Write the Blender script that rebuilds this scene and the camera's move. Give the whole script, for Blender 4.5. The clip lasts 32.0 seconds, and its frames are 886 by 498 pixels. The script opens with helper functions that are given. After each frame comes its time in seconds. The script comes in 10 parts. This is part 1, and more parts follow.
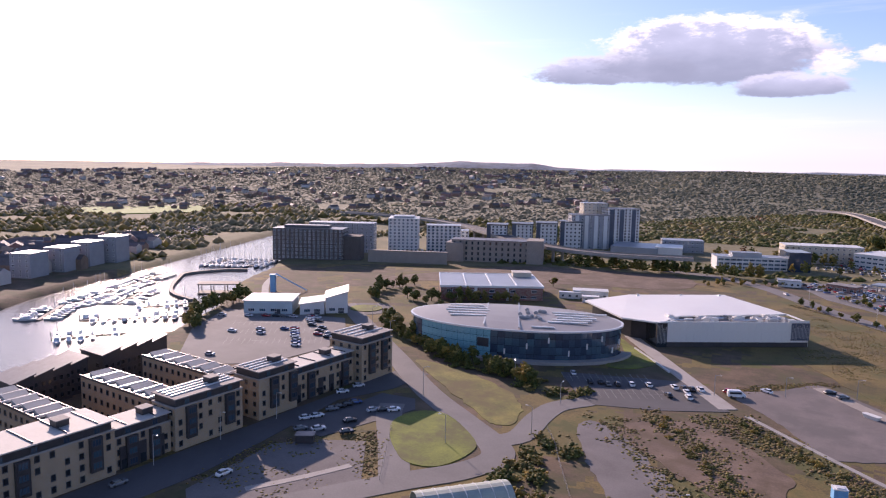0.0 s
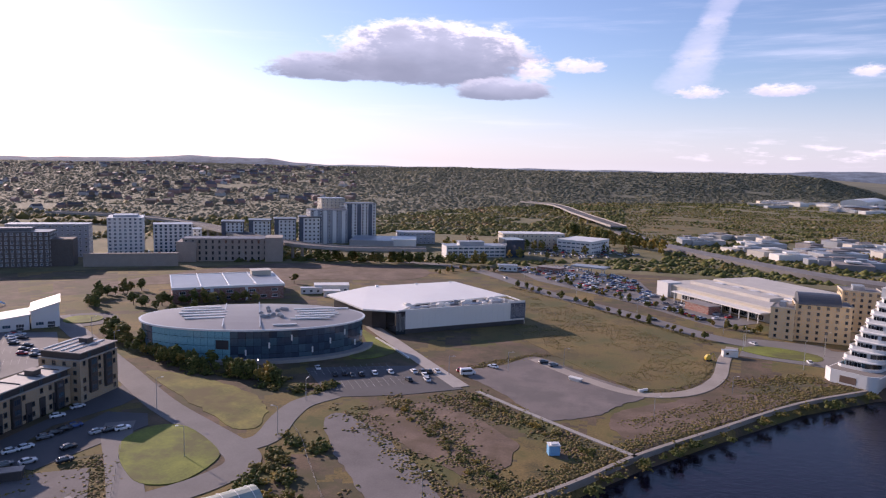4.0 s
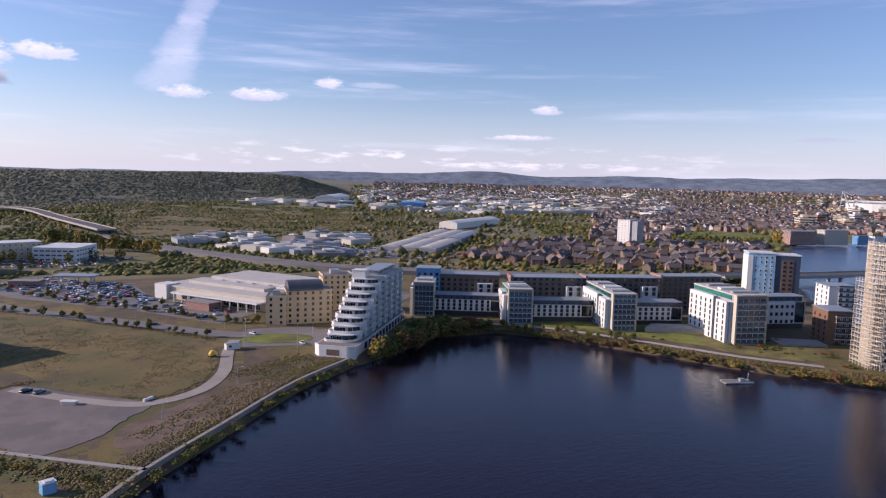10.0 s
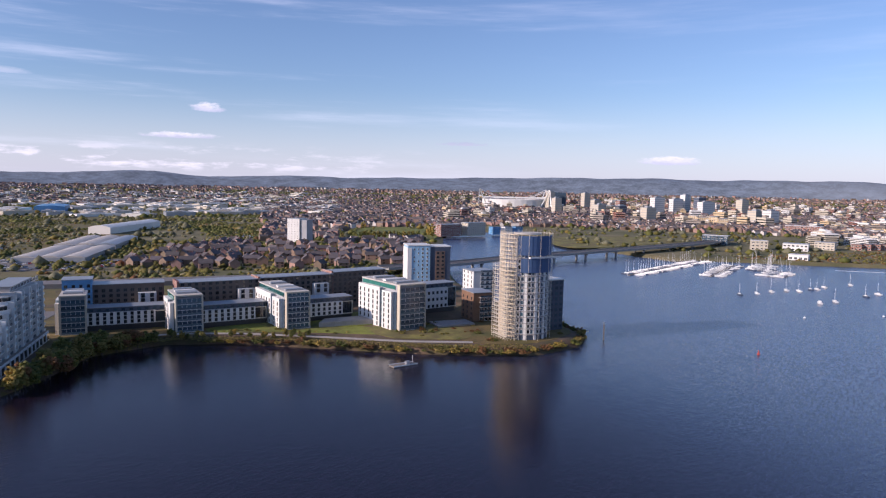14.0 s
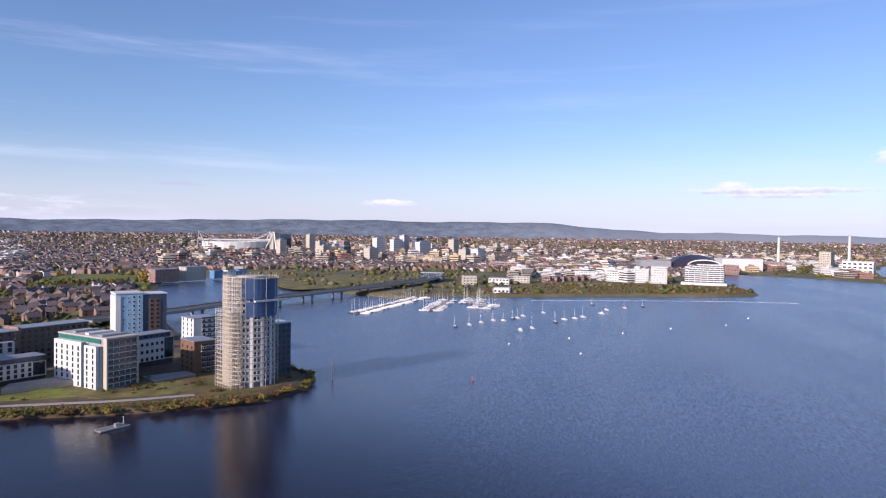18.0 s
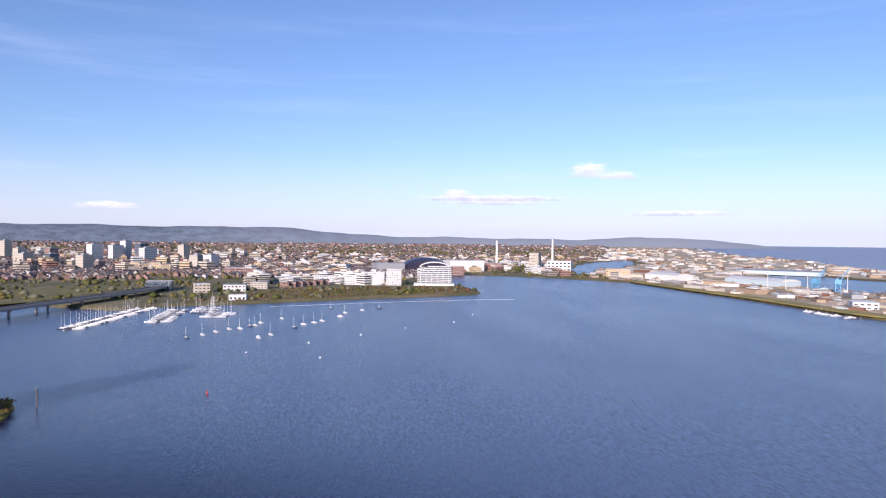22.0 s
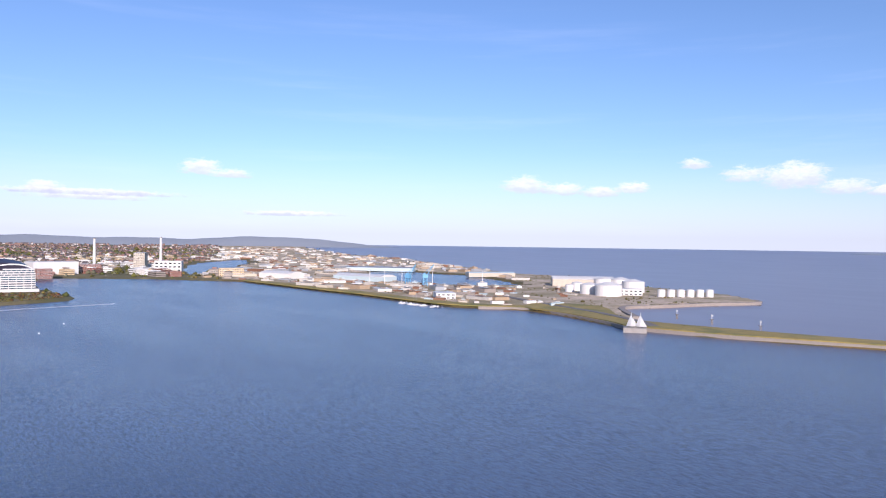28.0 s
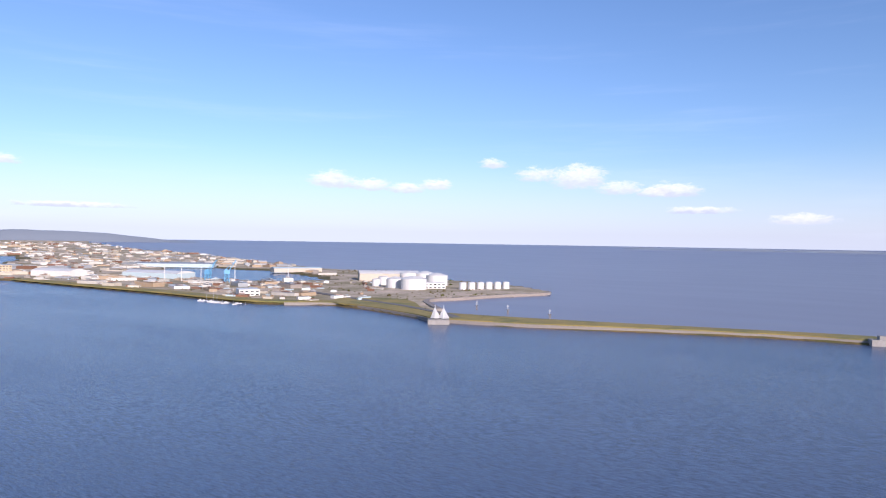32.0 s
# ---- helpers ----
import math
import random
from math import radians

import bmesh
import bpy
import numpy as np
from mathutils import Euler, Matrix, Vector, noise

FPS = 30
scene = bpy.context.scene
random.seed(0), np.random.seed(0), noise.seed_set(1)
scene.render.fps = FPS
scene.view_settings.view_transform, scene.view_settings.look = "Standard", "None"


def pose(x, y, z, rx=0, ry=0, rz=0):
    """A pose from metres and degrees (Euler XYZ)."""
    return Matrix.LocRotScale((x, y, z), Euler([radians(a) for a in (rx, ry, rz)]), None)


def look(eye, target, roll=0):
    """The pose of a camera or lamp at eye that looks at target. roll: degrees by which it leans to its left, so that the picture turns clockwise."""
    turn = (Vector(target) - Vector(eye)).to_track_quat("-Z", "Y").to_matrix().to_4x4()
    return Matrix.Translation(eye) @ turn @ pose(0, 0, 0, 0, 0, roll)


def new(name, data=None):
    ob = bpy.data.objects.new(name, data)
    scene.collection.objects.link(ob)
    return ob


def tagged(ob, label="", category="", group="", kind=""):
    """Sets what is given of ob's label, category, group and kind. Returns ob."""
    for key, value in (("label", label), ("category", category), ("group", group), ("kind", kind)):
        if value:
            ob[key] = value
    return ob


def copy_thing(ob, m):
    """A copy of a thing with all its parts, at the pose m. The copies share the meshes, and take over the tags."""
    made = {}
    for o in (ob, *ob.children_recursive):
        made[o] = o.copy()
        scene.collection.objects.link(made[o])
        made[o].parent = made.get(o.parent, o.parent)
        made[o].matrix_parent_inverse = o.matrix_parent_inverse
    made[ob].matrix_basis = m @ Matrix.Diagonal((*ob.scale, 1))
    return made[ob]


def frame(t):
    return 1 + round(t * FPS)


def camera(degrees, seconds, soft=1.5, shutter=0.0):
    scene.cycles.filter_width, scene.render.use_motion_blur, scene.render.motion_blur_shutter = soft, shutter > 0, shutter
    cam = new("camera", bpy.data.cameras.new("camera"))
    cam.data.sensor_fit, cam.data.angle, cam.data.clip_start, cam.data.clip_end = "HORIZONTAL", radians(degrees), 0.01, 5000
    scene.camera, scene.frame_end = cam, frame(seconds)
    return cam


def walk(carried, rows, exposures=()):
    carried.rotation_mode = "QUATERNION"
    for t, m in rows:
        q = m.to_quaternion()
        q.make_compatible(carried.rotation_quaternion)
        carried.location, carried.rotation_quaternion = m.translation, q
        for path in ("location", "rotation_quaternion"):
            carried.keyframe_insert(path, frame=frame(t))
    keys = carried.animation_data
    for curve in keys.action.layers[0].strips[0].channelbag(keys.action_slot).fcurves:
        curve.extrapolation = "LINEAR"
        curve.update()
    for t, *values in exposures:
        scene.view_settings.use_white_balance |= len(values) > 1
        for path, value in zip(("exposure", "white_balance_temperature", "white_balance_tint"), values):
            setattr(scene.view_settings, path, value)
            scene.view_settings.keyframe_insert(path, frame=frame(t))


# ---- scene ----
# camera: hovers over the quay and pans round
cam = camera(65.52, 32.0, soft=1.2)
PATH = [
    (0, pose(0, 0, 75, 83.16, -1.09, 34.33)),
    (0.5, pose(0, 0, 75, 83.15, -1.06, 33.44)),
    (1, pose(0, 0, 75, 83.15, -1.11, 32.19)),
    (1.5, pose(0, 0, 75, 83.12, -1.28, 29.23)),
    (2, pose(0, 0, 75, 83.17, -1.30, 24.50)),
    (2.5, pose(0, 0, 75, 83.17, -1.35, 21.45)),
    (3, pose(0, 0, 75, 83.18, -1.37, 18.17)),
    (3.5, pose(0, 0, 75, 83.20, -1.39, 15.49)),
    (5.5, pose(0, 0, 75, 83.39, -1.45, 3.37)),
    (6, pose(0, 0, 75, 83.46, -1.55, 0.09)),
    (6.5, pose(0, 0, 75, 83.53, -1.57, -2.83)),
    (7, pose(0, 0, 75, 83.63, -1.59, -6.53)),
    (7.5, pose(0, 0, 75, 83.72, -1.58, -9.96)),
    (8, pose(0, 0, 75, 83.81, -1.56, -13.82)),
    (8.5, pose(0, 0, 75, 83.90, -1.51, -16.96)),
    (9, pose(0, 0, 75, 83.98, -1.47, -20.76)),
    (9.5, pose(0, 0, 75, 84.05, -1.46, -23.89)),
    (10, pose(0, 0, 75, 84.17, -1.43, -27.65)),
    (10.5, pose(0, 0, 75, 84.28, -1.41, -30.86)),
    (11, pose(0, 0, 75, 84.38, -1.39, -34.50)),
    (11.5, pose(0, 0, 75, 84.43, -1.35, -37.63)),
    (12, pose(0, 0, 75, 84.51, -1.31, -41.38)),
    (12.5, pose(0, 0, 75, 84.55, -1.37, -44.56)),
    (13, pose(0, 0, 75, 84.63, -1.32, -48.25)),
    (13.5, pose(0, 0, 75, 84.67, -1.28, -51.22)),
    (14, pose(0, 0, 75, 84.74, -1.17, -54.68)),
    (14.5, pose(0, 0, 75, 85.22, -1.11, -57.67)),
    (16.5, pose(0, 0, 75, 88.23, -0.89, -68.90)),
    (17, pose(0, 0, 75, 88.37, -0.84, -71.78)),
    (17.5, pose(0, 0, 75, 88.47, -0.83, -74.26)),
    (18, pose(0, 0, 75, 88.58, -0.86, -77.25)),
    (18.5, pose(0, 0, 75, 88.67, -0.81, -79.75)),
    (19, pose(0, 0, 75, 88.77, -0.73, -82.70)),
    (19.5, pose(0, 0, 75, 88.87, -0.72, -85.31)),
    (20, pose(0, 0, 75, 88.97, -0.72, -88.11)),
    (20.5, pose(0, 0, 75, 89.04, -0.72, -90.91)),
    (21, pose(0, 0, 75, 89.11, -0.65, -93.61)),
    (21.5, pose(0, 0, 75, 89.17, -0.62, -96.16)),
    (22, pose(0, 0, 75, 89.22, -0.59, -98.78)),
    (22.5, pose(0, 0, 75, 89.29, -0.56, -101.46)),
    (23, pose(0, 0, 75, 89.33, -0.56, -104.13)),
    (23.5, pose(0, 0, 75, 89.37, -0.61, -106.70)),
    (24, pose(0, 0, 75, 89.43, -0.63, -109.20)),
    (24.5, pose(0, 0, 75, 89.47, -0.63, -111.70)),
    (25, pose(0, 0, 75, 89.53, -0.66, -114.33)),
    (25.5, pose(0, 0, 75, 89.55, -0.65, -117.05)),
    (27.5, pose(0, 0, 75, 89.53, -0.72, -127.50)),
    (28, pose(0, 0, 75, 89.51, -0.75, -130.11)),
    (28.5, pose(0, 0, 75, 89.49, -0.74, -132.46)),
    (29, pose(0, 0, 75, 89.46, -0.78, -135.13)),
    (29.5, pose(0, 0, 75, 89.47, -0.83, -137.26)),
    (30, pose(0, 0, 75, 89.44, -0.86, -139.69)),
    (30.5, pose(0, 0, 75, 89.43, -0.88, -141.65)),
    (31, pose(0, 0, 75, 89.39, -0.94, -143.59)),
    (31.5, pose(0, 0, 75, 89.35, -0.86, -144.87)),
    (32, pose(0, 0, 75, 89.30, -0.88, -146.06)),
]
EXPOSURE = [(0, .76, 6500, 36), (3, .64, 6450, 34), (6, .5, 6380, 32), (10, .46, 6180, 29), (13, .44, 6100, 27), (17, .47, 6000, 27), (23, .52, 5850, 26), (32, .55, 5790, 24)]
walk(cam, PATH, EXPOSURE)

# ---- sky and sun ----
SUN_AZ, SUN_EL = -60.0, 20.5        # degrees clockwise from +y, and above the horizon
world = bpy.data.worlds.new("world")
scene.world = world
world.use_nodes = True
wn, wl = world.node_tree.nodes, world.node_tree.links
sky = wn.new("ShaderNodeTexSky")
sky.sky_type = "NISHITA"
sky.sun_disc = False
sky.sun_elevation = radians(SUN_EL)
sky.sun_rotation = radians(SUN_AZ % 360)
sky.altitude, sky.air_density, sky.dust_density, sky.ozone_density = 50, 1.0, 0.6, 3.7
eye_ray, low_ray, flat_ray = wn.new("ShaderNodeTexCoord"), wn.new("ShaderNodeSeparateXYZ"), wn.new("ShaderNodeCombineXYZ")
wl.new(eye_ray.outputs["Generated"], low_ray.inputs[0])
keep_up = wn.new("ShaderNodeMath")
keep_up.operation = "MAXIMUM"
keep_up.inputs[1].default_value = 0.012
wl.new(low_ray.outputs[2], keep_up.inputs[0])
wl.new(low_ray.outputs[0], flat_ray.inputs[0])
wl.new(low_ray.outputs[1], flat_ray.inputs[1])
wl.new(keep_up.outputs[0], flat_ray.inputs[2])
wl.new(flat_ray.outputs[0], sky.inputs["Vector"])
background = wn["Background"]
background.inputs["Strength"].default_value = 0.1


def wmath(op, a, b=None, c=None):
    n = wn.new("ShaderNodeMath")
    n.operation = op
    for i, v in enumerate((a, b, c)):
        if v is None:
            continue
        if isinstance(v, (int, float)):
            n.inputs[i].default_value = v
        else:
            wl.new(v, n.inputs[i])
    return n.outputs[0]


def wnoise(vec, scale, detail, rough=0.55):
    n = wn.new("ShaderNodeTexNoise")
    n.inputs["Scale"].default_value, n.inputs["Detail"].default_value, n.inputs["Roughness"].default_value = scale, detail, rough
    wl.new(vec, n.inputs["Vector"])
    return n.outputs["Fac"]


def wstep(v, lo, hi):
    n = wn.new("ShaderNodeMapRange")
    n.interpolation_type = "SMOOTHSTEP"
    n.inputs["From Min"].default_value, n.inputs["From Max"].default_value = lo, hi
    wl.new(v, n.inputs["Value"])
    return n.outputs["Result"]


def wmix(fac, a, b):
    n = wn.new("ShaderNodeMix")
    n.data_type = "RGBA"
    wl.new(fac, n.inputs["Factor"])
    for s, v in ((n.inputs["A"], a), (n.inputs["B"], b)):
        s = [q for q in n.inputs if q.name == s.name and q.type == "RGBA"][0]
        if isinstance(v, tuple):
            s.default_value = (*v, 1)
        else:
            wl.new(v, s)
    return [q for q in n.outputs if q.type == "RGBA"][0]


coord = wn.new("ShaderNodeTexCoord").outputs["Generated"]
split = wn.new("ShaderNodeSeparateXYZ")
wl.new(coord, split.inputs[0])
AZ = wmath("MULTIPLY", wmath("ARCTAN2", split.outputs[0], split.outputs[1]), 57.2958)
EL = wmath("MULTIPLY", wmath("ARCSINE", split.outputs[2]), 57.2958)
plane = wn.new("ShaderNodeCombineXYZ")
wl.new(AZ, plane.inputs[0])
wl.new(wmath("MULTIPLY", EL, 2.4), plane.inputs[1])
puff = wnoise(plane.outputs[0], 0.22, 6.0, 0.5)
fine = wnoise(plane.outputs[0], 0.9, 6.0, 0.6)
curl = wnoise(plane.outputs[0], 2.2, 4.0, 0.55)
# pale haze low over the horizon
haze = wmath("MULTIPLY", wstep(EL, 8.0, -1.0), 0.6)
tone = wmix(haze, sky.outputs[0], (5.9, 6.25, 7.2))
# thin high cloud in streaks
streak = wn.new("ShaderNodeMapping")
streak.inputs["Rotation"].default_value[2] = radians(-15)
streak.inputs["Scale"].default_value = (0.03, 0.16, 1.0)
wl.new(plane.outputs[0], streak.inputs[0])
cirrus = wmath("MULTIPLY", wstep(wnoise(streak.outputs[0], 1.0, 6.0, 0.62), 0.5, 0.82), wmath("MULTIPLY_ADD", wstep(AZ, 80.0, 30.0), 0.3, 0.12))
tone = wmix(wmath("MULTIPLY", cirrus, wstep(EL, 24.0, 12.0)), tone, (8.5, 8.8, 9.6))
# heaped clouds: bearing, height, half width, half height (degrees), greyness of the base
CLOUDS = [(-21.0, 7.5, 6.5, 1.5, 0.6), (-14.0, 8.5, 8.6, 3.3, 0.62), (-8.0, 6.2, 4.0, 1.2, 0.6), (-2.1, 8.1, 2.3, 0.8, 0.1), (-5.6, 7.6, 1.6, 1.2, 0.1), (7.1, 6.0, 2.0, 0.7, 0.25), (12.8, 6.1, 2.3, 0.6, 0.25),
          (18.2, 7.3, 1.3, 0.6, 0.1), (36.0, 5.6, 1.3, 0.5, 0.3), (56.2, 3.4, 2.4, 0.22, 0.5),
          (110.6, 5.6, 1.7, 0.85, 0.15), (113.0, 5.2, 2.0, 0.5, 0.2), (100.0, 3.7, 1.5, 0.55, 0.25), (103.2, 3.1, 4.8, 0.4, 0.3), (72.9, 2.2, 2.5, 0.45, 0.3), (137.0, 4.7, 2.1, 1.0, 0.2), (139.9, 4.4, 1.8, 0.7, 0.25), (143.0, 4.2, 1.6, 0.6, 0.25), (145.4, 4.5, 1.4, 0.6, 0.2),
          (153.6, 5.4, 1.7, 0.8, 0.2), (157.2, 5.1, 2.5, 1.35, 0.2), (160.4, 4.3, 2.0, 0.8, 0.25), (163.0, 4.0, 1.6, 0.5, 0.3)]
MORE = [(150.1, 6.3, 1.2, 0.6, 0.2), (164.4, 4.1, 2.5, 0.8, 0.3), (173.6, 1.9, 2.4, 0.6, 0.2), (166.5, 2.6, 3.0, 0.4, 0.4), (6.2, 7.3, 2.2, 2.4, 0.0), (6.9, 9.4, 1.7, 2.6, 0.0), (8.5, 12.6, 1.3, 3.2, 0.0), (103.0, 3.4, 7.0, 0.35, 0.45), (117.5, 2.2, 4.5, 0.3, 0.4), (34.0, 3.4, 3.0, 0.3, 0.4), (21.9, 7.3, 2.2, 0.35, 0.0)]
for ca, ce, wa, he, grey in CLOUDS + MORE:
    lean = wmath("MULTIPLY", wmath("SUBTRACT", EL, ce), 0.55 if he > wa else 0.0)
    u = wmath("DIVIDE", wmath("SUBTRACT", wmath("SUBTRACT", AZ, ca), lean), wa)
    v = wmath("DIVIDE", wmath("SUBTRACT", EL, ce), he)
    below = wmath("MULTIPLY", wmath("MINIMUM", wmath("ADD", v, 0.3), 0.0), 1.4)      # flat under side
    up = wmath("ADD", v, below)
    d = wmath("ADD", wmath("MULTIPLY", u, u), wmath("MULTIPLY", up, up))
    big = grey > 0.5
    edge = wmath("ADD", d, wmath("MULTIPLY", wmath("SUBTRACT", puff, 0.5), 1.7 if big else 1.0))
    edge = wmath("ADD", edge, wmath("MULTIPLY", wmath("SUBTRACT", fine, 0.5), 1.0 if big else (1.4 if grey == 0.0 else 2.3)))
    edge = wmath("ADD", edge, wmath("MULTIPLY", wmath("SUBTRACT", curl, 0.5), 0.45 if big else (0.4 if grey == 0.0 else 1.3)))
    thin = grey == 0.0
    mask = wstep(edge, 1.15, 0.0 if thin or not big else 0.6)
    mask = wmath("MULTIPLY", mask, 0.3 if thin else (0.97 if wa > 3.5 and he > 1 else 0.8))
    lit = wstep(wmath("ADD", v, wmath("MULTIPLY", wmath("SUBTRACT", puff if big else fine, 0.5), 1.6 if big else 2.4)), -0.6, 0.9)
    low = (2.2, 2.6, 3.3) if big else tuple(q * (1 - 0.6 * grey) for q in (6.4, 6.6, 7.9))
    body = wmix(lit, low, (8.4, 8.2, 8.3) if grey < 0.5 else (3.9, 4.4, 5.3))
    if grey > 0.5:
        rim = wmath("MULTIPLY", wstep(edge, 0.3, 0.85), wmath("MULTIPLY", wstep(v, -0.2, 0.6), 0.75 if wa > 7 else 0.2))
        body = wmix(rim, body, (10.5, 10.3, 10.6))
    tone = wmix(mask, tone, body)
# a low broken row of small clouds over the hills
row = wn.new("ShaderNodeMapping")
row.inputs["Scale"].default_value = (0.3, 0.55, 1.0)
wl.new(plane.outputs[0], row.inputs[0])
heap = wnoise(row.outputs[0], 1.0, 5.0, 0.6)
band = wmath("MULTIPLY", wmath("MULTIPLY", wstep(EL, 0.5, 1.3), wstep(EL, 3.2, 1.6)), wmath("MULTIPLY", wstep(AZ, 2.0, 12.0), wstep(AZ, 60.0, 34.0)))
tone = wmix(wmath("MULTIPLY", wmath("MULTIPLY", band, wstep(heap, 0.5, 0.68)), 0.75), tone, (8.2, 8.0, 8.3))
wl.new(tone, background.inputs["Color"])

sun_data = bpy.data.lights.new("sun", "SUN")
sun_data.energy, sun_data.angle, sun_data.color = 3.9, radians(0.55), (1.0, 0.86, 0.68)
sun = new("sun", sun_data)
_a, _e = radians(SUN_AZ), radians(SUN_EL)
sun.matrix_world = look((math.sin(_a) * math.cos(_e) * 900, math.cos(_a) * math.cos(_e) * 900, math.sin(_e) * 900), (0, 0, 0))

# ---- materials ----
def material(name, color, rough=0.7, spread=0.25, scale=1.0, fine=12.0, bump=0.0, metal=0.0, dark=None, island=0.0, coat=0.0, sharp=0.2, patch=None):
    """A surface in two scales of variation: blotches of `scale` per metre and grain of `fine` per metre."""
    m = bpy.data.materials.new(name)
    m.use_nodes = True
    n, l = m.node_tree.nodes, m.node_tree.links
    b = n["Principled BSDF"]
    b.inputs["Roughness"].default_value, b.inputs["Metallic"].default_value = rough, metal
    co = n.new("ShaderNodeTexCoord")
    mixes = []
    for s, d in ((scale, 4.0), (fine, 3.0)):
        t = n.new("ShaderNodeTexNoise")
        t.inputs["Scale"].default_value, t.inputs["Detail"].default_value, t.inputs["Roughness"].default_value = s, d, 0.65
        l.new(co.outputs["Object"], t.inputs["Vector"])
        mixes.append(t)
    total = n.new("ShaderNodeMath")
    total.operation = "MULTIPLY_ADD"
    l.new(mixes[0].outputs["Fac"], total.inputs[0])
    total.inputs[1].default_value = 0.65
    part_fine = n.new("ShaderNodeMath")
    part_fine.operation = "MULTIPLY"
    l.new(mixes[1].outputs["Fac"], part_fine.inputs[0])
    part_fine.inputs[1].default_value = 0.35
    l.new(part_fine.outputs[0], total.inputs[2])
    ramp = n.new("ShaderNodeValToRGB")
    c0 = dark if dark else tuple(max(0.0, c * (1 - spread)) for c in color)
    c1 = tuple(min(0.9, c * (1 + spread)) for c in color)
    ramp.color_ramp.elements[0].position, ramp.color_ramp.elements[1].position = 0.5 - sharp, 0.5 + sharp
    ramp.color_ramp.elements[0].color, ramp.color_ramp.elements[1].color = (*c0, 1), (*c1, 1)
    l.new(total.outputs[0], ramp.inputs["Fac"])
    out = ramp.outputs["Color"]
    if patch:
        pt, pr, pm = n.new("ShaderNodeTexNoise"), n.new("ShaderNodeMapRange"), n.new("ShaderNodeMix")
        pt.inputs["Scale"].default_value, pt.inputs["Detail"].default_value, pt.inputs["Roughness"].default_value = patch[1], 7.0, 0.68
        l.new(co.outputs["Object"], pt.inputs["Vector"])
        pr.inputs["From Min"].default_value, pr.inputs["From Max"].default_value = 0.46, 0.6
        l.new(pt.outputs["Fac"], pr.inputs["Value"])
        pm.data_type = "RGBA"
        l.new(pr.outputs["Result"], pm.inputs[0])
        l.new(out, pm.inputs[6])
        pm.inputs[7].default_value = (*patch[0], 1)
        out = pm.outputs[2]
    if island:
        g, hs = n.new("ShaderNodeNewGeometry"), n.new("ShaderNodeHueSaturation")
        oi = n.new("ShaderNodeObjectInfo")
        add = n.new("ShaderNodeMath")
        add.operation = "ADD"
        l.new(g.outputs["Random Per Island"], add.inputs[0])
        l.new(oi.outputs["Random"], add.inputs[1])
        fr = n.new("ShaderNodeMath")
        fr.operation = "FRACT"
        l.new(add.outputs[0], fr.inputs[0])
        mr = n.new("ShaderNodeMapRange")
        mr.inputs["To Min"].default_value, mr.inputs["To Max"].default_value = 1 - island, 1 + island
        l.new(fr.outputs[0], mr.inputs["Value"])
        l.new(mr.outputs["Result"], hs.inputs["Value"])
        m2 = n.new("ShaderNodeMapRange")
        m2.inputs["To Min"].default_value, m2.inputs["To Max"].default_value = 0.5 + island * 0.06, 0.5 - island * 0.06
        l.new(fr.outputs[0], m2.inputs["Value"])
        l.new(m2.outputs["Result"], hs.inputs["Hue"])
        l.new(out, hs.inputs["Color"])
        out = hs.outputs["Color"]
    l.new(out, b.inputs["Base Color"])
    if bump:
        bp = n.new("ShaderNodeBump")
        bp.inputs["Strength"].default_value, bp.inputs["Distance"].default_value = 0.6, bump
        l.new(total.outputs[0], bp.inputs["Height"])
        l.new(bp.outputs[0], b.inputs["Normal"])
    if coat:
        b.inputs["Coat Weight"].default_value = coat
    return m


def brickwork(name, brick, mortar, rough=0.8):
    """Brick courses, 215 by 65 mm with pale joints, and blotches of age over them."""
    m = material(name, brick, rough, 0.2, 0.25, 3.0)
    n, l = m.node_tree.nodes, m.node_tree.links
    b = n["Principled BSDF"]
    old = b.inputs["Base Color"].links[0].from_socket
    t = n.new("ShaderNodeTexBrick")
    co = n["Texture Coordinate"]
    sep, comb, add = n.new("ShaderNodeSeparateXYZ"), n.new("ShaderNodeCombineXYZ"), n.new("ShaderNodeMath")
    l.new(co.outputs["Object"], sep.inputs[0])
    l.new(sep.outputs[0], add.inputs[0])
    l.new(sep.outputs[1], add.inputs[1])
    l.new(add.outputs[0], comb.inputs[0])
    l.new(sep.outputs[2], comb.inputs[1])
    l.new(comb.outputs[0], t.inputs["Vector"])
    t.inputs["Scale"].default_value, t.inputs["Mortar Size"].default_value = 1.0, 0.012
    t.inputs["Brick Width"].default_value, t.inputs["Row Height"].default_value = 0.225, 0.075
    t.inputs["Mortar"].default_value = (*mortar, 1)
    l.new(old, t.inputs["Color1"])
    l.new(old, t.inputs["Color2"])
    l.new(t.outputs["Color"], b.inputs["Base Color"])
    return m


def glass(name, tint, rough=0.06):
    m = material(name, tint, rough, 0.35, 0.35, 2.0, island=0.35)
    b = m.node_tree.nodes["Principled BSDF"]
    b.inputs["IOR"].default_value, b.inputs["Specular IOR Level"].default_value = 1.52, 0.7
    return m


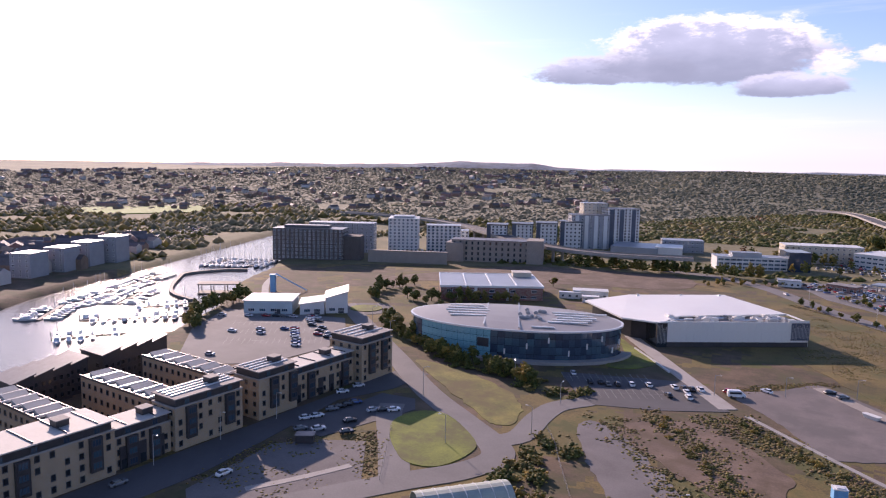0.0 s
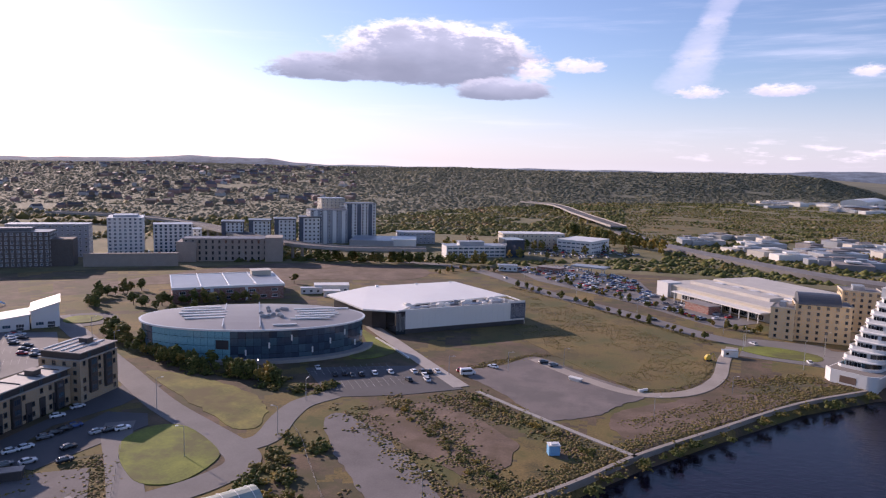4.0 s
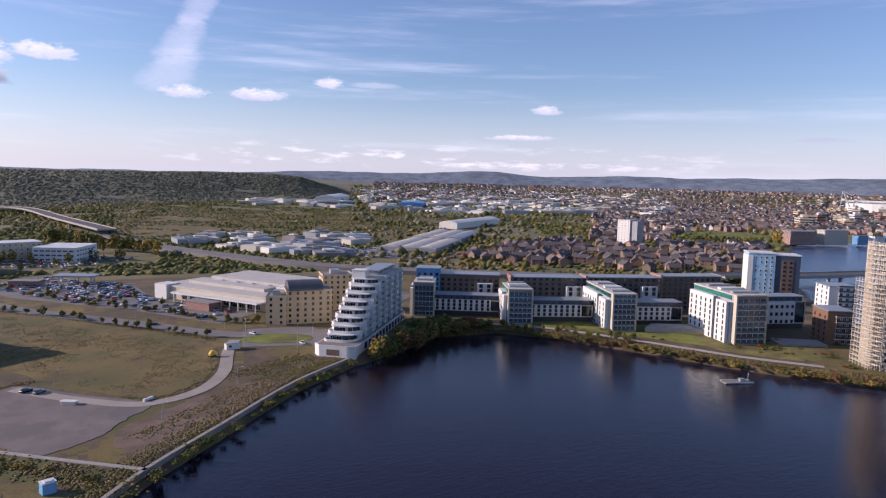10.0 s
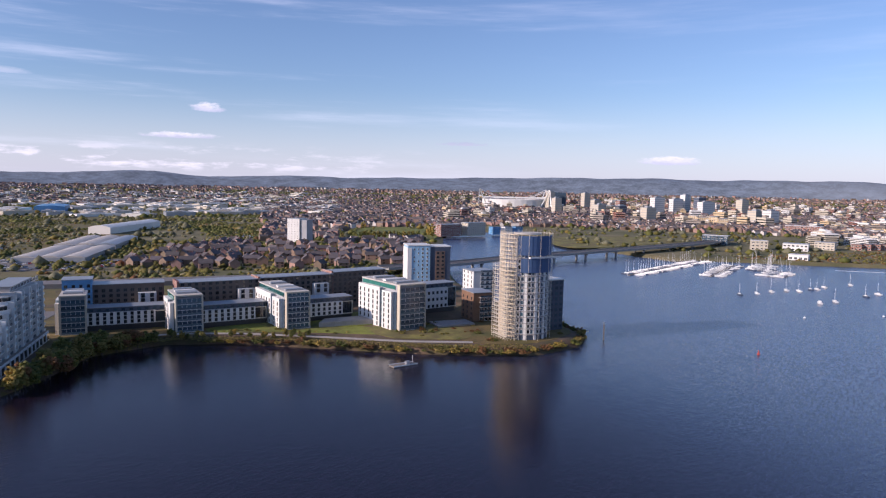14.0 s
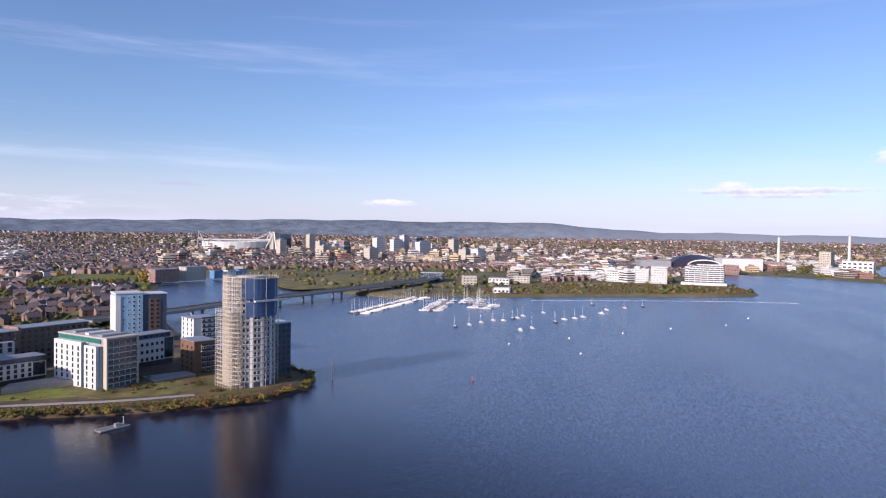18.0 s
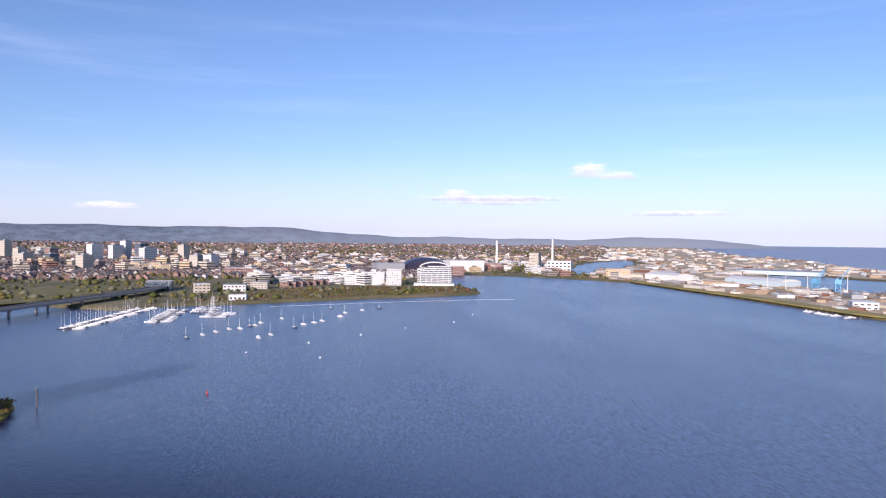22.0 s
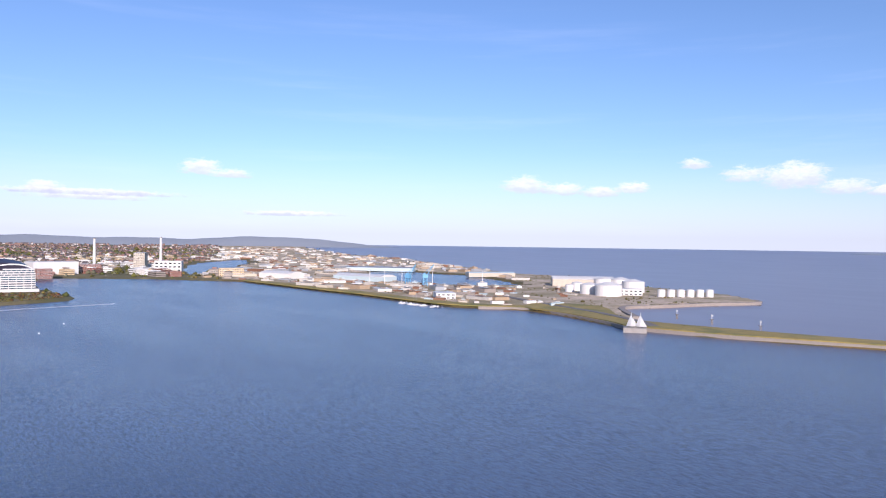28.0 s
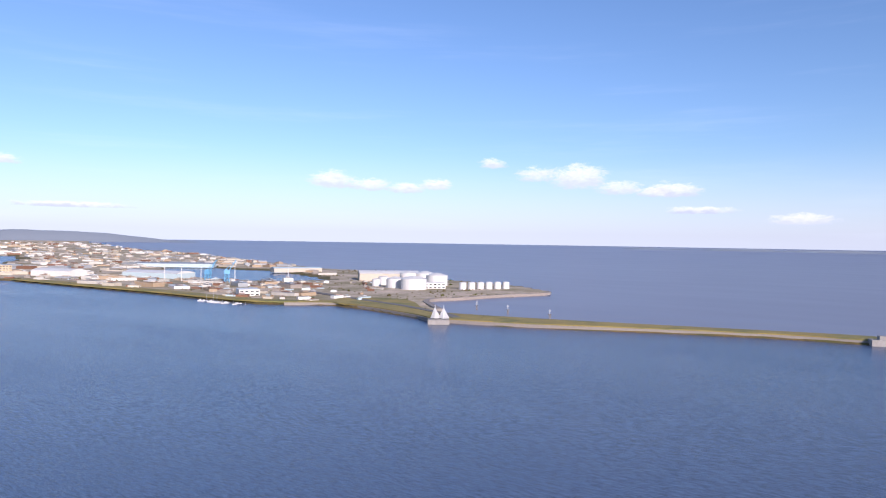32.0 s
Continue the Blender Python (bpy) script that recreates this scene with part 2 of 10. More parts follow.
def leaves(name, color, spread=0.35, island=0.4):
    m = material(name, color, 0.7, spread, 0.35, 2.0, island=island)
    n, l = m.node_tree.nodes, m.node_tree.links
    b, out = n["Principled BSDF"], n["Material Output"]
    t, mix = n.new("ShaderNodeBsdfTranslucent"), n.new("ShaderNodeMixShader")
    l.new(b.inputs["Base Color"].links[0].from_socket, t.inputs["Color"])
    mix.inputs[0].default_value = 0.52
    l.new(b.outputs[0], mix.inputs[1])
    l.new(t.outputs[0], mix.inputs[2])
    l.new(mix.outputs[0], out.inputs["Surface"])
    return m


M = {}
M["brick_buff"] = brickwork("buff_brick", (0.38, 0.26, 0.145), (0.36, 0.31, 0.25))
M["brick_yellow"] = brickwork("yellow_brick", (0.6, 0.43, 0.22), (0.5, 0.45, 0.36))
M["brick_red"] = brickwork("red_brick", (0.24, 0.075, 0.05), (0.35, 0.3, 0.26))
M["stone"] = brickwork("grey_stone", (0.3, 0.26, 0.22), (0.25, 0.22, 0.2))
M["render_white"] = material("white_render", (0.66, 0.655, 0.63), 0.7, 0.07, 0.15, 2.0)
M["render_cream"] = material("cream_render", (0.5, 0.45, 0.36), 0.75, 0.1, 0.15, 2.0)
M["render_grey"] = material("grey_render", (0.3, 0.31, 0.33), 0.7, 0.12, 0.2, 2.0)
M["cladding_dark"] = material("dark_cladding", (0.045, 0.042, 0.045), 0.45, 0.3, 0.4, 3.0)
M["cladding_umber"] = material("umber_brick_cladding", (0.125, 0.1, 0.085), 0.6, 0.2, 0.4, 3.0)
M["cladding_navy"] = material("navy_cladding", (0.06, 0.08, 0.12), 0.4, 0.3, 0.4, 3.0)
M["cladding_blue"] = material("blue_cladding", (0.1, 0.28, 0.5), 0.4, 0.2, 0.4, 3.0)
M["cladding_sky"] = material("pale_blue_cladding", (0.46, 0.56, 0.58), 0.5, 0.12, 0.3, 3.0)
M["cladding_teal"] = material("teal_glass_cladding", (0.18, 0.42, 0.48), 0.18, 0.35, 0.5, 2.0)
M["cladding_brown"] = material("brown_cladding", (0.17, 0.11, 0.08), 0.55, 0.2, 0.4, 3.0)
M["cladding_orange"] = material("brown_timber", (0.2, 0.115, 0.07), 0.6, 0.2, 0.4, 3.0)
M["metal_white"] = material("white_sheet_metal", (0.7, 0.68, 0.63), 0.4, 0.06, 0.08, 1.5)
M["roof_white"] = material("white_roof_sheet", (0.88, 0.84, 0.77), 0.45, 0.05, 0.06, 0.8)
M["metal_grey"] = material("grey_sheet_metal", (0.33, 0.35, 0.37), 0.42, 0.12, 0.1, 1.5, metal=0.3)
M["metal_dark"] = material("dark_sheet_metal", (0.1, 0.105, 0.115), 0.4, 0.2, 0.1, 1.5, metal=0.3)
M["steel"] = material("galvanised_steel", (0.5, 0.51, 0.52), 0.42, 0.15, 1.0, 8.0, metal=0.7)
M["roof_felt"] = material("grey_roof_felt", (0.24, 0.22, 0.21), 0.8, 0.25, 0.15, 2.0)
M["roof_pale"] = material("pale_roof_membrane", (0.5, 0.47, 0.42), 0.75, 0.15, 0.12, 2.0)
M["roof_slate"] = material("slate_roof", (0.1, 0.1, 0.115), 0.5, 0.3, 0.6, 5.0)
M["roof_tile"] = material("brown_tile_roof", (0.115, 0.098, 0.098), 0.75, 0.25, 0.3, 4.0, island=0.35)
M["wall_pale"] = material("pale_house_render", (0.48, 0.45, 0.42), 0.8, 0.15, 0.3, 4.0, island=0.2)
M["house_wall"] = material("house_brick", (0.25, 0.165, 0.125), 0.8, 0.2, 0.3, 4.0, island=0.45)
M["glass_dark"] = glass("dark_window_glass", (0.02, 0.024, 0.03))
M["glass_blue"] = glass("blue_window_glass", (0.05, 0.085, 0.12))
M["frame_white"] = material("white_window_frame", (0.7, 0.7, 0.69), 0.45, 0.05, 1.0, 6.0)
M["frame_dark"] = material("dark_window_frame", (0.05, 0.05, 0.055), 0.45, 0.1, 1.0, 6.0)
M["concrete"] = material("concrete", (0.32, 0.3, 0.275), 0.85, 0.18, 0.25, 4.0, bump=0.01)
M["asphalt"] = material("asphalt", (0.085, 0.082, 0.085), 0.85, 0.22, 0.08, 3.0)
M["asphalt_old"] = material("worn_pale_asphalt", (0.17, 0.16, 0.155), 0.88, 0.22, 0.06, 2.0)
M["gravel"] = material("grey_gravel", (0.175, 0.148, 0.138), 0.9, 0.25, 0.07, 2.5, bump=0.03, patch=((0.13, 0.115, 0.108), 0.06))
M["dirt"] = material("brown_dirt", (0.118, 0.076, 0.047), 0.95, 0.35, 0.09, 1.5, bump=0.08, dark=(0.064, 0.048, 0.026), sharp=0.11, patch=((0.075, 0.066, 0.026), 0.05))
M["dirt_pale"] = material("pale_dirt", (0.158, 0.108, 0.078), 0.95, 0.3, 0.09, 1.6, bump=0.06, sharp=0.12, patch=((0.105, 0.072, 0.043), 0.06))
M["dirt_road"] = material("track_dirt", (0.32, 0.28, 0.24), 0.95, 0.2, 0.1, 2.0, bump=0.03)
M["gravel_dark"] = material("dark_gravel", (0.16, 0.145, 0.14), 0.95, 0.3, 0.08, 2.0, bump=0.04)
M["paving"] = material("pale_paving", (0.36, 0.33, 0.3), 0.85, 0.15, 0.15, 2.5)
M["paint_line"] = material("white_road_paint", (0.3, 0.3, 0.29), 0.7, 0.15, 0.6, 5.0)
M["grass"] = material("mown_grass", (0.16, 0.185, 0.024), 0.9, 0.35, 0.09, 1.6, bump=0.06, sharp=0.14, patch=((0.1, 0.1, 0.025), 0.06))
M["grass_bright"] = material("bright_field_grass", (0.16, 0.24, 0.03), 0.9, 0.2, 0.03, 0.8)
M["grass_dry"] = material("dry_grass", (0.19, 0.125, 0.038), 0.95, 0.35, 0.07, 1.4, dark=(0.075, 0.062, 0.02), bump=0.15, sharp=0.11, patch=((0.082, 0.082, 0.02), 0.035))
M["verge"] = material("olive_verge_grass", (0.19, 0.165, 0.04), 0.95, 0.35, 0.09, 1.6, bump=0.12, dark=(0.09, 0.095, 0.024), sharp=0.13, patch=((0.12, 0.095, 0.035), 0.05))
M["grass_barrage"] = material("barrage_grass", (0.33, 0.255, 0.075), 0.9, 0.25, 0.03, 0.6, patch=((0.2, 0.19, 0.06), 0.02))
M["leaf"] = leaves("green_leaves", (0.17, 0.185, 0.045))
M["leaf_olive"] = leaves("olive_leaves", (0.26, 0.225, 0.06))
M["leaf_gold"] = leaves("golden_leaves", (0.4, 0.31, 0.07), 0.3, 0.3)
# hill leaves: base colours lightened to stand for distance haze
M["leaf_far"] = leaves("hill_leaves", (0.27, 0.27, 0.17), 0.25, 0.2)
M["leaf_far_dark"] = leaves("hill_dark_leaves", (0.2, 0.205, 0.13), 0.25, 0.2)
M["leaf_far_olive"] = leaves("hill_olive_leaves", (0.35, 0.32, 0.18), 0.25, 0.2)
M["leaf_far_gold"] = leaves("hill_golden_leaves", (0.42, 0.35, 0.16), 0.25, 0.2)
M["weed_olive"] = leaves("dry_olive_weeds", (0.2, 0.17, 0.055), 0.3, 0.3)
M["weed_gold"] = leaves("dry_golden_weeds", (0.28, 0.215, 0.075), 0.3, 0.3)
M["straw"] = leaves("dead_straw", (0.3, 0.22, 0.11), 0.3, 0.3)
M["leaf_rust"] = leaves("rusty_leaves", (0.24, 0.13, 0.05), 0.3, 0.3)
M["bark"] = material("bark", (0.12, 0.09, 0.065), 0.9, 0.3, 2.0, 12.0)
M["white_paint"] = material("white_gloss_paint", (0.68, 0.68, 0.66), 0.25, 0.04, 0.5, 4.0)
M["rust"] = material("rusty_steel", (0.2, 0.1, 0.06), 0.75, 0.3, 0.6, 5.0)
M["plastic_blue"] = material("blue_plastic", (0.15, 0.38, 0.62), 0.5, 0.1, 0.6, 5.0)
M["red_paint"] = material("red_paint", (0.4, 0.05, 0.035), 0.4, 0.15, 0.6, 5.0)
M["yellow_paint"] = material("yellow_paint", (0.65, 0.45, 0.05), 0.5, 0.15, 0.6, 5.0)
M["blue_paint"] = material("blue_crane_paint", (0.14, 0.36, 0.56), 0.45, 0.15, 0.6, 5.0)
M["netting"] = material("blue_debris_netting", (0.05, 0.1, 0.21), 0.7, 0.25, 0.4, 3.0)
M["scaffold"] = material("weathered_scaffold", (0.66, 0.6, 0.5), 0.6, 0.25, 0.6, 5.0)
M["scaffold_board"] = material("scaffold_boards", (0.68, 0.56, 0.4), 0.8, 0.3, 0.6, 5.0)
M["tyre"] = material("black_rubber", (0.02, 0.02, 0.02), 0.8, 0.2, 2.0, 8.0)
M["sail"] = material("white_tensile_fabric", (0.8, 0.8, 0.78), 0.6, 0.05, 0.3, 2.0)
M["timber"] = material("grey_timber", (0.22, 0.19, 0.16), 0.8, 0.25, 0.5, 6.0)


# ---- building helpers ----
def np_mesh(name, verts, faces, mats=(), index=None, smooth=False):
    """A mesh from an (n, 3) array of corners and an (m, k) array of faces."""
    verts, faces = np.asarray(verts, np.float32), np.asarray(faces, np.int32)
    me = bpy.data.meshes.new(name)
    k = faces.shape[1]
    me.vertices.add(len(verts))
    me.vertices.foreach_set("co", verts.ravel())
    me.loops.add(faces.size)
    me.loops.foreach_set("vertex_index", faces.ravel())
    me.polygons.add(len(faces))
    me.polygons.foreach_set("loop_start", np.arange(0, faces.size, k, dtype=np.int32))
    for m in mats:
        me.materials.append(m)
    if index is not None:
        me.polygons.foreach_set("material_index", np.asarray(index, np.int32))
    me.polygons.foreach_set("use_smooth", np.full(len(faces), bool(smooth)))
    me.update(calc_edges=True)
    me.validate()
    return me


def mesh_of(bm, name, *mats):
    me = bpy.data.meshes.new(name)
    bm.to_mesh(me)
    bm.free()
    for m in mats:
        me.materials.append(m)
    return me


def part(name, me, parent, label="", at=None):
    """Links a mesh as one part under a thing or a part."""
    ob = new(name, me)
    ob.parent = parent
    if at is not None:
        ob.matrix_local = at
    return tagged(ob, label)


def thing(name, x, y, z, turn, label, category, group="", kind=""):
    ob = new(name)
    ob.empty_display_size = 1
    ob.matrix_world = pose(x, y, z, 0, 0, turn)
    return tagged(ob, label, category, group, kind)


def solid(name, x, y, z, turn, me, label, category, group="", kind=""):
    ob = new(name, me)
    ob.matrix_world = pose(x, y, z, 0, 0, turn)
    return tagged(ob, label, category, group, kind)


def add_box(bm, x0, x1, y0, y1, z0, z1, mi=0, bevel=0.0):
    r = bmesh.ops.create_cube(bm, size=1, matrix=Matrix.LocRotScale(((x0 + x1) / 2, (y0 + y1) / 2, (z0 + z1) / 2), None, (x1 - x0, y1 - y0, z1 - z0)))
    fs = {f for v in r["verts"] for f in v.link_faces}
    for f in fs:
        f.material_index = mi
    if bevel:
        es = {e for f in fs for e in f.edges}
        bmesh.ops.bevel(bm, geom=list(es), offset=bevel, segments=1, affect="EDGES", clamp_overlap=True)


def boxes(name, specs, *mats):
    """One mesh of boxes (x0, x1, y0, y1, z0, z1[, material])."""
    bm = bmesh.new()
    for s in specs:
        add_box(bm, *s)
    return mesh_of(bm, name, *mats)


def add_prism(bm, pts, z0, z1, mi=0):
    """An upright prism over a plan outline."""
    area = sum(a[0] * b[1] - b[0] * a[1] for a, b in zip(pts, pts[1:] + pts[:1]))
    if area < 0:
        pts = pts[::-1]
    lo = [bm.verts.new((p[0], p[1], z0)) for p in pts]
    hi = [bm.verts.new((p[0], p[1], z1)) for p in pts]
    fs = [bm.faces.new(hi), bm.faces.new(lo[::-1])]
    for i in range(len(pts)):
        j = (i + 1) % len(pts)
        fs.append(bm.faces.new((lo[i], lo[j], hi[j], hi[i])))
    for f in fs:
        f.material_index = mi
    return fs


def prism(name, pts, z0, z1, *mats):
    bm = bmesh.new()
    add_prism(bm, list(pts), z0, z1)
    bm.normal_update()
    bmesh.ops.triangulate(bm, faces=[f for f in bm.faces if len(f.verts) > 4])
    return mesh_of(bm, name, *mats)


def add_bar(bm, a, b, r, sides=4, r2=None, mi=0):
    """A straight bar from a to b."""
    a, b = Vector(a), Vector(b)
    d = b - a
    res = bmesh.ops.create_cone(bm, cap_ends=True, segments=sides, radius1=r, radius2=r if r2 is None else r2, depth=d.length,
                                matrix=Matrix.Translation((a + b) / 2) @ d.to_track_quat("Z", "Y").to_matrix().to_4x4())
    for f in {f for v in res["verts"] for f in v.link_faces}:
        f.material_index = mi


WINDOWS = {}


def window_mesh(w, h, frame_mat, pane_mat, bars=1):
    """A window seen from -y: a frame proud of the wall, the pane set back in it, and glazing bars."""
    key = (round(w, 2), round(h, 2), frame_mat, pane_mat, bars)
    if key not in WINDOWS:
        t = min(0.14, w * 0.12)
        xs, solid_x = [-w / 2, -w / 2 + t], [True]
        for i in range(bars):
            c = -w / 2 + w * (i + 1) / (bars + 1)
            xs += [c - 0.04, c + 0.04]
            solid_x += [False, True]
        xs += [w / 2 - t, w / 2]
        solid_x += [False, True]
        zs, solid_z = [-0.06, t * 0.9, h - t, h], [True, False, True]
        deep = lambda i, k: 0.03 if not (0 <= i < len(solid_x) and 0 <= k < 3) else (-0.2 if k == 0 else (-0.12 if solid_x[i] or solid_z[k] else -0.03))
        bm, seen = bmesh.new(), {}

        def quad(pts, mi):
            vs = []
            for p in pts:
                p = tuple(round(q, 4) for q in p)
                if p not in seen:
                    seen[p] = bm.verts.new(p)
                vs.append(seen[p])
            bm.faces.new(vs).material_index = mi

        for i in range(len(solid_x)):
            for k in range(3):
                y, x0, x1, z0, z1 = deep(i, k), xs[i], xs[i + 1], zs[k], zs[k + 1]
                quad(((x0, y, z0), (x1, y, z0), (x1, y, z1), (x0, y, z1)), 0 if y < -0.05 else 1)
                for (di, dk), (p, q) in (((-1, 0), ((x0, z1), (x0, z0))), ((1, 0), ((x1, z0), (x1, z1))), ((0, -1), ((x0, z0), (x1, z0))), ((0, 1), ((x1, z1), (x0, z1)))):
                    o = deep(i + di, k + dk)
                    if o > y:
                        quad(((p[0], y, p[1]), (p[0], o, p[1]), (q[0], o, q[1]), (q[0], y, q[1])), 0)
        bm.normal_update()
        WINDOWS[key] = mesh_of(bm, "window", M[frame_mat], M[pane_mat])
    return WINDOWS[key]


def windows(parent, p0, p1, z0, storey, nz, nx, w, h, frame_mat="frame_white", pane_mat="glass_dark", bars=1, margin=0.0, skip=None, name="window", sill=0.9, joined=False):
    """A grid of windows on the wall from p0 to p1 (its outside lies on the right hand, going from p0 to p1)."""
    p0, p1 = Vector((*p0, 0)), Vector((*p1, 0))
    d = (p1 - p0)
    turn = math.degrees(math.atan2(d.y, d.x))
    me = window_mesh(w, h, frame_mat, pane_mat, bars)
    spots = []
    for k in range(nz):
        for i in range(nx):
            if skip and skip(i, k):
                continue
            f = (margin + (i + 0.5) / nx * (1 - 2 * margin))
            q = p0 + d * f
            spots.append(pose(q.x, q.y, z0 + k * storey + sill, 0, 0, turn))
    if joined and spots:
        v = np.array([p.co[:] for p in me.vertices])
        f = np.array([p.vertices[:] for p in me.polygons])
        i = np.array([p.material_index for p in me.polygons])
        big = np.concatenate([v @ np.array(m.to_3x3()).T + np.array(m.translation) for m in spots])
        faces = np.concatenate([f + k * len(v) for k in range(len(spots))])
        tagged(part("windows", np_mesh("windows", big, faces, [M[frame_mat], M[pane_mat]], np.tile(i, len(spots))), parent, "rows of small far windows"), kind="stuff")
    else:
        for m in spots:
            part(name, me, parent, at=m)


def rise(r):
    """Bends the far land and sea up to fit the skyline in the camera's view."""
    return 57.0 * np.clip((np.asarray(r, float) - 2400.0) / 2500.0, 0, None) ** 1.6


# ---- water outlines (plan, metres) ----
BAY = [(-160, -60), (-60, 95), (-7, 152), (15, 180), (38, 205), (69, 238), (99, 261), (122, 273), (154, 295), (186, 292), (206, 271), (218, 249),
       (231, 225), (244, 197), (260, 172), (283, 144), (312, 136), (336, 142), (348, 158), (356, 185), (400, 235), (450, 300), (520, 362), (640, 452),
       (839, 592), (980, 640), (1010, 600), (985, 560), (872, 418), (815, 330), (760, 230), (800, 190), (830, 105), (875, 4), (904, -70), (949, -192),
       (990, -215), (1150, -205), (1320, -215)]
BAY_EAST = [(1509, -259), (1470, -330), (1382, -442), (1237, -545), (1011, -548), (848, -551), (727, -547), (631, -549), (556, -594), (501, -586), (413, -557),
            (374, -540), (304, -553), (245, -574), (162, -608), (78, -635), (22, -641), (-100, -680), (-400, -760), (-900, -600), (-600, -100), (-420, 60)]
ELY = [(-383, 160), (-401, 184), (-438, 256), (-482, 340), (-568, 506), (-640, 640), (-600, 660), (-470, 440), (-392, 350), (-362, 296), (-306, 233),
       (-273, 180), (-285, 163), (-269, 140), (-258, 90), (-240, 20), (-205, -40)]
SEA = [(28, -686), (126, -660), (273, -620), (388, -600), (420, -622), (500, -708), (478, -830), (437, -925), (455, -980), (540, -1050), (726, -1114),
       (800, -1190), (1010, -1330), (1206, -1290), (1661, -1492), (2435, -1842), (2989, -1875), (4169, -2252), (5200, -2500), (5200, -5200), (-5200, -5200),
       (-5200, -1500), (-900, -860), (-400, -815), (-100, -728)]
DOCK = [(1494, -1003), (1585, -1160), (1350, -1094), (1238, -1127), (984, -1005), (880, -930), (925, -830), (1127, -811)]
BASIN = [(1503, -550), (1796, -628), (2300, -860), (2560, -1120), (2256, -1030), (1982, -850), (1695, -700)]
WATERS = [BAY + BAY_EAST + ELY, SEA, DOCK, BASIN]
WATER_Z = -3.0


def inside(pts, x, y):
    p = np.array(pts, float)
    q = np.roll(p, -1, 0)
    res = np.zeros(np.shape(x), bool)
    for (ax, ay), (bx, by) in zip(p, q):
        if ay == by:
            continue
        cut = (ay > y) != (by > y)
        res ^= cut & (x < (bx - ax) * (y - ay) / (by - ay) + ax)
    return res


def edge_distance(pts, x, y):
    p = np.array(pts, float)
    q = np.roll(p, -1, 0)
    best = np.full(np.shape(x), 1e9)
    for (ax, ay), (bx, by) in zip(p, q):
        dx, dy = bx - ax, by - ay
        t = np.clip(((x - ax) * dx + (y - ay) * dy) / (dx * dx + dy * dy + 1e-9), 0, 1)
        best = np.minimum(best, np.hypot(x - ax - t * dx, y - ay - t * dy))
    return best


def shore(x, y):
    """Signed distance to the water's edge: positive on land."""
    x, y = np.asarray(x, float), np.asarray(y, float)
    s = np.full(x.shape, 1e9)
    for w in WATERS:
        d = edge_distance(w, x, y)
        s = np.minimum(s, np.where(inside(w, x, y), -d, d))
    return s


def wobble(x, y, size, seed=0.0):
    """Smooth noise of waves about `size` metres long, -1 to 1."""
    x, y = np.asarray(x, float) / size + seed * 7.3, np.asarray(y, float) / size - seed * 3.1
    a = np.sin(x * 5.1 + 1.7 * np.sin(y * 3.3 + seed)) * np.cos(y * 4.7 + 1.3 * np.sin(x * 2.9))
    b = np.sin(x * 11.3 + 2.1 * np.sin(y * 7.1 + 2 * seed)) * np.cos(y * 9.7 + x * 3.1)
    c = np.sin(x * 23.9 - y * 17.7 + 2 * np.sin(y * 12.3))
    return 0.55 * a + 0.3 * b + 0.15 * c


# hills: bearing (degrees from +y), skyline above the level of the eye (degrees), foot and crest distance
HILLS = np.array([(-80, -0.8, 900, 2000), (-67, -0.75, 1120, 2100), (-60, -0.5, 1200, 2300), (-54, -0.4, 1220, 2400), (-47, -0.1, 1220, 2500), (-41, -0.05, 1120, 2500),
                  (-35, 0.1, 980, 2500), (-25, 0.0, 900, 2500), (-17, 0.08, 1050, 2400), (-11, 0.2, 1250, 2400), (-4, 0.1, 1480, 2250), (3, 0.15, 1720, 2350),
                  (10, 0.24, 1950, 2500), (14, 0.22, 2080, 2600), (16, 0.02, 2150, 2650), (18, -0.57, 2230, 2700), (20, -1.2, 2350, 2800), (22, -1.75, 2450, 2900)])


def ground_z(x, y, relief=True):
    x, y = np.asarray(x, float), np.asarray(y, float)
    r, a = np.hypot(x, y), np.degrees(np.arctan2(x, y))
    z = rise(r)
    sky, foot, crest = (np.interp(a, HILLS[:, 0], HILLS[:, i]) for i in (1, 2, 3))
    peak = 75 + crest * np.tan(np.radians(sky)) - 9
    u = np.clip((r - foot) / (crest - foot), 0, 1)
    shape = np.where(u < 1, 0.3 * u + 0.7 * (u * u * (3 - 2 * u)), 1)
    fall = np.clip((r - crest) / 1500, 0, 1)
    hill = np.maximum(peak - rise(crest), 0) * shape * (1 - 0.8 * fall) * (1 + 0.12 * wobble(x, y, 900) * u * (1 - u) * 4)
    west = (a > -100) & (a < 22)
    z = z + np.where(west, hill, 0)
    if relief:
        s = shore(x, y)
        bank = np.clip(s / 5.0, -1, 1)
        z = np.where(s < 5, z * np.clip(bank, 0, 1) + np.minimum(0, -5.5 * (1 - bank) / 2 * 1.3), z)
        z = z + np.where(s > 6, 0.04 * (wobble(x, y, 60) - 1), 0)
    return z


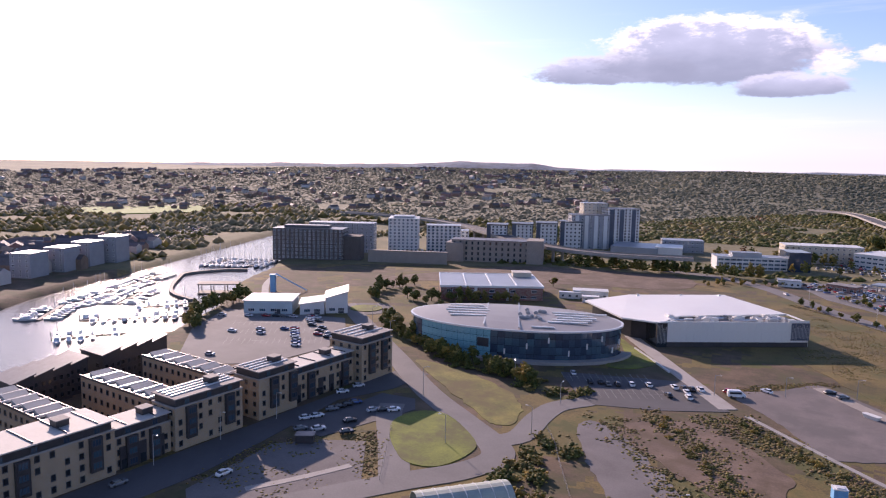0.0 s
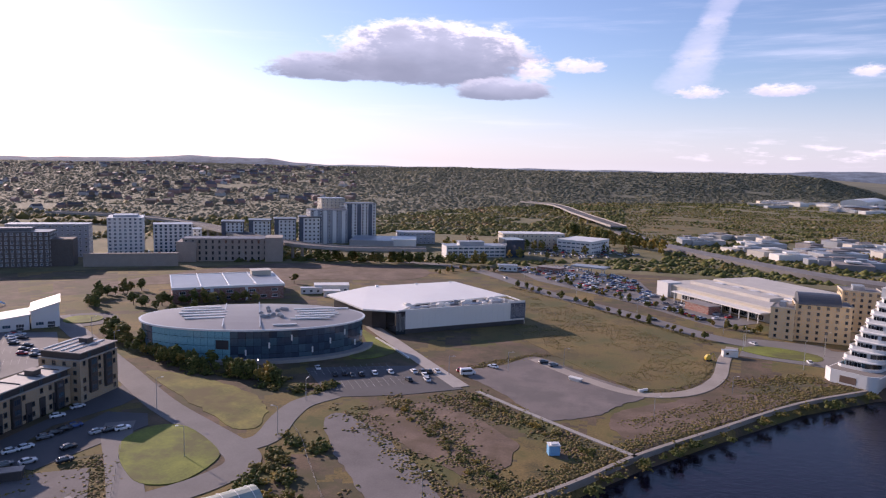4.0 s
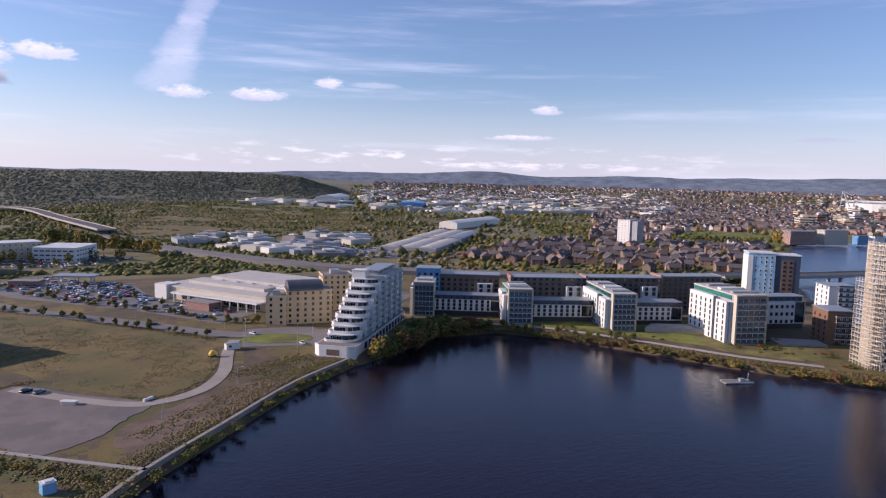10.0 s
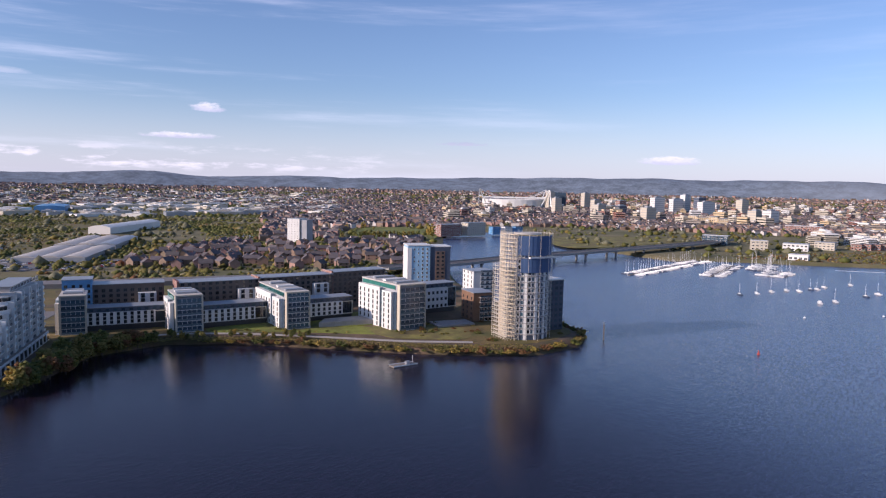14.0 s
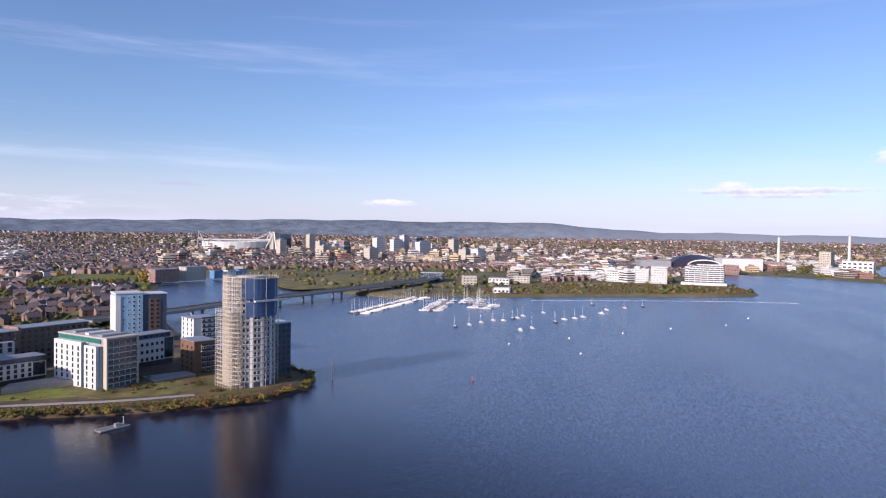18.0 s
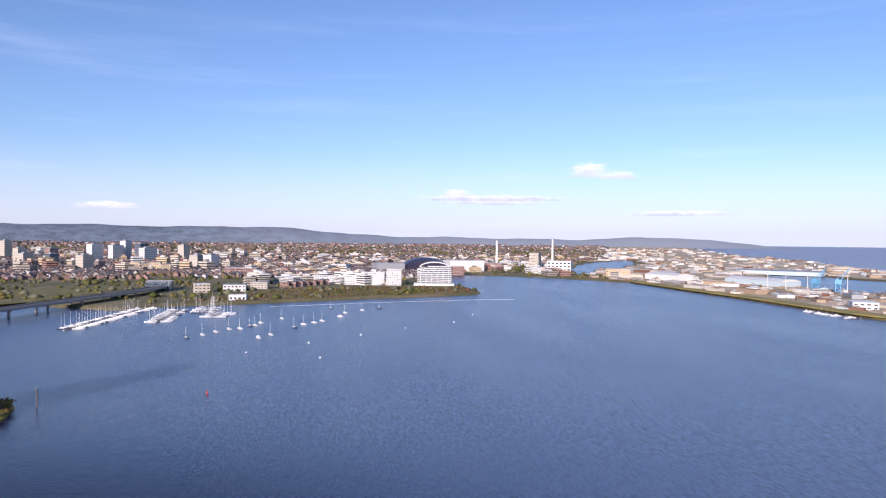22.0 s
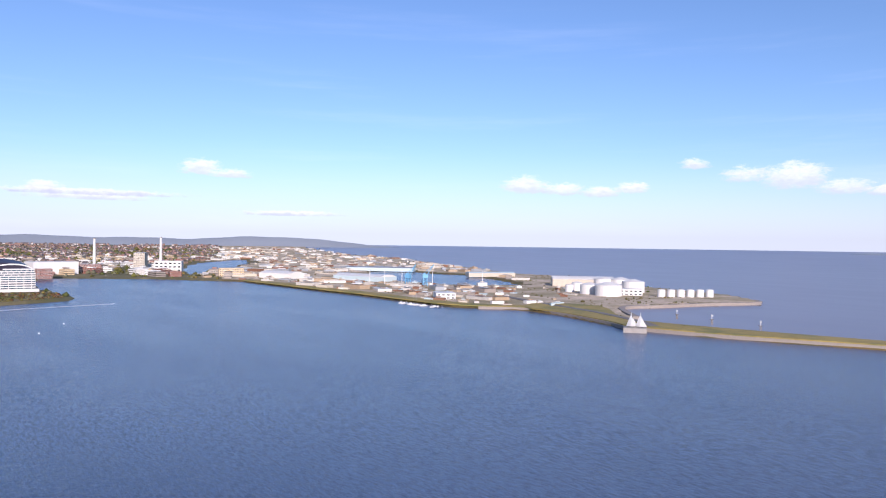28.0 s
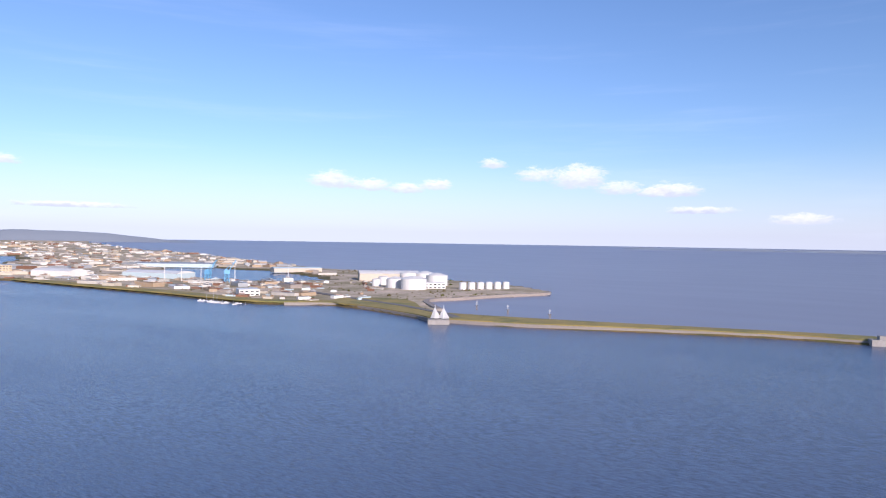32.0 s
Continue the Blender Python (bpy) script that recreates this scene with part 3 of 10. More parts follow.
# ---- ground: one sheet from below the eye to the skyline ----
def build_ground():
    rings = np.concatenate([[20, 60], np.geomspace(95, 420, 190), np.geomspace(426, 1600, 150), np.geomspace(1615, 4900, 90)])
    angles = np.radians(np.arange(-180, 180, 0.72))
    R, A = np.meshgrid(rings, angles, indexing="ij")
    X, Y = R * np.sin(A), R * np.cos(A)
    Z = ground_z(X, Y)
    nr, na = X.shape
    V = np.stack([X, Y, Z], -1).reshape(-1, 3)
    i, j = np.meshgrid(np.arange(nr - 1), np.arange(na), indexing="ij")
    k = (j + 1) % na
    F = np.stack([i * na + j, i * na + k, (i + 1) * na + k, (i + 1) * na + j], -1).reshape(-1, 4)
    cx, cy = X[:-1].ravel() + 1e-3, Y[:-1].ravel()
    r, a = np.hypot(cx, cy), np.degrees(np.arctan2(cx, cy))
    idx = np.zeros(len(F), int)
    idx[r > 520] = 1                                   # town and fields
    foot = np.interp(a, HILLS[:, 0], HILLS[:, 2])
    idx[(r > foot) & (a < 22) & (a > -100)] = 2        # wooded slopes
    idx[(a > 112) & (a < 180)] = 3        # docklands
    heath = (a > 2) & (a < 30) & (r > 840) & (r < 1420) & (wobble(cx, cy, 240, 5) > -0.35)
    idx[heath] = 4
    idx[(a > 112) & (shore(cx, cy) < 10)] = 4
    scrub = (a > -60) & (a < 34) & (r < 520)
    idx[scrub & (wobble(cx, cy, 90, 2) + 0.5 * wobble(cx, cy, 22, 4) > 0.05)] = 4
    me = np_mesh("ground", V, F, [M["dirt"], M["town_ground"], M["wood_floor"], M["dock_ground"], M["grass_dry"]], idx, smooth=True)
    return solid("ground", 0, 0, 0, 0, me, "brown dirt, dry grass and built-up land rising to wooded hills", "ground", kind="structure")


M["town_ground"] = material("town_ground", (0.18, 0.145, 0.07), 0.95, 0.4, 0.014, 0.2, dark=(0.075, 0.075, 0.03), patch=((0.1, 0.1, 0.035), 0.01))
M["wood_floor"] = material("woodland_floor", (0.18, 0.165, 0.1), 0.95, 0.4, 0.008, 0.15, dark=(0.1, 0.1, 0.06))
M["dock_ground"] = material("dockland_ground", (0.52, 0.42, 0.32), 0.95, 0.3, 0.02, 0.25, dark=(0.3, 0.25, 0.15), sharp=0.13, patch=((0.27, 0.23, 0.12), 0.012))
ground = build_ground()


# ---- water: bay, river, docks and sea ----
def water_material(name, color, rough, strength, coarse, cove=None, gust=0.3):
    m = bpy.data.materials.new(name)
    m.use_nodes = True
    n, l = m.node_tree.nodes, m.node_tree.links
    b = n["Principled BSDF"]
    b.inputs["Base Color"].default_value = (*color, 1)
    b.inputs["IOR"].default_value = 1.333
    co = n.new("ShaderNodeTexCoord")
    heights = []
    for scale, stretch, weight, turn in ((0.5, 2.3, 0.62, 104), (1.2, 2.0, 0.34, 88), (0.13, 1.8, coarse, 110)):
        mp, t = n.new("ShaderNodeMapping"), n.new("ShaderNodeTexNoise")
        mp.inputs["Rotation"].default_value[2] = radians(turn)
        mp.inputs["Scale"].default_value = (scale, scale * stretch, scale)
        l.new(co.outputs["Object"], mp.inputs[0])
        l.new(mp.outputs[0], t.inputs["Vector"])
        t.inputs["Scale"].default_value, t.inputs["Detail"].default_value = 1.0, 3.0
        mu = n.new("ShaderNodeMath")
        mu.operation = "MULTIPLY"
        mu.inputs[1].default_value = weight
        l.new(t.outputs["Fac"], mu.inputs[0])
        heights.append(mu.outputs[0])
    s = heights[0]
    for h in heights[1:]:
        ad = n.new("ShaderNodeMath")
        l.new(s, ad.inputs[0])
        l.new(h, ad.inputs[1])
        s = ad.outputs[0]
    bp = n.new("ShaderNodeBump")
    bp.inputs["Strength"].default_value, bp.inputs["Distance"].default_value = strength, 1.0
    l.new(s, bp.inputs["Height"])
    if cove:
        # the inner cove is calmer; its darker reflections are put into the base colour
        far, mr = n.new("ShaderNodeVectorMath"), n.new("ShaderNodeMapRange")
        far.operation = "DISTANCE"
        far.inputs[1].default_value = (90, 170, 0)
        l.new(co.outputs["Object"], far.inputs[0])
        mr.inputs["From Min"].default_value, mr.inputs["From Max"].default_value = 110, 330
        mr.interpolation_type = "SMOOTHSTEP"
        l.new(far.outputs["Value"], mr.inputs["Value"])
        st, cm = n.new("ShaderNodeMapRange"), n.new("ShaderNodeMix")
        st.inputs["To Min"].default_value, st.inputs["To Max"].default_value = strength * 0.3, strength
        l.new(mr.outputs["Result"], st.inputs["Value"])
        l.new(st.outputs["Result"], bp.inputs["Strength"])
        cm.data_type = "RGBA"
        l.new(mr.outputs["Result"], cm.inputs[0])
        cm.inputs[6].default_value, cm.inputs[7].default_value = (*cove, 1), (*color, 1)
        # ripple reflections put into the base colour as lighter and darker streaks
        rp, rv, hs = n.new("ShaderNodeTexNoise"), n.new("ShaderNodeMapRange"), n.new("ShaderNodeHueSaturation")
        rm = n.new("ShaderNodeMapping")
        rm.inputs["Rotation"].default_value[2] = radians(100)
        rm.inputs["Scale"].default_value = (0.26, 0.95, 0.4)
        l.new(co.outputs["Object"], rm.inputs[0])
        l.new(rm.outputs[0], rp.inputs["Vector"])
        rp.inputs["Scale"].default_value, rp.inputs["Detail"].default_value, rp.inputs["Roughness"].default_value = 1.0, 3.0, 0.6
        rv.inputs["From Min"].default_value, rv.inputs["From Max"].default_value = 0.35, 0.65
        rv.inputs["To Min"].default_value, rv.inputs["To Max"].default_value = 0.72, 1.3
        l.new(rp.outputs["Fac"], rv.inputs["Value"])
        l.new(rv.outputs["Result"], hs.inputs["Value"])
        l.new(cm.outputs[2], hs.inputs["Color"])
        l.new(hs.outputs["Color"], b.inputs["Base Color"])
    l.new(bp.outputs[0], b.inputs["Normal"])
    # gusts roughen the surface in long patches
    mp, t, r = n.new("ShaderNodeMapping"), n.new("ShaderNodeTexNoise"), n.new("ShaderNodeMapRange")
    mp.inputs["Rotation"].default_value[2] = radians(25)
    mp.inputs["Scale"].default_value = (0.004, 0.014, 0.01)
    l.new(co.outputs["Object"], mp.inputs[0])
    l.new(mp.outputs[0], t.inputs["Vector"])
    t.inputs["Scale"].default_value, t.inputs["Detail"].default_value = 1.0, 4.0
    r.inputs["From Min"].default_value, r.inputs["From Max"].default_value = 0.35, 0.65
    r.inputs["To Min"].default_value, r.inputs["To Max"].default_value = rough * (1 - gust), rough * (1 + gust)
    l.new(t.outputs["Fac"], r.inputs["Value"])
    l.new(r.outputs["Result"], b.inputs["Roughness"])
    if cove:
        wr, ar = n.new("ShaderNodeMapRange"), n.new("ShaderNodeMath")
        wr.inputs["To Min"].default_value, wr.inputs["To Max"].default_value = 0.0, 0.17
        l.new(mr.outputs["Result"], wr.inputs["Value"])
        l.new(wr.outputs["Result"], ar.inputs[0])
        sp = n.new("ShaderNodeMapRange")
        sp.inputs["To Min"].default_value, sp.inputs["To Max"].default_value = 0.5, 0.95
        l.new(mr.outputs["Result"], sp.inputs["Value"])
        l.new(sp.outputs["Result"], b.inputs["Specular IOR Level"])
        l.new(r.outputs["Result"], ar.inputs[1])
        l.new(ar.outputs[0], b.inputs["Roughness"])
    return m


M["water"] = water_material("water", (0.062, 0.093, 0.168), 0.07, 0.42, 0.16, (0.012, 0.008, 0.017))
M["river"] = water_material("river_water", (0.05, 0.05, 0.055), 0.08, 0.22, 0.3)
M["sea"] = water_material("silty_sea", (0.215, 0.205, 0.258), 0.33, 0.004, 0.0, gust=0.04)


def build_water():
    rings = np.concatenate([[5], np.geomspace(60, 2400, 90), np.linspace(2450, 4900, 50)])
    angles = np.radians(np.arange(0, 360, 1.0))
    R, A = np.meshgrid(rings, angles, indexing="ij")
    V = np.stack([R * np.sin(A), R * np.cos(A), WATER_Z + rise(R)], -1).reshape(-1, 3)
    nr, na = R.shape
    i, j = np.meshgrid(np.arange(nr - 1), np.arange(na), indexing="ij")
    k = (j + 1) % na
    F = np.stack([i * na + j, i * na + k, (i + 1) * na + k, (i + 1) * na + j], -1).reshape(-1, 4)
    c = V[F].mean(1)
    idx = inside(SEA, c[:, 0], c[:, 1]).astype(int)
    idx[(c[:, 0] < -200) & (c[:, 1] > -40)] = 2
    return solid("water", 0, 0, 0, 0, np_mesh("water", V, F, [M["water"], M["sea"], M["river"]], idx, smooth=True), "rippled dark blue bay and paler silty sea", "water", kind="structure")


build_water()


# ---- far hills: blue ridges on the skyline, haze put into their colour ----
def build_far_hills():
    sky_n = np.array([(-95, -0.45), (-70, -0.35), (-58, -0.15), (-48, 0.05), (-40, 0.1), (-35, 0.3), (-33, 0.43), (-30, 0.42), (-27, 0.36), (-25, 0.1), (-22, 0.0), (10, 0.1), (15, 0.28), (19, 0.43), (23, 0.33), (28, 0.55), (32, 0.72),
                      (34, 0.5), (36, 0.3), (41, 0.55), (47, 0.5), (54, 0.6), (63, 0.8), (71, 0.88), (77, 0.8), (81, 0.88), (86, 0.84), (91, 0.4), (95, 0.2),
                      (99, 0.22), (103, 0.15), (110, 0.1), (115, 0.34), (118, 0.3), (121, 0.05), (125, -0.3), (129, -0.6), (154, -0.6), (158, -0.42), (163, -0.36), (172, -0.32), (180, -0.34)])
    a = np.arange(-95, 180.1, 0.25)
    e = np.interp(a, sky_n[:, 0], sky_n[:, 1]) + 0.03 * np.sin(a * 0.9) + 0.015 * np.sin(a * 2.1 + 1)
    V, F = [], []
    n = len(a)
    for q, (dist, frac) in enumerate(((4420, 0.0), (4560, 0.45), (4700, 0.85), (4810, 1.0), (4880, 0.7))):
        foot = rise(dist) - 4
        topz = 75 + dist * np.tan(np.radians(e))
        z = foot + np.maximum(topz - foot, 0) * frac * (1 + (0.12 * np.sin(a * 0.35 + 2 * q) if 0 < frac < 1 else 0))
        V.append(np.stack([dist * np.sin(np.radians(a)), dist * np.cos(np.radians(a)), z], -1))
    V = np.concatenate(V)
    for q in range(4):
        i = np.arange(n - 1)
        F.append(np.stack([q * n + i, (q + 1) * n + i, (q + 1) * n + i + 1, q * n + i + 1], -1))
    me = np_mesh("far_hills", V, np.concatenate(F), [M["hazed_hill"]], smooth=True)
    solid("backdrop_hills", 0, 0, 0, 0, me, "backdrop hills painted hazy blue along the far skyline", "hills", kind="structure")


# distance haze is put into this blue base colour
M["hazed_hill"] = material("hazed_hill", (0.15, 0.19, 0.235), 1.0, 0.35, 0.012, 0.08, dark=(0.09, 0.115, 0.145), sharp=0.12)


def haze_to_the_east():
    """Thickens the painted haze: the hill colour pales towards the east."""
    n, l = M["hazed_hill"].node_tree.nodes, M["hazed_hill"].node_tree.links
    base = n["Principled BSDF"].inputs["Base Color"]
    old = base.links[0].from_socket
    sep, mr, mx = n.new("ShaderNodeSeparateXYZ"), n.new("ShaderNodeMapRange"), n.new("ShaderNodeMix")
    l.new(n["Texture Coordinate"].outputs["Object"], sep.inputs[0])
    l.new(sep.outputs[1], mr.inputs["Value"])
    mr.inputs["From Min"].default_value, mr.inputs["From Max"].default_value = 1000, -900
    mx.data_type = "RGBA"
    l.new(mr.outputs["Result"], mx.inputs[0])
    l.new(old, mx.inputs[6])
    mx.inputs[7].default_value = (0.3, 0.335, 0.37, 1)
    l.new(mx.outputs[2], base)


haze_to_the_east()
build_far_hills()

# ---- roads, yards, lawns: thin slabs on the ground ----
def slab(name, pts, z, mat, label, category, base=-0.4):
    return solid(name, 0, 0, 0, 0, prism(name, pts, base, z, M[mat]), label, category, kind="structure")


def curve(line, steps=6):
    p = [Vector(q) for q in line]
    p = [p[0] * 2 - p[1]] + p + [p[-1] * 2 - p[-2]]
    c = []
    for i in range(1, len(p) - 2):
        for s in range(steps):
            t = s / steps
            a, b, d, e = p[i - 1], p[i], p[i + 1], p[i + 2]
            c.append(0.5 * ((2 * b) + (d - a) * t + (2 * a - 5 * b + 4 * d - e) * t * t + (3 * b - a - 3 * d + e) * t ** 3))
    return c + [p[-2]]


def smooth_outline(pts, steps=4):
    """A rounded closed outline through the points."""
    p = [Vector(q) for q in pts]
    n, c = len(pts), []
    for i in range(n):
        a, b, d, e = p[i - 1], p[i], p[(i + 1) % n], p[(i + 2) % n]
        for s in range(steps):
            t = s / steps
            v = 0.5 * ((2 * b) + (d - a) * t + (2 * a - 5 * b + 4 * d - e) * t * t + (3 * b - a - 3 * d + e) * t ** 3)
            c.append((v.x, v.y))
    return c


def ragged(pts, rough=1.4):
    """A closed outline with a frayed, uneven edge."""
    p = np.array(smooth_outline(pts, 12))
    c = p.mean(0)
    d = p - c
    d /= np.linalg.norm(d, axis=1)[:, None] + 1e-6
    k = rough * (wobble(p[:, 0], p[:, 1], 17, 2) + 0.6 * wobble(p[:, 0], p[:, 1], 6, 5))
    return [tuple(q) for q in p + d * k[:, None]]


def strip_mesh(name, line, width, z, mat, thick=0.5, steps=6, lift=None):
    c = curve(line, steps)
    V, F = [], []
    for i, q in enumerate(c):
        d = (c[min(i + 1, len(c) - 1)] - c[max(i - 1, 0)]).normalized()
        nrm = Vector((-d.y, d.x)) * width / 2
        g = float(ground_z(q.x, q.y, False)) if lift is None else lift
        for s, zz in ((1, g + z - thick), (1, g + z), (-1, g + z), (-1, g + z - thick)):
            V.append((q.x + nrm.x * s, q.y + nrm.y * s, zz))
    for i in range(len(c) - 1):
        for k in range(4):
            F.append((i * 4 + k, i * 4 + 4 + k, i * 4 + 4 + (k + 1) % 4, i * 4 + (k + 1) % 4))
    F += [(0, 1, 2, 3), tuple(len(V) - 1 - k for k in range(4))]
    return np_mesh(name, V, F, [M[mat]])


def strip(name, line, width, z, mat, label, category, **k):
    """A road of even width along a smooth line."""
    return solid(name, 0, 0, 0, 0, strip_mesh(name, line, width, z, mat, **k), label, category, kind="structure")


# streets by the flats and the pool
slab("road_street", [(-152, 55), (-138, 58), (-137, 100), (-142, 130), (-147, 158), (-140, 178), (-140, 198), (-152, 203)], 0.10, "asphalt", "dark asphalt street beside the brick flats", "road")
strip("road_loop", [(-249, 275), (-225, 256), (-200, 237), (-162, 208), (-130, 183), (-106, 168), (-90, 158), (-84, 150), (-87, 138), (-96, 124), (-110, 100)], 9.0, 0.14, "asphalt_old", "pale worn asphalt road round the lawn", "road")
strip("road_spur", [(-93, 157), (-86, 166), (-88, 182), (-88, 195), (-82, 206)], 8.0, 0.12, "asphalt_old", "pale asphalt spur to the pool car park", "road")
strip("road_branch", [(-97, 124), (-112, 142), (-126, 158), (-131, 166)], 8.0, 0.11, "asphalt_old", "asphalt branch beside the lawn", "road")
slab("yard_flats", [(-146, 134), (-141, 150), (-140, 172), (-128, 174), (-122, 166), (-124, 158), (-130, 133)], 0.08, "asphalt", "dark asphalt parking yard by the flats", "car park")
slab("lawn_loop", smooth_outline([(-117, 147), (-122, 156), (-120, 166), (-111, 168), (-95, 157), (-91, 149), (-93, 137), (-101, 134), (-109, 139)]), 0.18, "grass", "mown green lawn inside the road loop", "lawn")
slab("lawn_pool", ragged([(-155, 211), (-136, 210), (-112, 202), (-96, 187), (-92, 173), (-98, 171), (-112, 180), (-136, 196)]), 0.1, "verge", "dry grass verge between road and pool", "lawn")
slab("lawn_hall", smooth_outline([(-104, 295), (-93, 283), (-78, 265), (-84, 250), (-93, 250), (-92, 268)]), 0.2, "grass", "mown green bank beside the pool", "lawn")
slab("car_park_river", [(-222, 150), (-196, 172), (-194, 214), (-226, 248), (-246, 240), (-288, 226), (-264, 188)], 0.12, "asphalt_old", "pale worn asphalt car park by the river", "car park")
slab("car_park_pool", [(-103, 231), (-62, 247), (-42, 224), (-60, 212), (-82, 203)], 0.10, "asphalt", "dark asphalt car park below the oval pool", "car park")
slab("roundabout", [(-233 + 8.5 * math.cos(a * 0.3), 272 + 8.5 * math.sin(a * 0.3)) for a in range(21)], 0.4, "grass", "round grass island with planting", "roundabout")
slab("roundabout_ring", [(-233 + 15 * math.cos(a * 0.3), 272 + 15 * math.sin(a * 0.3)) for a in range(21)], 0.09, "asphalt", "asphalt ring of the roundabout", "road")
strip("path_hall", [(-101, 302), (-86, 282), (-64, 253), (-43, 226)], 6.0, 0.15, "paving", "pale paved path between pool and hall", "path")
strip("wall_edge", [(-92, 281), (-79, 266), (-70, 255)], 0.7, 0.6, "white_paint", "low white edge wall on the bank", "wall", thick=1.0)
slab("gravel_yard", ragged([(-45, 242), (-33, 257), (-21, 272), (-2, 254), (18, 236), (10, 223), (3, 212), (-12, 203), (-28, 223)], 1.0), 0.10, "gravel", "pale grey gravel yard on waste land", "yard")
slab("waste_plot", ragged([(-66, 190), (-48, 207), (-20, 183), (-24, 158), (-42, 168)]), 0.06, "dirt_pale", "bare pale dirt plot", "ground")
slab("waste_plot_west", ragged([(-76, 184), (-70, 190), (-44, 164), (-30, 140), (-44, 138), (-62, 160)]), 0.07, "gravel_dark", "bare grey gravel strip", "ground")
slab("waste_plot_quay", ragged([(6, 210), (22, 228), (46, 244), (70, 250), (52, 228), (30, 206), (14, 192)]), 0.06, "dirt_pale", "bare reddish dirt by the quay", "ground")
strip("path_strip", [(-37, 223), (-12, 202), (13, 182)], 1.6, 0.2, "concrete", "narrow concrete strip across the waste land", "path")
strip("track", [(-22, 269), (-3, 249), (16, 236), (34, 243), (46, 263), (53, 292), (60, 314)], 5.0, 0.14, "dirt_road", "pale track round the grass field", "road")
slab("grass_field", ragged([(-50, 424), (-8, 388), (46, 312), (42, 266), (27, 245), (12, 246), (-18, 282), (-36, 320), (-48, 370)]), 0.06, "grass_dry", "rough dry grass field", "field")
slab("grass_west", ragged([(-290, 352), (-240, 470), (-130, 490), (-120, 440), (-180, 415), (-240, 380)]), 0.05, "dirt_pale", "bare levelled ground with thin grass", "ground")
strip("road_main", [(-150, 520), (-108, 512), (-72, 482), (-28, 420), (22, 367), (55, 330), (84, 318), (112, 316), (128, 330), (150, 362), (185, 400)], 11.0, 0.12, "asphalt_old", "wide asphalt road past the stores", "road")
slab("road_lawn", smooth_outline([(62, 313), (76, 320), (93, 311), (90, 300), (72, 302)]), 0.2, "grass", "oval green lawn by the road", "lawn")
slab("forecourt", [(60, 300), (95, 290), (105, 300), (100, 330), (70, 334)], 0.09, "asphalt_old", "pale forecourt below the stepped tower", "road")
slab("car_park_store", [(-66, 524), (-20, 545), (30, 489), (36, 440), (62, 404), (84, 372), (60, 352), (24, 402), (-38, 465)], 0.10, "asphalt_old", "large pale store car park", "car park")
strip("promenade", [(156, 307), (187, 302), (210, 283), (228, 256), (245, 224), (258, 200), (276, 176)], 3.0, 0.15, "paving", "pale waterside promenade", "path")
slab("court_garden", [(250, 272), (262, 290), (300, 268), (276, 240), (262, 246)], 0.3, "grass", "courtyard lawn between the flats", "lawn")
slab("court_deck", [(252, 256), (262, 262), (287, 250), (280, 238)], 2.6, "concrete", "concrete courtyard deck over parking", "deck", -0.4)
slab("point_yard", ragged([(276, 180), (300, 205), (330, 195), (345, 172), (330, 150), (300, 150), (284, 160)]), 0.1, "grass_dry", "rough ground of the building site at the point", "ground")
strip("quay_path", [(-62, 98), (-9, 155), (13, 183), (36, 208), (67, 241), (96, 264)], 1.2, 0.2, "stone", "pale stone quay edge", "quay", thick=4.2)
strip("embankment", [(-300, 262), (-330, 290), (-352, 318)], 4.0, 0.3, "concrete", "concrete edge of the marina basin", "quay", thick=4)


# raised dual carriageway and its bridge over the river
def viaduct(name, line, width, deck_z, label, piers, pier_z=-4):
    b = thing(name, 0, 0, 0, 0, label, "bridge", kind="structure")
    part("deck", strip_mesh("deck", line, width, deck_z, "concrete", 1.3, 6, 0.0), b, "long concrete bridge deck")
    part("carriageway", strip_mesh("carriageway", line, width - 1.6, deck_z + 0.12, "asphalt", 0.1, 6, 0.0), b)
    pts = curve(line, 6)
    for side in (-1, 1):
        off = []
        for i, q in enumerate(pts):
            d = (pts[min(i + 1, len(pts) - 1)] - pts[max(i - 1, 0)]).normalized()
            off.append((q.x - d.y * side * (width / 2 - 0.3), q.y + d.x * side * (width / 2 - 0.3)))
        part("parapet", strip_mesh("parapet", off, 0.35, deck_z + 1.1, "concrete", 1.1, 1, 0.0), b)
    for x, y, turn in piers:
        part("pier", boxes("pier", [(-width * 0.36, -width * 0.36 + 1.8, -0.9, 0.9, pier_z, deck_z - 1.2), (width * 0.36 - 1.8, width * 0.36, -0.9, 0.9, pier_z, deck_z - 1.2),
                                    (-width * 0.42, width * 0.42, -1.1, 1.1, deck_z - 2.4, deck_z - 1.25)], M["concrete"]), b, at=pose(x, y, 0, 0, 0, turn))
    return b


LINK = [(440, 372), (507, 348), (576, 337), (658, 320), (742, 298), (830, 274), (920, 254), (985, 244), (1060, 240)]
viaduct("river_bridge", LINK, 20.0, 5.6, "long low concrete road bridge over the river", [(x, y, 75) for x, y in ((540, 342), (595, 333), (648, 321), (700, 309), (752, 295), (805, 281), (860, 267), (915, 255))])
viaduct("west_bridge", [(-640, 700), (-520, 690), (-417, 644), (-340, 585), (-270, 530), (-203, 503), (-130, 520)], 16.0, 11.0, "curved concrete road viaduct over the river",
        [(-520, 690, 0), (-470, 672, 60), (-417, 644, 55), (-370, 610, 55), (-320, 570, 55), (-270, 530, 55), (-235, 512, 65)])
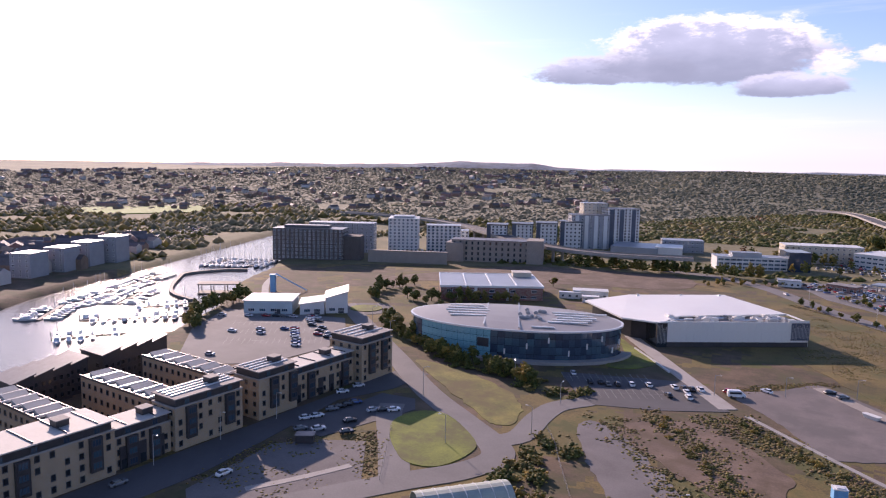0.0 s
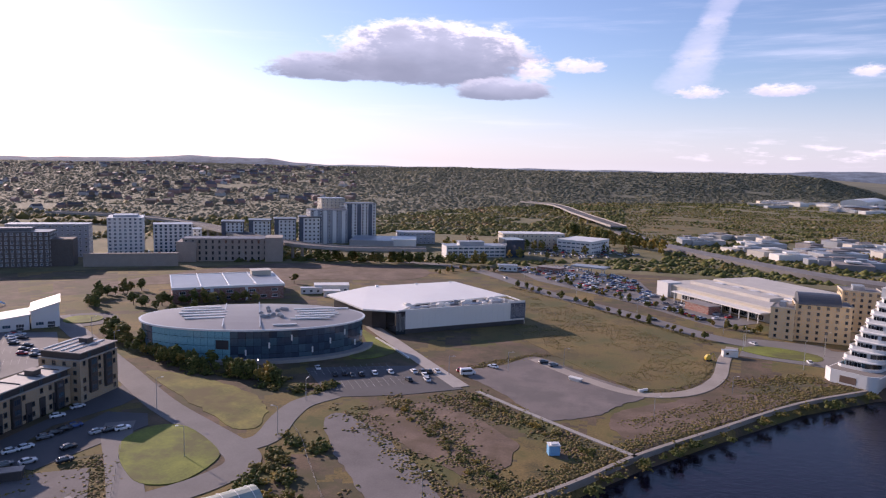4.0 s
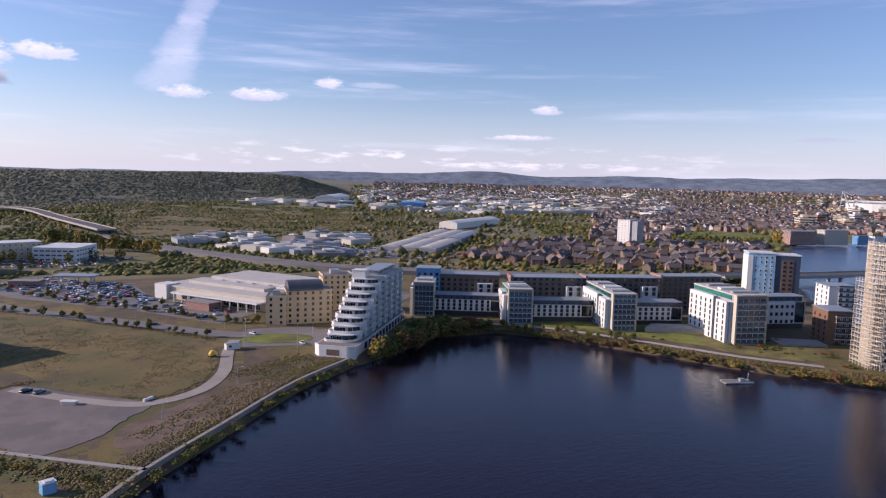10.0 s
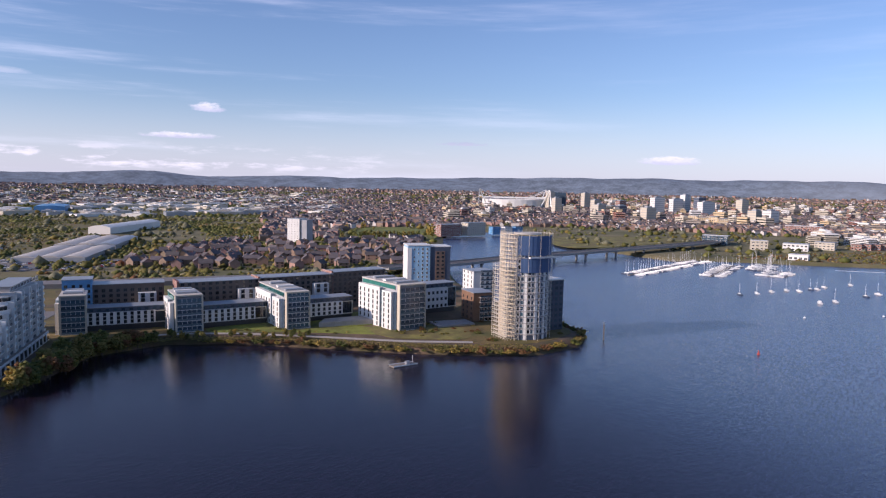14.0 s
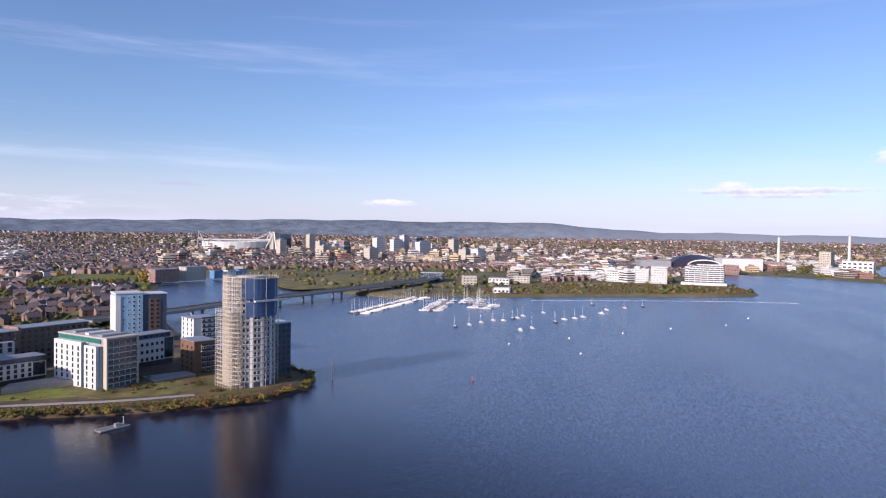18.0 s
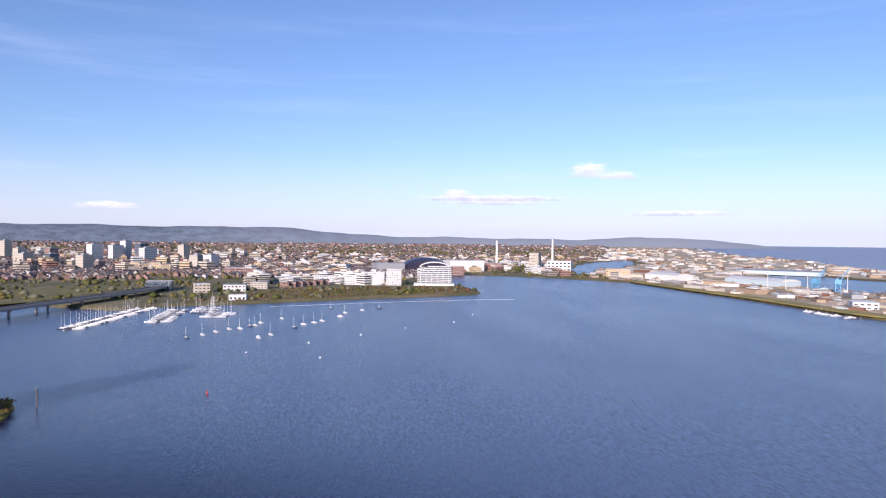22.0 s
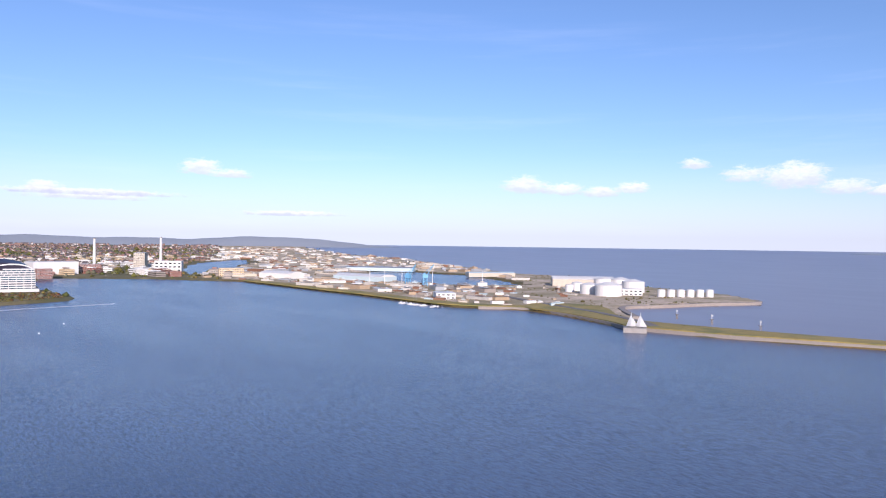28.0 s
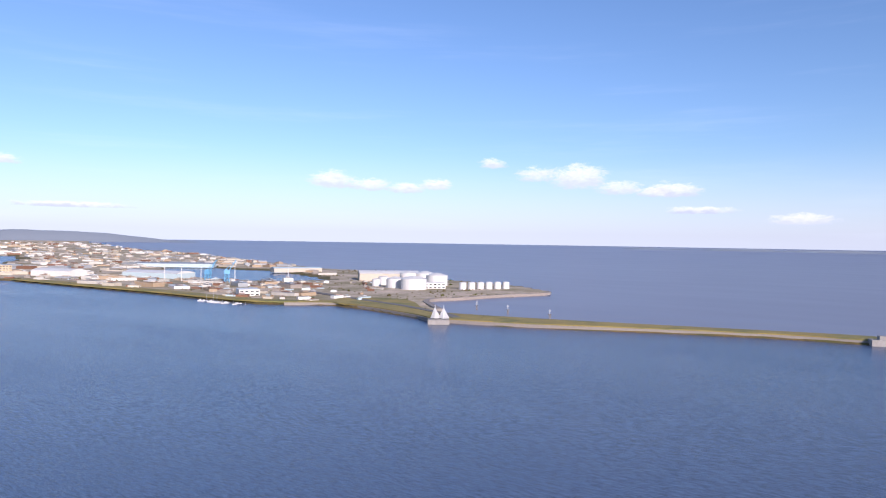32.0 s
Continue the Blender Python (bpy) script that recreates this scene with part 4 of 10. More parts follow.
viaduct("north_bridge", [(-150, 1420), (-90, 1350), (-60, 1250), (-35, 1120), (-8, 1000), (25, 860)], 20.0, 9.0, "curved concrete flyover below the hill", [(-75, 1310, 15), (-50, 1200, 12), (-35, 1120, 12), (-22, 1060, 12), (-8, 1000, 12)])
strip("dual_carriageway", [(25, 860), (55, 750), (85, 680), (132, 595), (178, 532), (250, 475), (340, 420), (440, 372)], 20.0, 3.2, "asphalt_old", "dual carriageway on a low bank", "road", thick=4)


# lawns and beds between the waterside flats, far fields
slab("lawn_tower", ragged([(140, 318), (160, 326), (196, 316), (214, 300), (206, 286), (180, 302), (150, 306)]), 0.12, "grass_dry", "rough grass bank before the waterside flats", "lawn")
slab("lawn_flats", smooth_outline([(214, 296), (238, 290), (258, 262), (270, 236), (262, 220), (244, 246), (226, 270), (210, 284)]), 0.14, "grass", "mown lawn before the waterside flats", "lawn")
solid("west_field", 0, 0, 0, 0, prism("west_field", [(-930, 500), (-870, 660), (-1010, 740), (-1080, 560)], -1.0, 1.2, M["grass_bright"]), "bright green playing field beyond the river", "field", kind="structure")
slab("west_car_park", [(-560, 380), (-610, 470), (-690, 500), (-680, 400), (-600, 340)], 0.12, "asphalt_old", "pale car park beyond the river", "car park")
slab("derelict_yard", [(-133, 92), (-137, 122), (-128, 132), (-118, 138), (-104, 120), (-100, 96), (-112, 78)], 0.07, "gravel_dark", "dark broken asphalt yard beside the street", "yard")
strip("yard_path", [(-122, 100), (-116, 112), (-111, 124)], 2.2, 0.16, "concrete", "pale broken concrete path in the yard", "path")
slab("estate_yard", [(215, 700), (300, 690), (330, 640), (360, 600), (300, 560), (230, 600)], 0.15, "asphalt_old", "pale lorry yard beyond the dual carriageway", "yard")
slab("lawn_point", ragged([(258, 216), (272, 236), (300, 214), (300, 200), (284, 182), (268, 194)]), 0.16, "verge", "rough lawn between the flats and the tower", "lawn")
slab("point_deck", [(292, 208), (300, 220), (318, 208), (312, 198)], 0.9, "concrete", "low concrete deck beside the building site", "deck")
# ---- brick flats along the street ----
def flats(x0, x1, y0, y1, h, storeys, label, bays=True, pale=False, front_n=None, attic=2.6, end_face=False):
    """A block of buff brick flats with a dark set-back attic; its long front faces +x."""
    cx, cy = (x0 + x1) / 2, (y0 + y1) / 2
    b = thing("apartment_block", cx, cy, 0, 0, label, "apartment block", "brick flats by the street")
    hx, hy = (x1 - x0) / 2, (y1 - y0) / 2
    hb = h - attic
    part("wall", boxes("wall", [(-hx, hx, -hy, hy, -0.5, hb)], M["brick_buff"]), b)
    part("coping", boxes("coping", [(-hx - 0.12, hx + 0.12, -hy - 0.12, -hy + 0.25, hb, hb + 0.35), (-hx - 0.12, hx + 0.12, hy - 0.25, hy + 0.12, hb, hb + 0.35),
                                    (hx - 0.25, hx + 0.12, -hy + 0.25, hy - 0.25, hb, hb + 0.35), (-hx - 0.12, -hx + 0.25, -hy + 0.25, hy - 0.25, hb, hb + 0.35)], M["concrete"]), b)
    part("attic", boxes("attic", [(-hx + 0.5, hx - 0.4, -hy + 0.5, hy - 0.5, hb, h - 0.3)], M["cladding_dark"]), b, "dark metal-clad attic storey")
    roof = [(-hx - 0.1, hx + 0.3, -hy - 0.1, hy + 0.1, h - 0.3, h)]
    part("roof", boxes("roof", roof, M["roof_pale" if pale else "roof_felt"]), b)
    rng = random.Random(int(y0 * 7 + x0))
    if pale:
        n = max(1, int((y1 - y0) / 7))
        upstand = boxes("roof_upstand", [(-hx + 0.4, hx - 0.6, -0.1, 0.1, h, h + 0.3)], M["cladding_dark"])
        for i in range(n):
            part("roof_upstand", upstand, b, at=pose(0, -hy + (i + 0.5) * 2 * hy / n, 0))
    else:
        for i in range(4):
            x = -hx + 1.2 + i * (2 * hx - 2.4) / 4
            part("roof_rail", boxes("roof_rail", [(x, x + 0.45, -hy + 0.8, hy - 0.8, h, h + 0.3)], M["white_paint"]), b, "pale raised roof strip")
    part("stair_head", boxes("stair_head", [(-1.6, 1.4, hy * 0.25, hy * 0.25 + 3, h, h + 1.5), (-1.8, 1.6, hy * 0.25 - 0.2, hy * 0.25 + 3.2, h + 1.5, h + 1.7, 1)], M["cladding_dark"], M["roof_felt"]), b)
    st = hb / storeys
    n = front_n or max(3, int((y1 - y0) / 3.1))
    bay_at = {n // 4, n - 1 - n // 5} if bays else set()
    windows(b, (hx, -hy), (hx, hy), 0.1, st, storeys, n, 1.1, 1.5, "frame_dark", "glass_dark", 0, skip=lambda i, k: i in bay_at or (i * 7 + k * 3) % 5 == 4)
    if end_face:
        m = max(2, int((x1 - x0) / 3.2))
        windows(b, (-hx, -hy), (hx, -hy), 0.1, st, storeys, m, 1.2, 1.3, "frame_dark", "glass_dark", 0)
    for i in bay_at:
        y = -hy + (i + 0.5) * 2 * hy / n
        bay = part("bay", boxes("bay", [(hx, hx + 0.9, y - 1.5, y + 1.5, 2.6 if storeys > 3 else 0.1, hb - 0.2)], M["cladding_dark"]), b, "dark clad projecting bay")
        for k in range(1 if storeys > 3 else 0, storeys):
            part("pane", window_mesh(2.2, 1.7, "frame_dark", "glass_blue", 2), bay, at=pose(hx + 0.9, y, 0.6 + k * st, 0, 0, 90))
    if storeys == 3:
        # shade inside the porch openings, put into dark boxes proud of the wall
        porch = boxes("porch", [(hx - 0.1, hx + 0.35, -1.0, 1.0, -0.3, 5.6), (hx + 0.35, hx + 0.42, -0.7, 0.7, 0.0, 2.4, 1)], M["cladding_dark"], M["glass_dark"])
        for i in range(int((y1 - y0) / 5)):
            part("porch", porch, b, "tall dark box for a shaded porch opening", at=pose(0, -hy + 2.6 + i * 5, 0))
    windows(b, (hx - 0.4, -hy + 0.5), (hx - 0.4, hy - 0.5), hb + 0.2, 2, 1, max(2, n // 2), 1.6, 1.5, "frame_dark", "glass_blue", 1, sill=0.1)
    return b


FLATS = "buff brick flats with a dark attic and "
flats(-166, -153, 58, 87, 13.6, 4, FLATS + "a pale flat roof", pale=True, end_face=True)
flats(-163.5, -154.5, 87.3, 103, 10.6, 3, "low buff brick terrace with a pale stepped roof", pale=True)
flats(-163, -153, 103.3, 125, 14.0, 4, FLATS + "strips along the roof", end_face=True)
flats(-164, -153, 131, 146, 14.6, 4, FLATS + "a corner bay", end_face=True)
flats(-164.5, -155.5, 146.3, 175, 11.4, 3, "low buff brick terrace with dark arched porches", pale=True)
flats(-167, -152, 175.3, 192, 16.0, 5, FLATS + "a glazed corner stair", end_face=True)


def back_row(x0, x1, y0, y1, h, label):
    """A terrace that runs back from the street; its front faces -y, its roof carries tilted lights."""
    b = thing("terrace", (x0 + x1) / 2, (y0 + y1) / 2, 0, 0, label, "terrace", "brick terraces behind the street")
    hx, hy = (x1 - x0) / 2, (y1 - y0) / 2
    part("wall", boxes("wall", [(-hx, hx, -hy, hy, -0.5, h - 0.3)], M["brick_buff"]), b)
    part("roof", boxes("roof", [(-hx - 0.1, hx + 0.1, -hy - 0.15, hy + 0.15, h - 0.3, h), (-hx - 0.1, hx + 0.1, -hy - 0.15, -hy + 0.1, h, h + 0.4), (-hx - 0.1, hx + 0.1, hy - 0.1, hy + 0.15, h, h + 0.4)], M["cladding_dark"]), b)
    n = int(hx * 2 / 6)
    for i in range(n):
        x = -hx + (i + 0.5) * 2 * hx / n
        bm = bmesh.new()
        add_prism(bm, [(x - 1.1, -hy + 1.4), (x + 1.3, -hy + 1.4), (x + 1.3, hy - 1.4), (x - 1.1, hy - 1.4)], h, h + 0.4)
        for v in bm.verts:
            if v.co.z > h + 0.2 and v.co.x < x:
                v.co.z += 0.8
        part("roof_light", mesh_of(bm, "roof_light", M["roof_pale"]), b, "tilted pale roof light")
        part("party_wall", boxes("party_wall", [(x + 2.7, x + 3.0, -hy, hy, h, h + 0.7)], M["white_paint"]), b)
    windows(b, (-hx, -hy), (hx, -hy), 0.1, (h - 0.4) / 3, 3, int(hx * 2 / 3), 1.2, 1.5, "frame_dark", "glass_dark", 0)
    windows(b, (hx, -hy), (hx, hy), 0.1, (h - 0.4) / 3, 3, 2, 1.1, 1.4, "frame_dark", "glass_dark", 0)


back_row(-205, -166, 127, 136, 11.4, "brick terrace with dark roof and tilted roof lights")
back_row(-200, -165, 104, 113, 11.2, "brick terrace beside a courtyard with roof lights")
back_row(-206, -170, 80, 89, 10.6, "brick terrace with a dark roof by the courtyard")


def river_house(x, y, w, d, h, turn, label):
    """A dark clad house under a single sloping roof."""
    b = thing("river_house", x, y, 0, turn, label, "house", "dark houses by the river")
    bm = bmesh.new()
    add_prism(bm, [(-w / 2, -d / 2), (w / 2, -d / 2), (w / 2, d / 2), (-w / 2, d / 2)], -0.5, h)
    for v in bm.verts:
        if v.co.z > 1:
            v.co.z += 1.6 * (v.co.y / d)
    part("wall", mesh_of(bm, "wall", M["cladding_dark"]), b)
    bm = bmesh.new()
    add_prism(bm, [(-w / 2 - 0.3, -d / 2 - 0.4), (w / 2 + 0.3, -d / 2 - 0.4), (w / 2 + 0.3, d / 2 + 0.4), (-w / 2 - 0.3, d / 2 + 0.4)], h + 0.02, h + 0.3)
    for v in bm.verts:
        v.co.z += 1.6 * (v.co.y / d)
    part("roof", mesh_of(bm, "roof", M["roof_slate"]), b)
    windows(b, (-w / 2, -d / 2), (w / 2, -d / 2), 0.2, 2.8, 3, 2, 1.6, 1.5, "frame_dark", "glass_dark", 1)
    windows(b, (w / 2, -d / 2), (w / 2, d / 2), 0.2, 2.8, 3, 3, 1.2, 1.5, "frame_dark", "glass_dark", 0)


for k in range(4):
    river_house(-217 - k * 2.0, 93 + k * 6.4, 12, 6.2, 10.5, 0, "dark clad house with a sloping slate roof")
for k in range(4):
    river_house(-222 - k * 1.0, 122.5 + k * 6.4, 14, 6.2, 12.0, 0, "tall dark clad river house with a sloping roof")


# ---- oval swimming pool ----
def pool():
    CX, CY, A, B, H, TURN = -135.5, 254.0, 45.0, 25.0, 12.4, 20.0
    b = thing("swimming_pool", CX, CY, 0, TURN, "oval glazed swimming pool with a grey ribbed roof", "pool hall")
    n = 96

    def ring(k, a=A, e=B):
        t = 2 * math.pi * k / n
        return a * math.cos(t), e * math.sin(t)

    kinds = {}
    bm = bmesh.new()
    for k in range(n):
        p, q = ring(k, A - 1.2, B - 1.2), ring(k + 1, A - 1.2, B - 1.2)
        v = [bm.verts.new((*p, -0.5)), bm.verts.new((*q, -0.5)), bm.verts.new((*q, H - 0.4)), bm.verts.new((*p, H - 0.4))]
        bm.faces.new(v)
    part("wall", mesh_of(bm, "wall", M["glass_dark"]), b, "dark curved glass wall")
    # cladding panels: teal on the town side, dark glass with pale fins elsewhere
    shared = {}
    for k in range(n):
        t = 360 * (k + 0.5) / n
        if not 150 < t < 360:
            continue
        p, q = ring(k, A - 1.0, B - 1.0), ring(k + 1, A - 1.0, B - 1.0)
        w = math.dist(p, q)
        teal = 212 < t < 262
        for j in range(4):
            key = (round(w, 1), teal)
            if key not in shared:
                shared[key] = boxes("panel", [(-w / 2 + 0.04, w / 2 - 0.04, -0.1, 0.05, 0.04, H / 4 - 0.1)], M["cladding_teal" if teal else "glass_blue"])
            part("panel", shared[key], b, at=pose((p[0] + q[0]) / 2, (p[1] + q[1]) / 2, j * H / 4 - 0.1, 0, 0, math.degrees(math.atan2(q[1] - p[1], q[0] - p[0]))))
    for k in range(60, n, 3):
        t = 360 * (k + 0.5) / n
        if 205 < t < 266:
            continue
        p = ring(k, A - 0.7, B - 0.7)
        z = (2.6, 5.2, 7.8)[(k // 3) % 3]
        part("fin", boxes("fin", [(-0.3, 0.3, -0.25, 0.25, 0, 2.2)], M["white_paint"]), b, "pale upright light fin", at=pose(*p, z))
    part("screen", boxes("screen", [(-2.4, 2.4, -0.3, 0.1, 0, 3.4)], M["cladding_dark"]), b, "black video screen", at=pose(*ring(69, A - 0.6, B - 0.6), 5.0, 0, 0, -12))
    # podium
    bm = bmesh.new()
    for k in range(n):
        t = 360 * (k + 0.5) / n
        if 255 < t < 375:
            p, q, r, s = ring(k, A - 0.5, B - 0.5), ring(k + 1, A - 0.5, B - 0.5), ring(k + 1, A + 3.5, B + 3.0), ring(k, A + 3.5, B + 3.0)
            add_prism(bm, [p, q, r, s], -0.3, 1.2)
    bmesh.ops.remove_doubles(bm, verts=bm.verts[:], dist=0.001)
    part("terrace", mesh_of(bm, "terrace", M["concrete"]), b, "low pale concrete terrace")
    # roof
    bm = bmesh.new()
    rings = [[bm.verts.new((*ring(k, A * f, B * f), H + z)) for k in range(n)] for f, z in ((1.0, -0.5), (1.0, 0.15), (0.98, 0.2), (0.6, 0.9), (0.25, 1.2))]
    for lo, hi in zip(rings, rings[1:]):
        for k in range(n):
            f = bm.faces.new((lo[k], lo[(k + 1) % n], hi[(k + 1) % n], hi[k]))
            f.material_index = 1 if lo is rings[0] or lo is rings[1] else 0
    bm.faces.new(rings[-1])
    bm.faces.new(rings[0][::-1])
    part("roof", mesh_of(bm, "roof", M["metal_roof"], M["white_paint"]), b, "grey metal roof with a white rim")
    for i in range(5):
        x = -29 + i * 1.2
        y = 12 - i * 5.0
        part("roof_light", boxes("roof_light", [(-9.5 + abs(i - 2), 9.5 - abs(i - 2), -0.5, 0.5, 0.0, 0.45)], M["white_paint"]), b, "long pale roof light", at=pose(x + 6, y, H + 0.95, 0, 0, 8))
        part("roof_light", boxes("roof_light", [(-8, 8, -0.55, 0.55, 0.0, 0.5)], M["white_paint"]), b, "long pale roof light", at=pose(26 - abs(i - 2) * 1.5, 9 - i * 4.6, H + 0.95, 0, 0, 8))
    for i in range(4):
        part("roof_light", boxes("roof_light", [(-4.5, 4.5, -0.45, 0.45, 0.0, 0.45)], M["white_paint"]), b, "short pale roof light", at=pose(14 + i * 6.5, -19 + i * 10.2, H + 0.6, 0, 0, 8))
    part("seam", boxes("seam", [(-0.2, 0.2, -22, 22, 0, 0.3)], M["white_paint"]), b, "raised roof seam", at=pose(-12, 0, H + 0.75, 0, 0, 8))
    part("seam", boxes("seam", [(-0.25, 0.25, -24, 24, 0, 0.4)], M["metal_grey"]), b, "raised roof seam", at=pose(2, 0, H + 0.9, 0, 0, 8))
    rng = random.Random(4)
    for i in range(14):
        x, y = rng.uniform(2, 13), rng.uniform(-9, 10)
        part("roof_plant", boxes("roof_plant", [(-0.9, 0.9, -0.7, 0.7, 0, 1.2), (-0.5, 0.5, -0.4, 0.4, 1.2, 1.5)], M["metal_grey"]), b, "grey roof ventilation plant", at=pose(x, y, H + 0.9, 0, 0, 8))


M["metal_roof"] = material("ribbed_grey_roof", (0.3, 0.27, 0.245), 0.45, 0.1, 0.06, 1.0, metal=0.2)
pool()


# ---- white ice hall ----
def ice_hall():
    # local x along the long white front, y away from it
    TURN = math.degrees(math.atan2(40, 52))
    b = thing("ice_hall", -85, 291, 0, TURN, "white metal ice hall with a folded roof", "sports hall")
    L = 66.0
    part("wall", boxes("wall", [(0, L, 0, 52, -0.5, 8.5)], M["metal_white"]), b)
    n = 22
    shared = boxes("panel", [(-L / n / 2 + 0.03, L / n / 2 - 0.03, -0.18, 0.02, 0, 8.7)], M["metal_white"])
    for i in range(n):
        part("panel", shared, b, at=pose((i + 0.5) * L / n, 0, 2.1 if i < 19 else 3.0))
    part("plinth", boxes("plinth", [(0.2, L - 0.2, -0.1, 0.05, -0.3, 2.1)], M["cladding_dark"]), b, "dark recessed base wall")
    part("corner_panel", boxes("corner_panel", [(L - 8, L + 0.2, -0.3, 0.1, 3.0, 10.6), (L, L + 0.25, 0.1, 10, 2.6, 10.6)], M["cladding_navy"]), b, "dark patterned corner panel")
    rng = random.Random(3)
    for i in range(14):
        x = L - 8 + i * 0.62
        part("stripe", boxes("stripe", [(x, x + 0.2, -0.36, -0.28, 3.2 + rng.random(), 8.5 + 2 * rng.random())], M["metal_grey"]), b)
    part("corner_glass", boxes("corner_glass", [(-1.2, 3.2, -0.6, 0.05, -0.3, 10.4), (-1.2, 0.0, 0.05, 14, -0.3, 9.5)], M["glass_dark"]), b, "dark glazed entrance corner")
    for i in range(7):
        part("stripe", boxes("stripe", [(-1.0 + i * 0.6, -0.8 + i * 0.6, -0.7, -0.6, 1 + rng.random(), 8 + 2 * rng.random())], M["metal_grey"]), b)
    # main roof sheet and the folded facet towards the pool
    bm = bmesh.new()
    P = {"a": (-8, 13, 10.4), "b": (-19, 51, 10.0), "c": (4, 54, 12.6), "d": (53, 53, 13.0), "e": (66, 18, 10.8), "f": (13, 11, 11.2), "g": (1, 1.5, 10.2), "h": (-12, 14, 9.6)}
    v = {k: bm.verts.new(p) for k, p in P.items()}
    bm.faces.new([v[k] for k in "fedc"])
    bm.faces.new([v[k] for k in "hfcb"])
    bm.faces.new([v[k] for k in "hgf"])
    w = {k: bm.verts.new((p[0], p[1], p[2] - 0.7)) for k, p in P.items()}
    order = "hgfedcb"
    for s, t in zip(order, order[1:] + order[0]):
        bm.faces.new([v[s], w[s], w[t], v[t]])
    bmesh.ops.delete(bm, geom=[v["a"], w["a"]], context="VERTS")
    part("roof", mesh_of(bm, "roof", M["roof_white"]), b, "white folded metal roof")
    bm = bmesh.new()
    add_prism(bm, [(-7, 16), (0, 12), (0, 52), (-15, 51)], -0.4, 9.6)
    part("side_wall", mesh_of(bm, "side_wall", M["cladding_dark"]), b, "dark side wall under the folded roof")
    part("parapet", boxes("parapet", [(0, L, -0.2, 0.3, 10.7, 11.0), (L - 0.3, L + 0.25, 0.3, 18, 10.4, 10.9)], M["white_paint"]), b)
    part("deck", boxes("deck", [(0.3, L - 0.3, 0.3, 18, 8.5, 9.3)], M["roof_felt"]), b, "sunken plant deck behind the parapet")
    for i in range(34):
        x, y = rng.uniform(6, L - 4), rng.uniform(3, 13)
        sx, sy, sz = rng.uniform(0.7, 2.6), rng.uniform(0.6, 1.2), rng.uniform(0.8, 2.4)
        part("air_unit", boxes("air_unit", [(-sx, sx, -sy, sy, 0, sz), (-sx * 0.6, sx * 0.6, -sy * 0.5, sy * 0.5, sz, sz + 0.25)], M["metal_white" if i % 4 else "metal_grey"]), b, at=pose(x, y, 9.3))
    for i in range(4):
        bm = bmesh.new()
        add_bar(bm, (8 + i * 13, 5 + i % 2 * 4, 10.6), (19 + i * 13, 5 + i % 2 * 4, 10.6), 0.55, 8)
        part("duct", mesh_of(bm, "duct", M["steel"]), b, "silver air duct")
    for x in (8, 30, 50):
        part("ridge_vent", boxes("ridge_vent", [(-0.7, 0.7, -0.5, 0.5, 0, 0.9)], M["white_paint"]), b, at=pose(x, 52, 12.4))


ice_hall()


# ---- red brick store behind the pool ----
def red_store():
    TURN = math.degrees(math.atan2(34, 48))
    b = thing("red_store", -217, 318, 0, TURN, "red brick sports store with a pale ribbed roof", "store")
    part("wall", boxes("wall", [(0, 58, 0, 46, -0.5, 7.6)], M["brick_red"]), b)
    part("fascia", boxes("fascia", [(-0.6, 58.6, -0.6, 0.1, 7.2, 8.4), (-0.6, 0.1, 0.1, 46, 7.2, 8.4), (57.9, 58.6, 0.1, 46, 7.2, 8.4), (0.1, 57.9, 45.6, 46.6, 7.2, 8.4)], M["white_paint"]), b)
    part("roof", boxes("roof", [(0.1, 57.9, 0.1, 45.6, 7.6, 8.1)], M["metal_grey"]), b)
    for i in range(1, 4):
        part("rib", boxes("rib", [(i * 14.5 - 0.3, i * 14.5 + 0.3, 0.2, 45.5, 8.1, 8.6)], M["white_paint"]), b, "white roof rib")
    part("roof_box", boxes("roof_box", [(45, 56, 34, 43, 8.1, 10.6), (44.6, 56.4, 33.6, 43.4, 10.6, 10.9, 1)], M["render_cream"], M["roof_pale"]), b)
    part("pilaster", boxes("pilaster", [(19, 20.6, -0.8, 0.05, -0.3, 7.1)], M["render_white"]), b)
    part("pilaster", boxes("pilaster", [(37, 38.6, -0.8, 0.05, -0.3, 7.1)], M["render_white"]), b)
    windows(b, (2, 0), (56, 0), 0.2, 3.3, 2, 9, 3.2, 1.6, "frame_white", "glass_dark", 2, skip=lambda i, k: k == 1 and i % 2)


red_store()


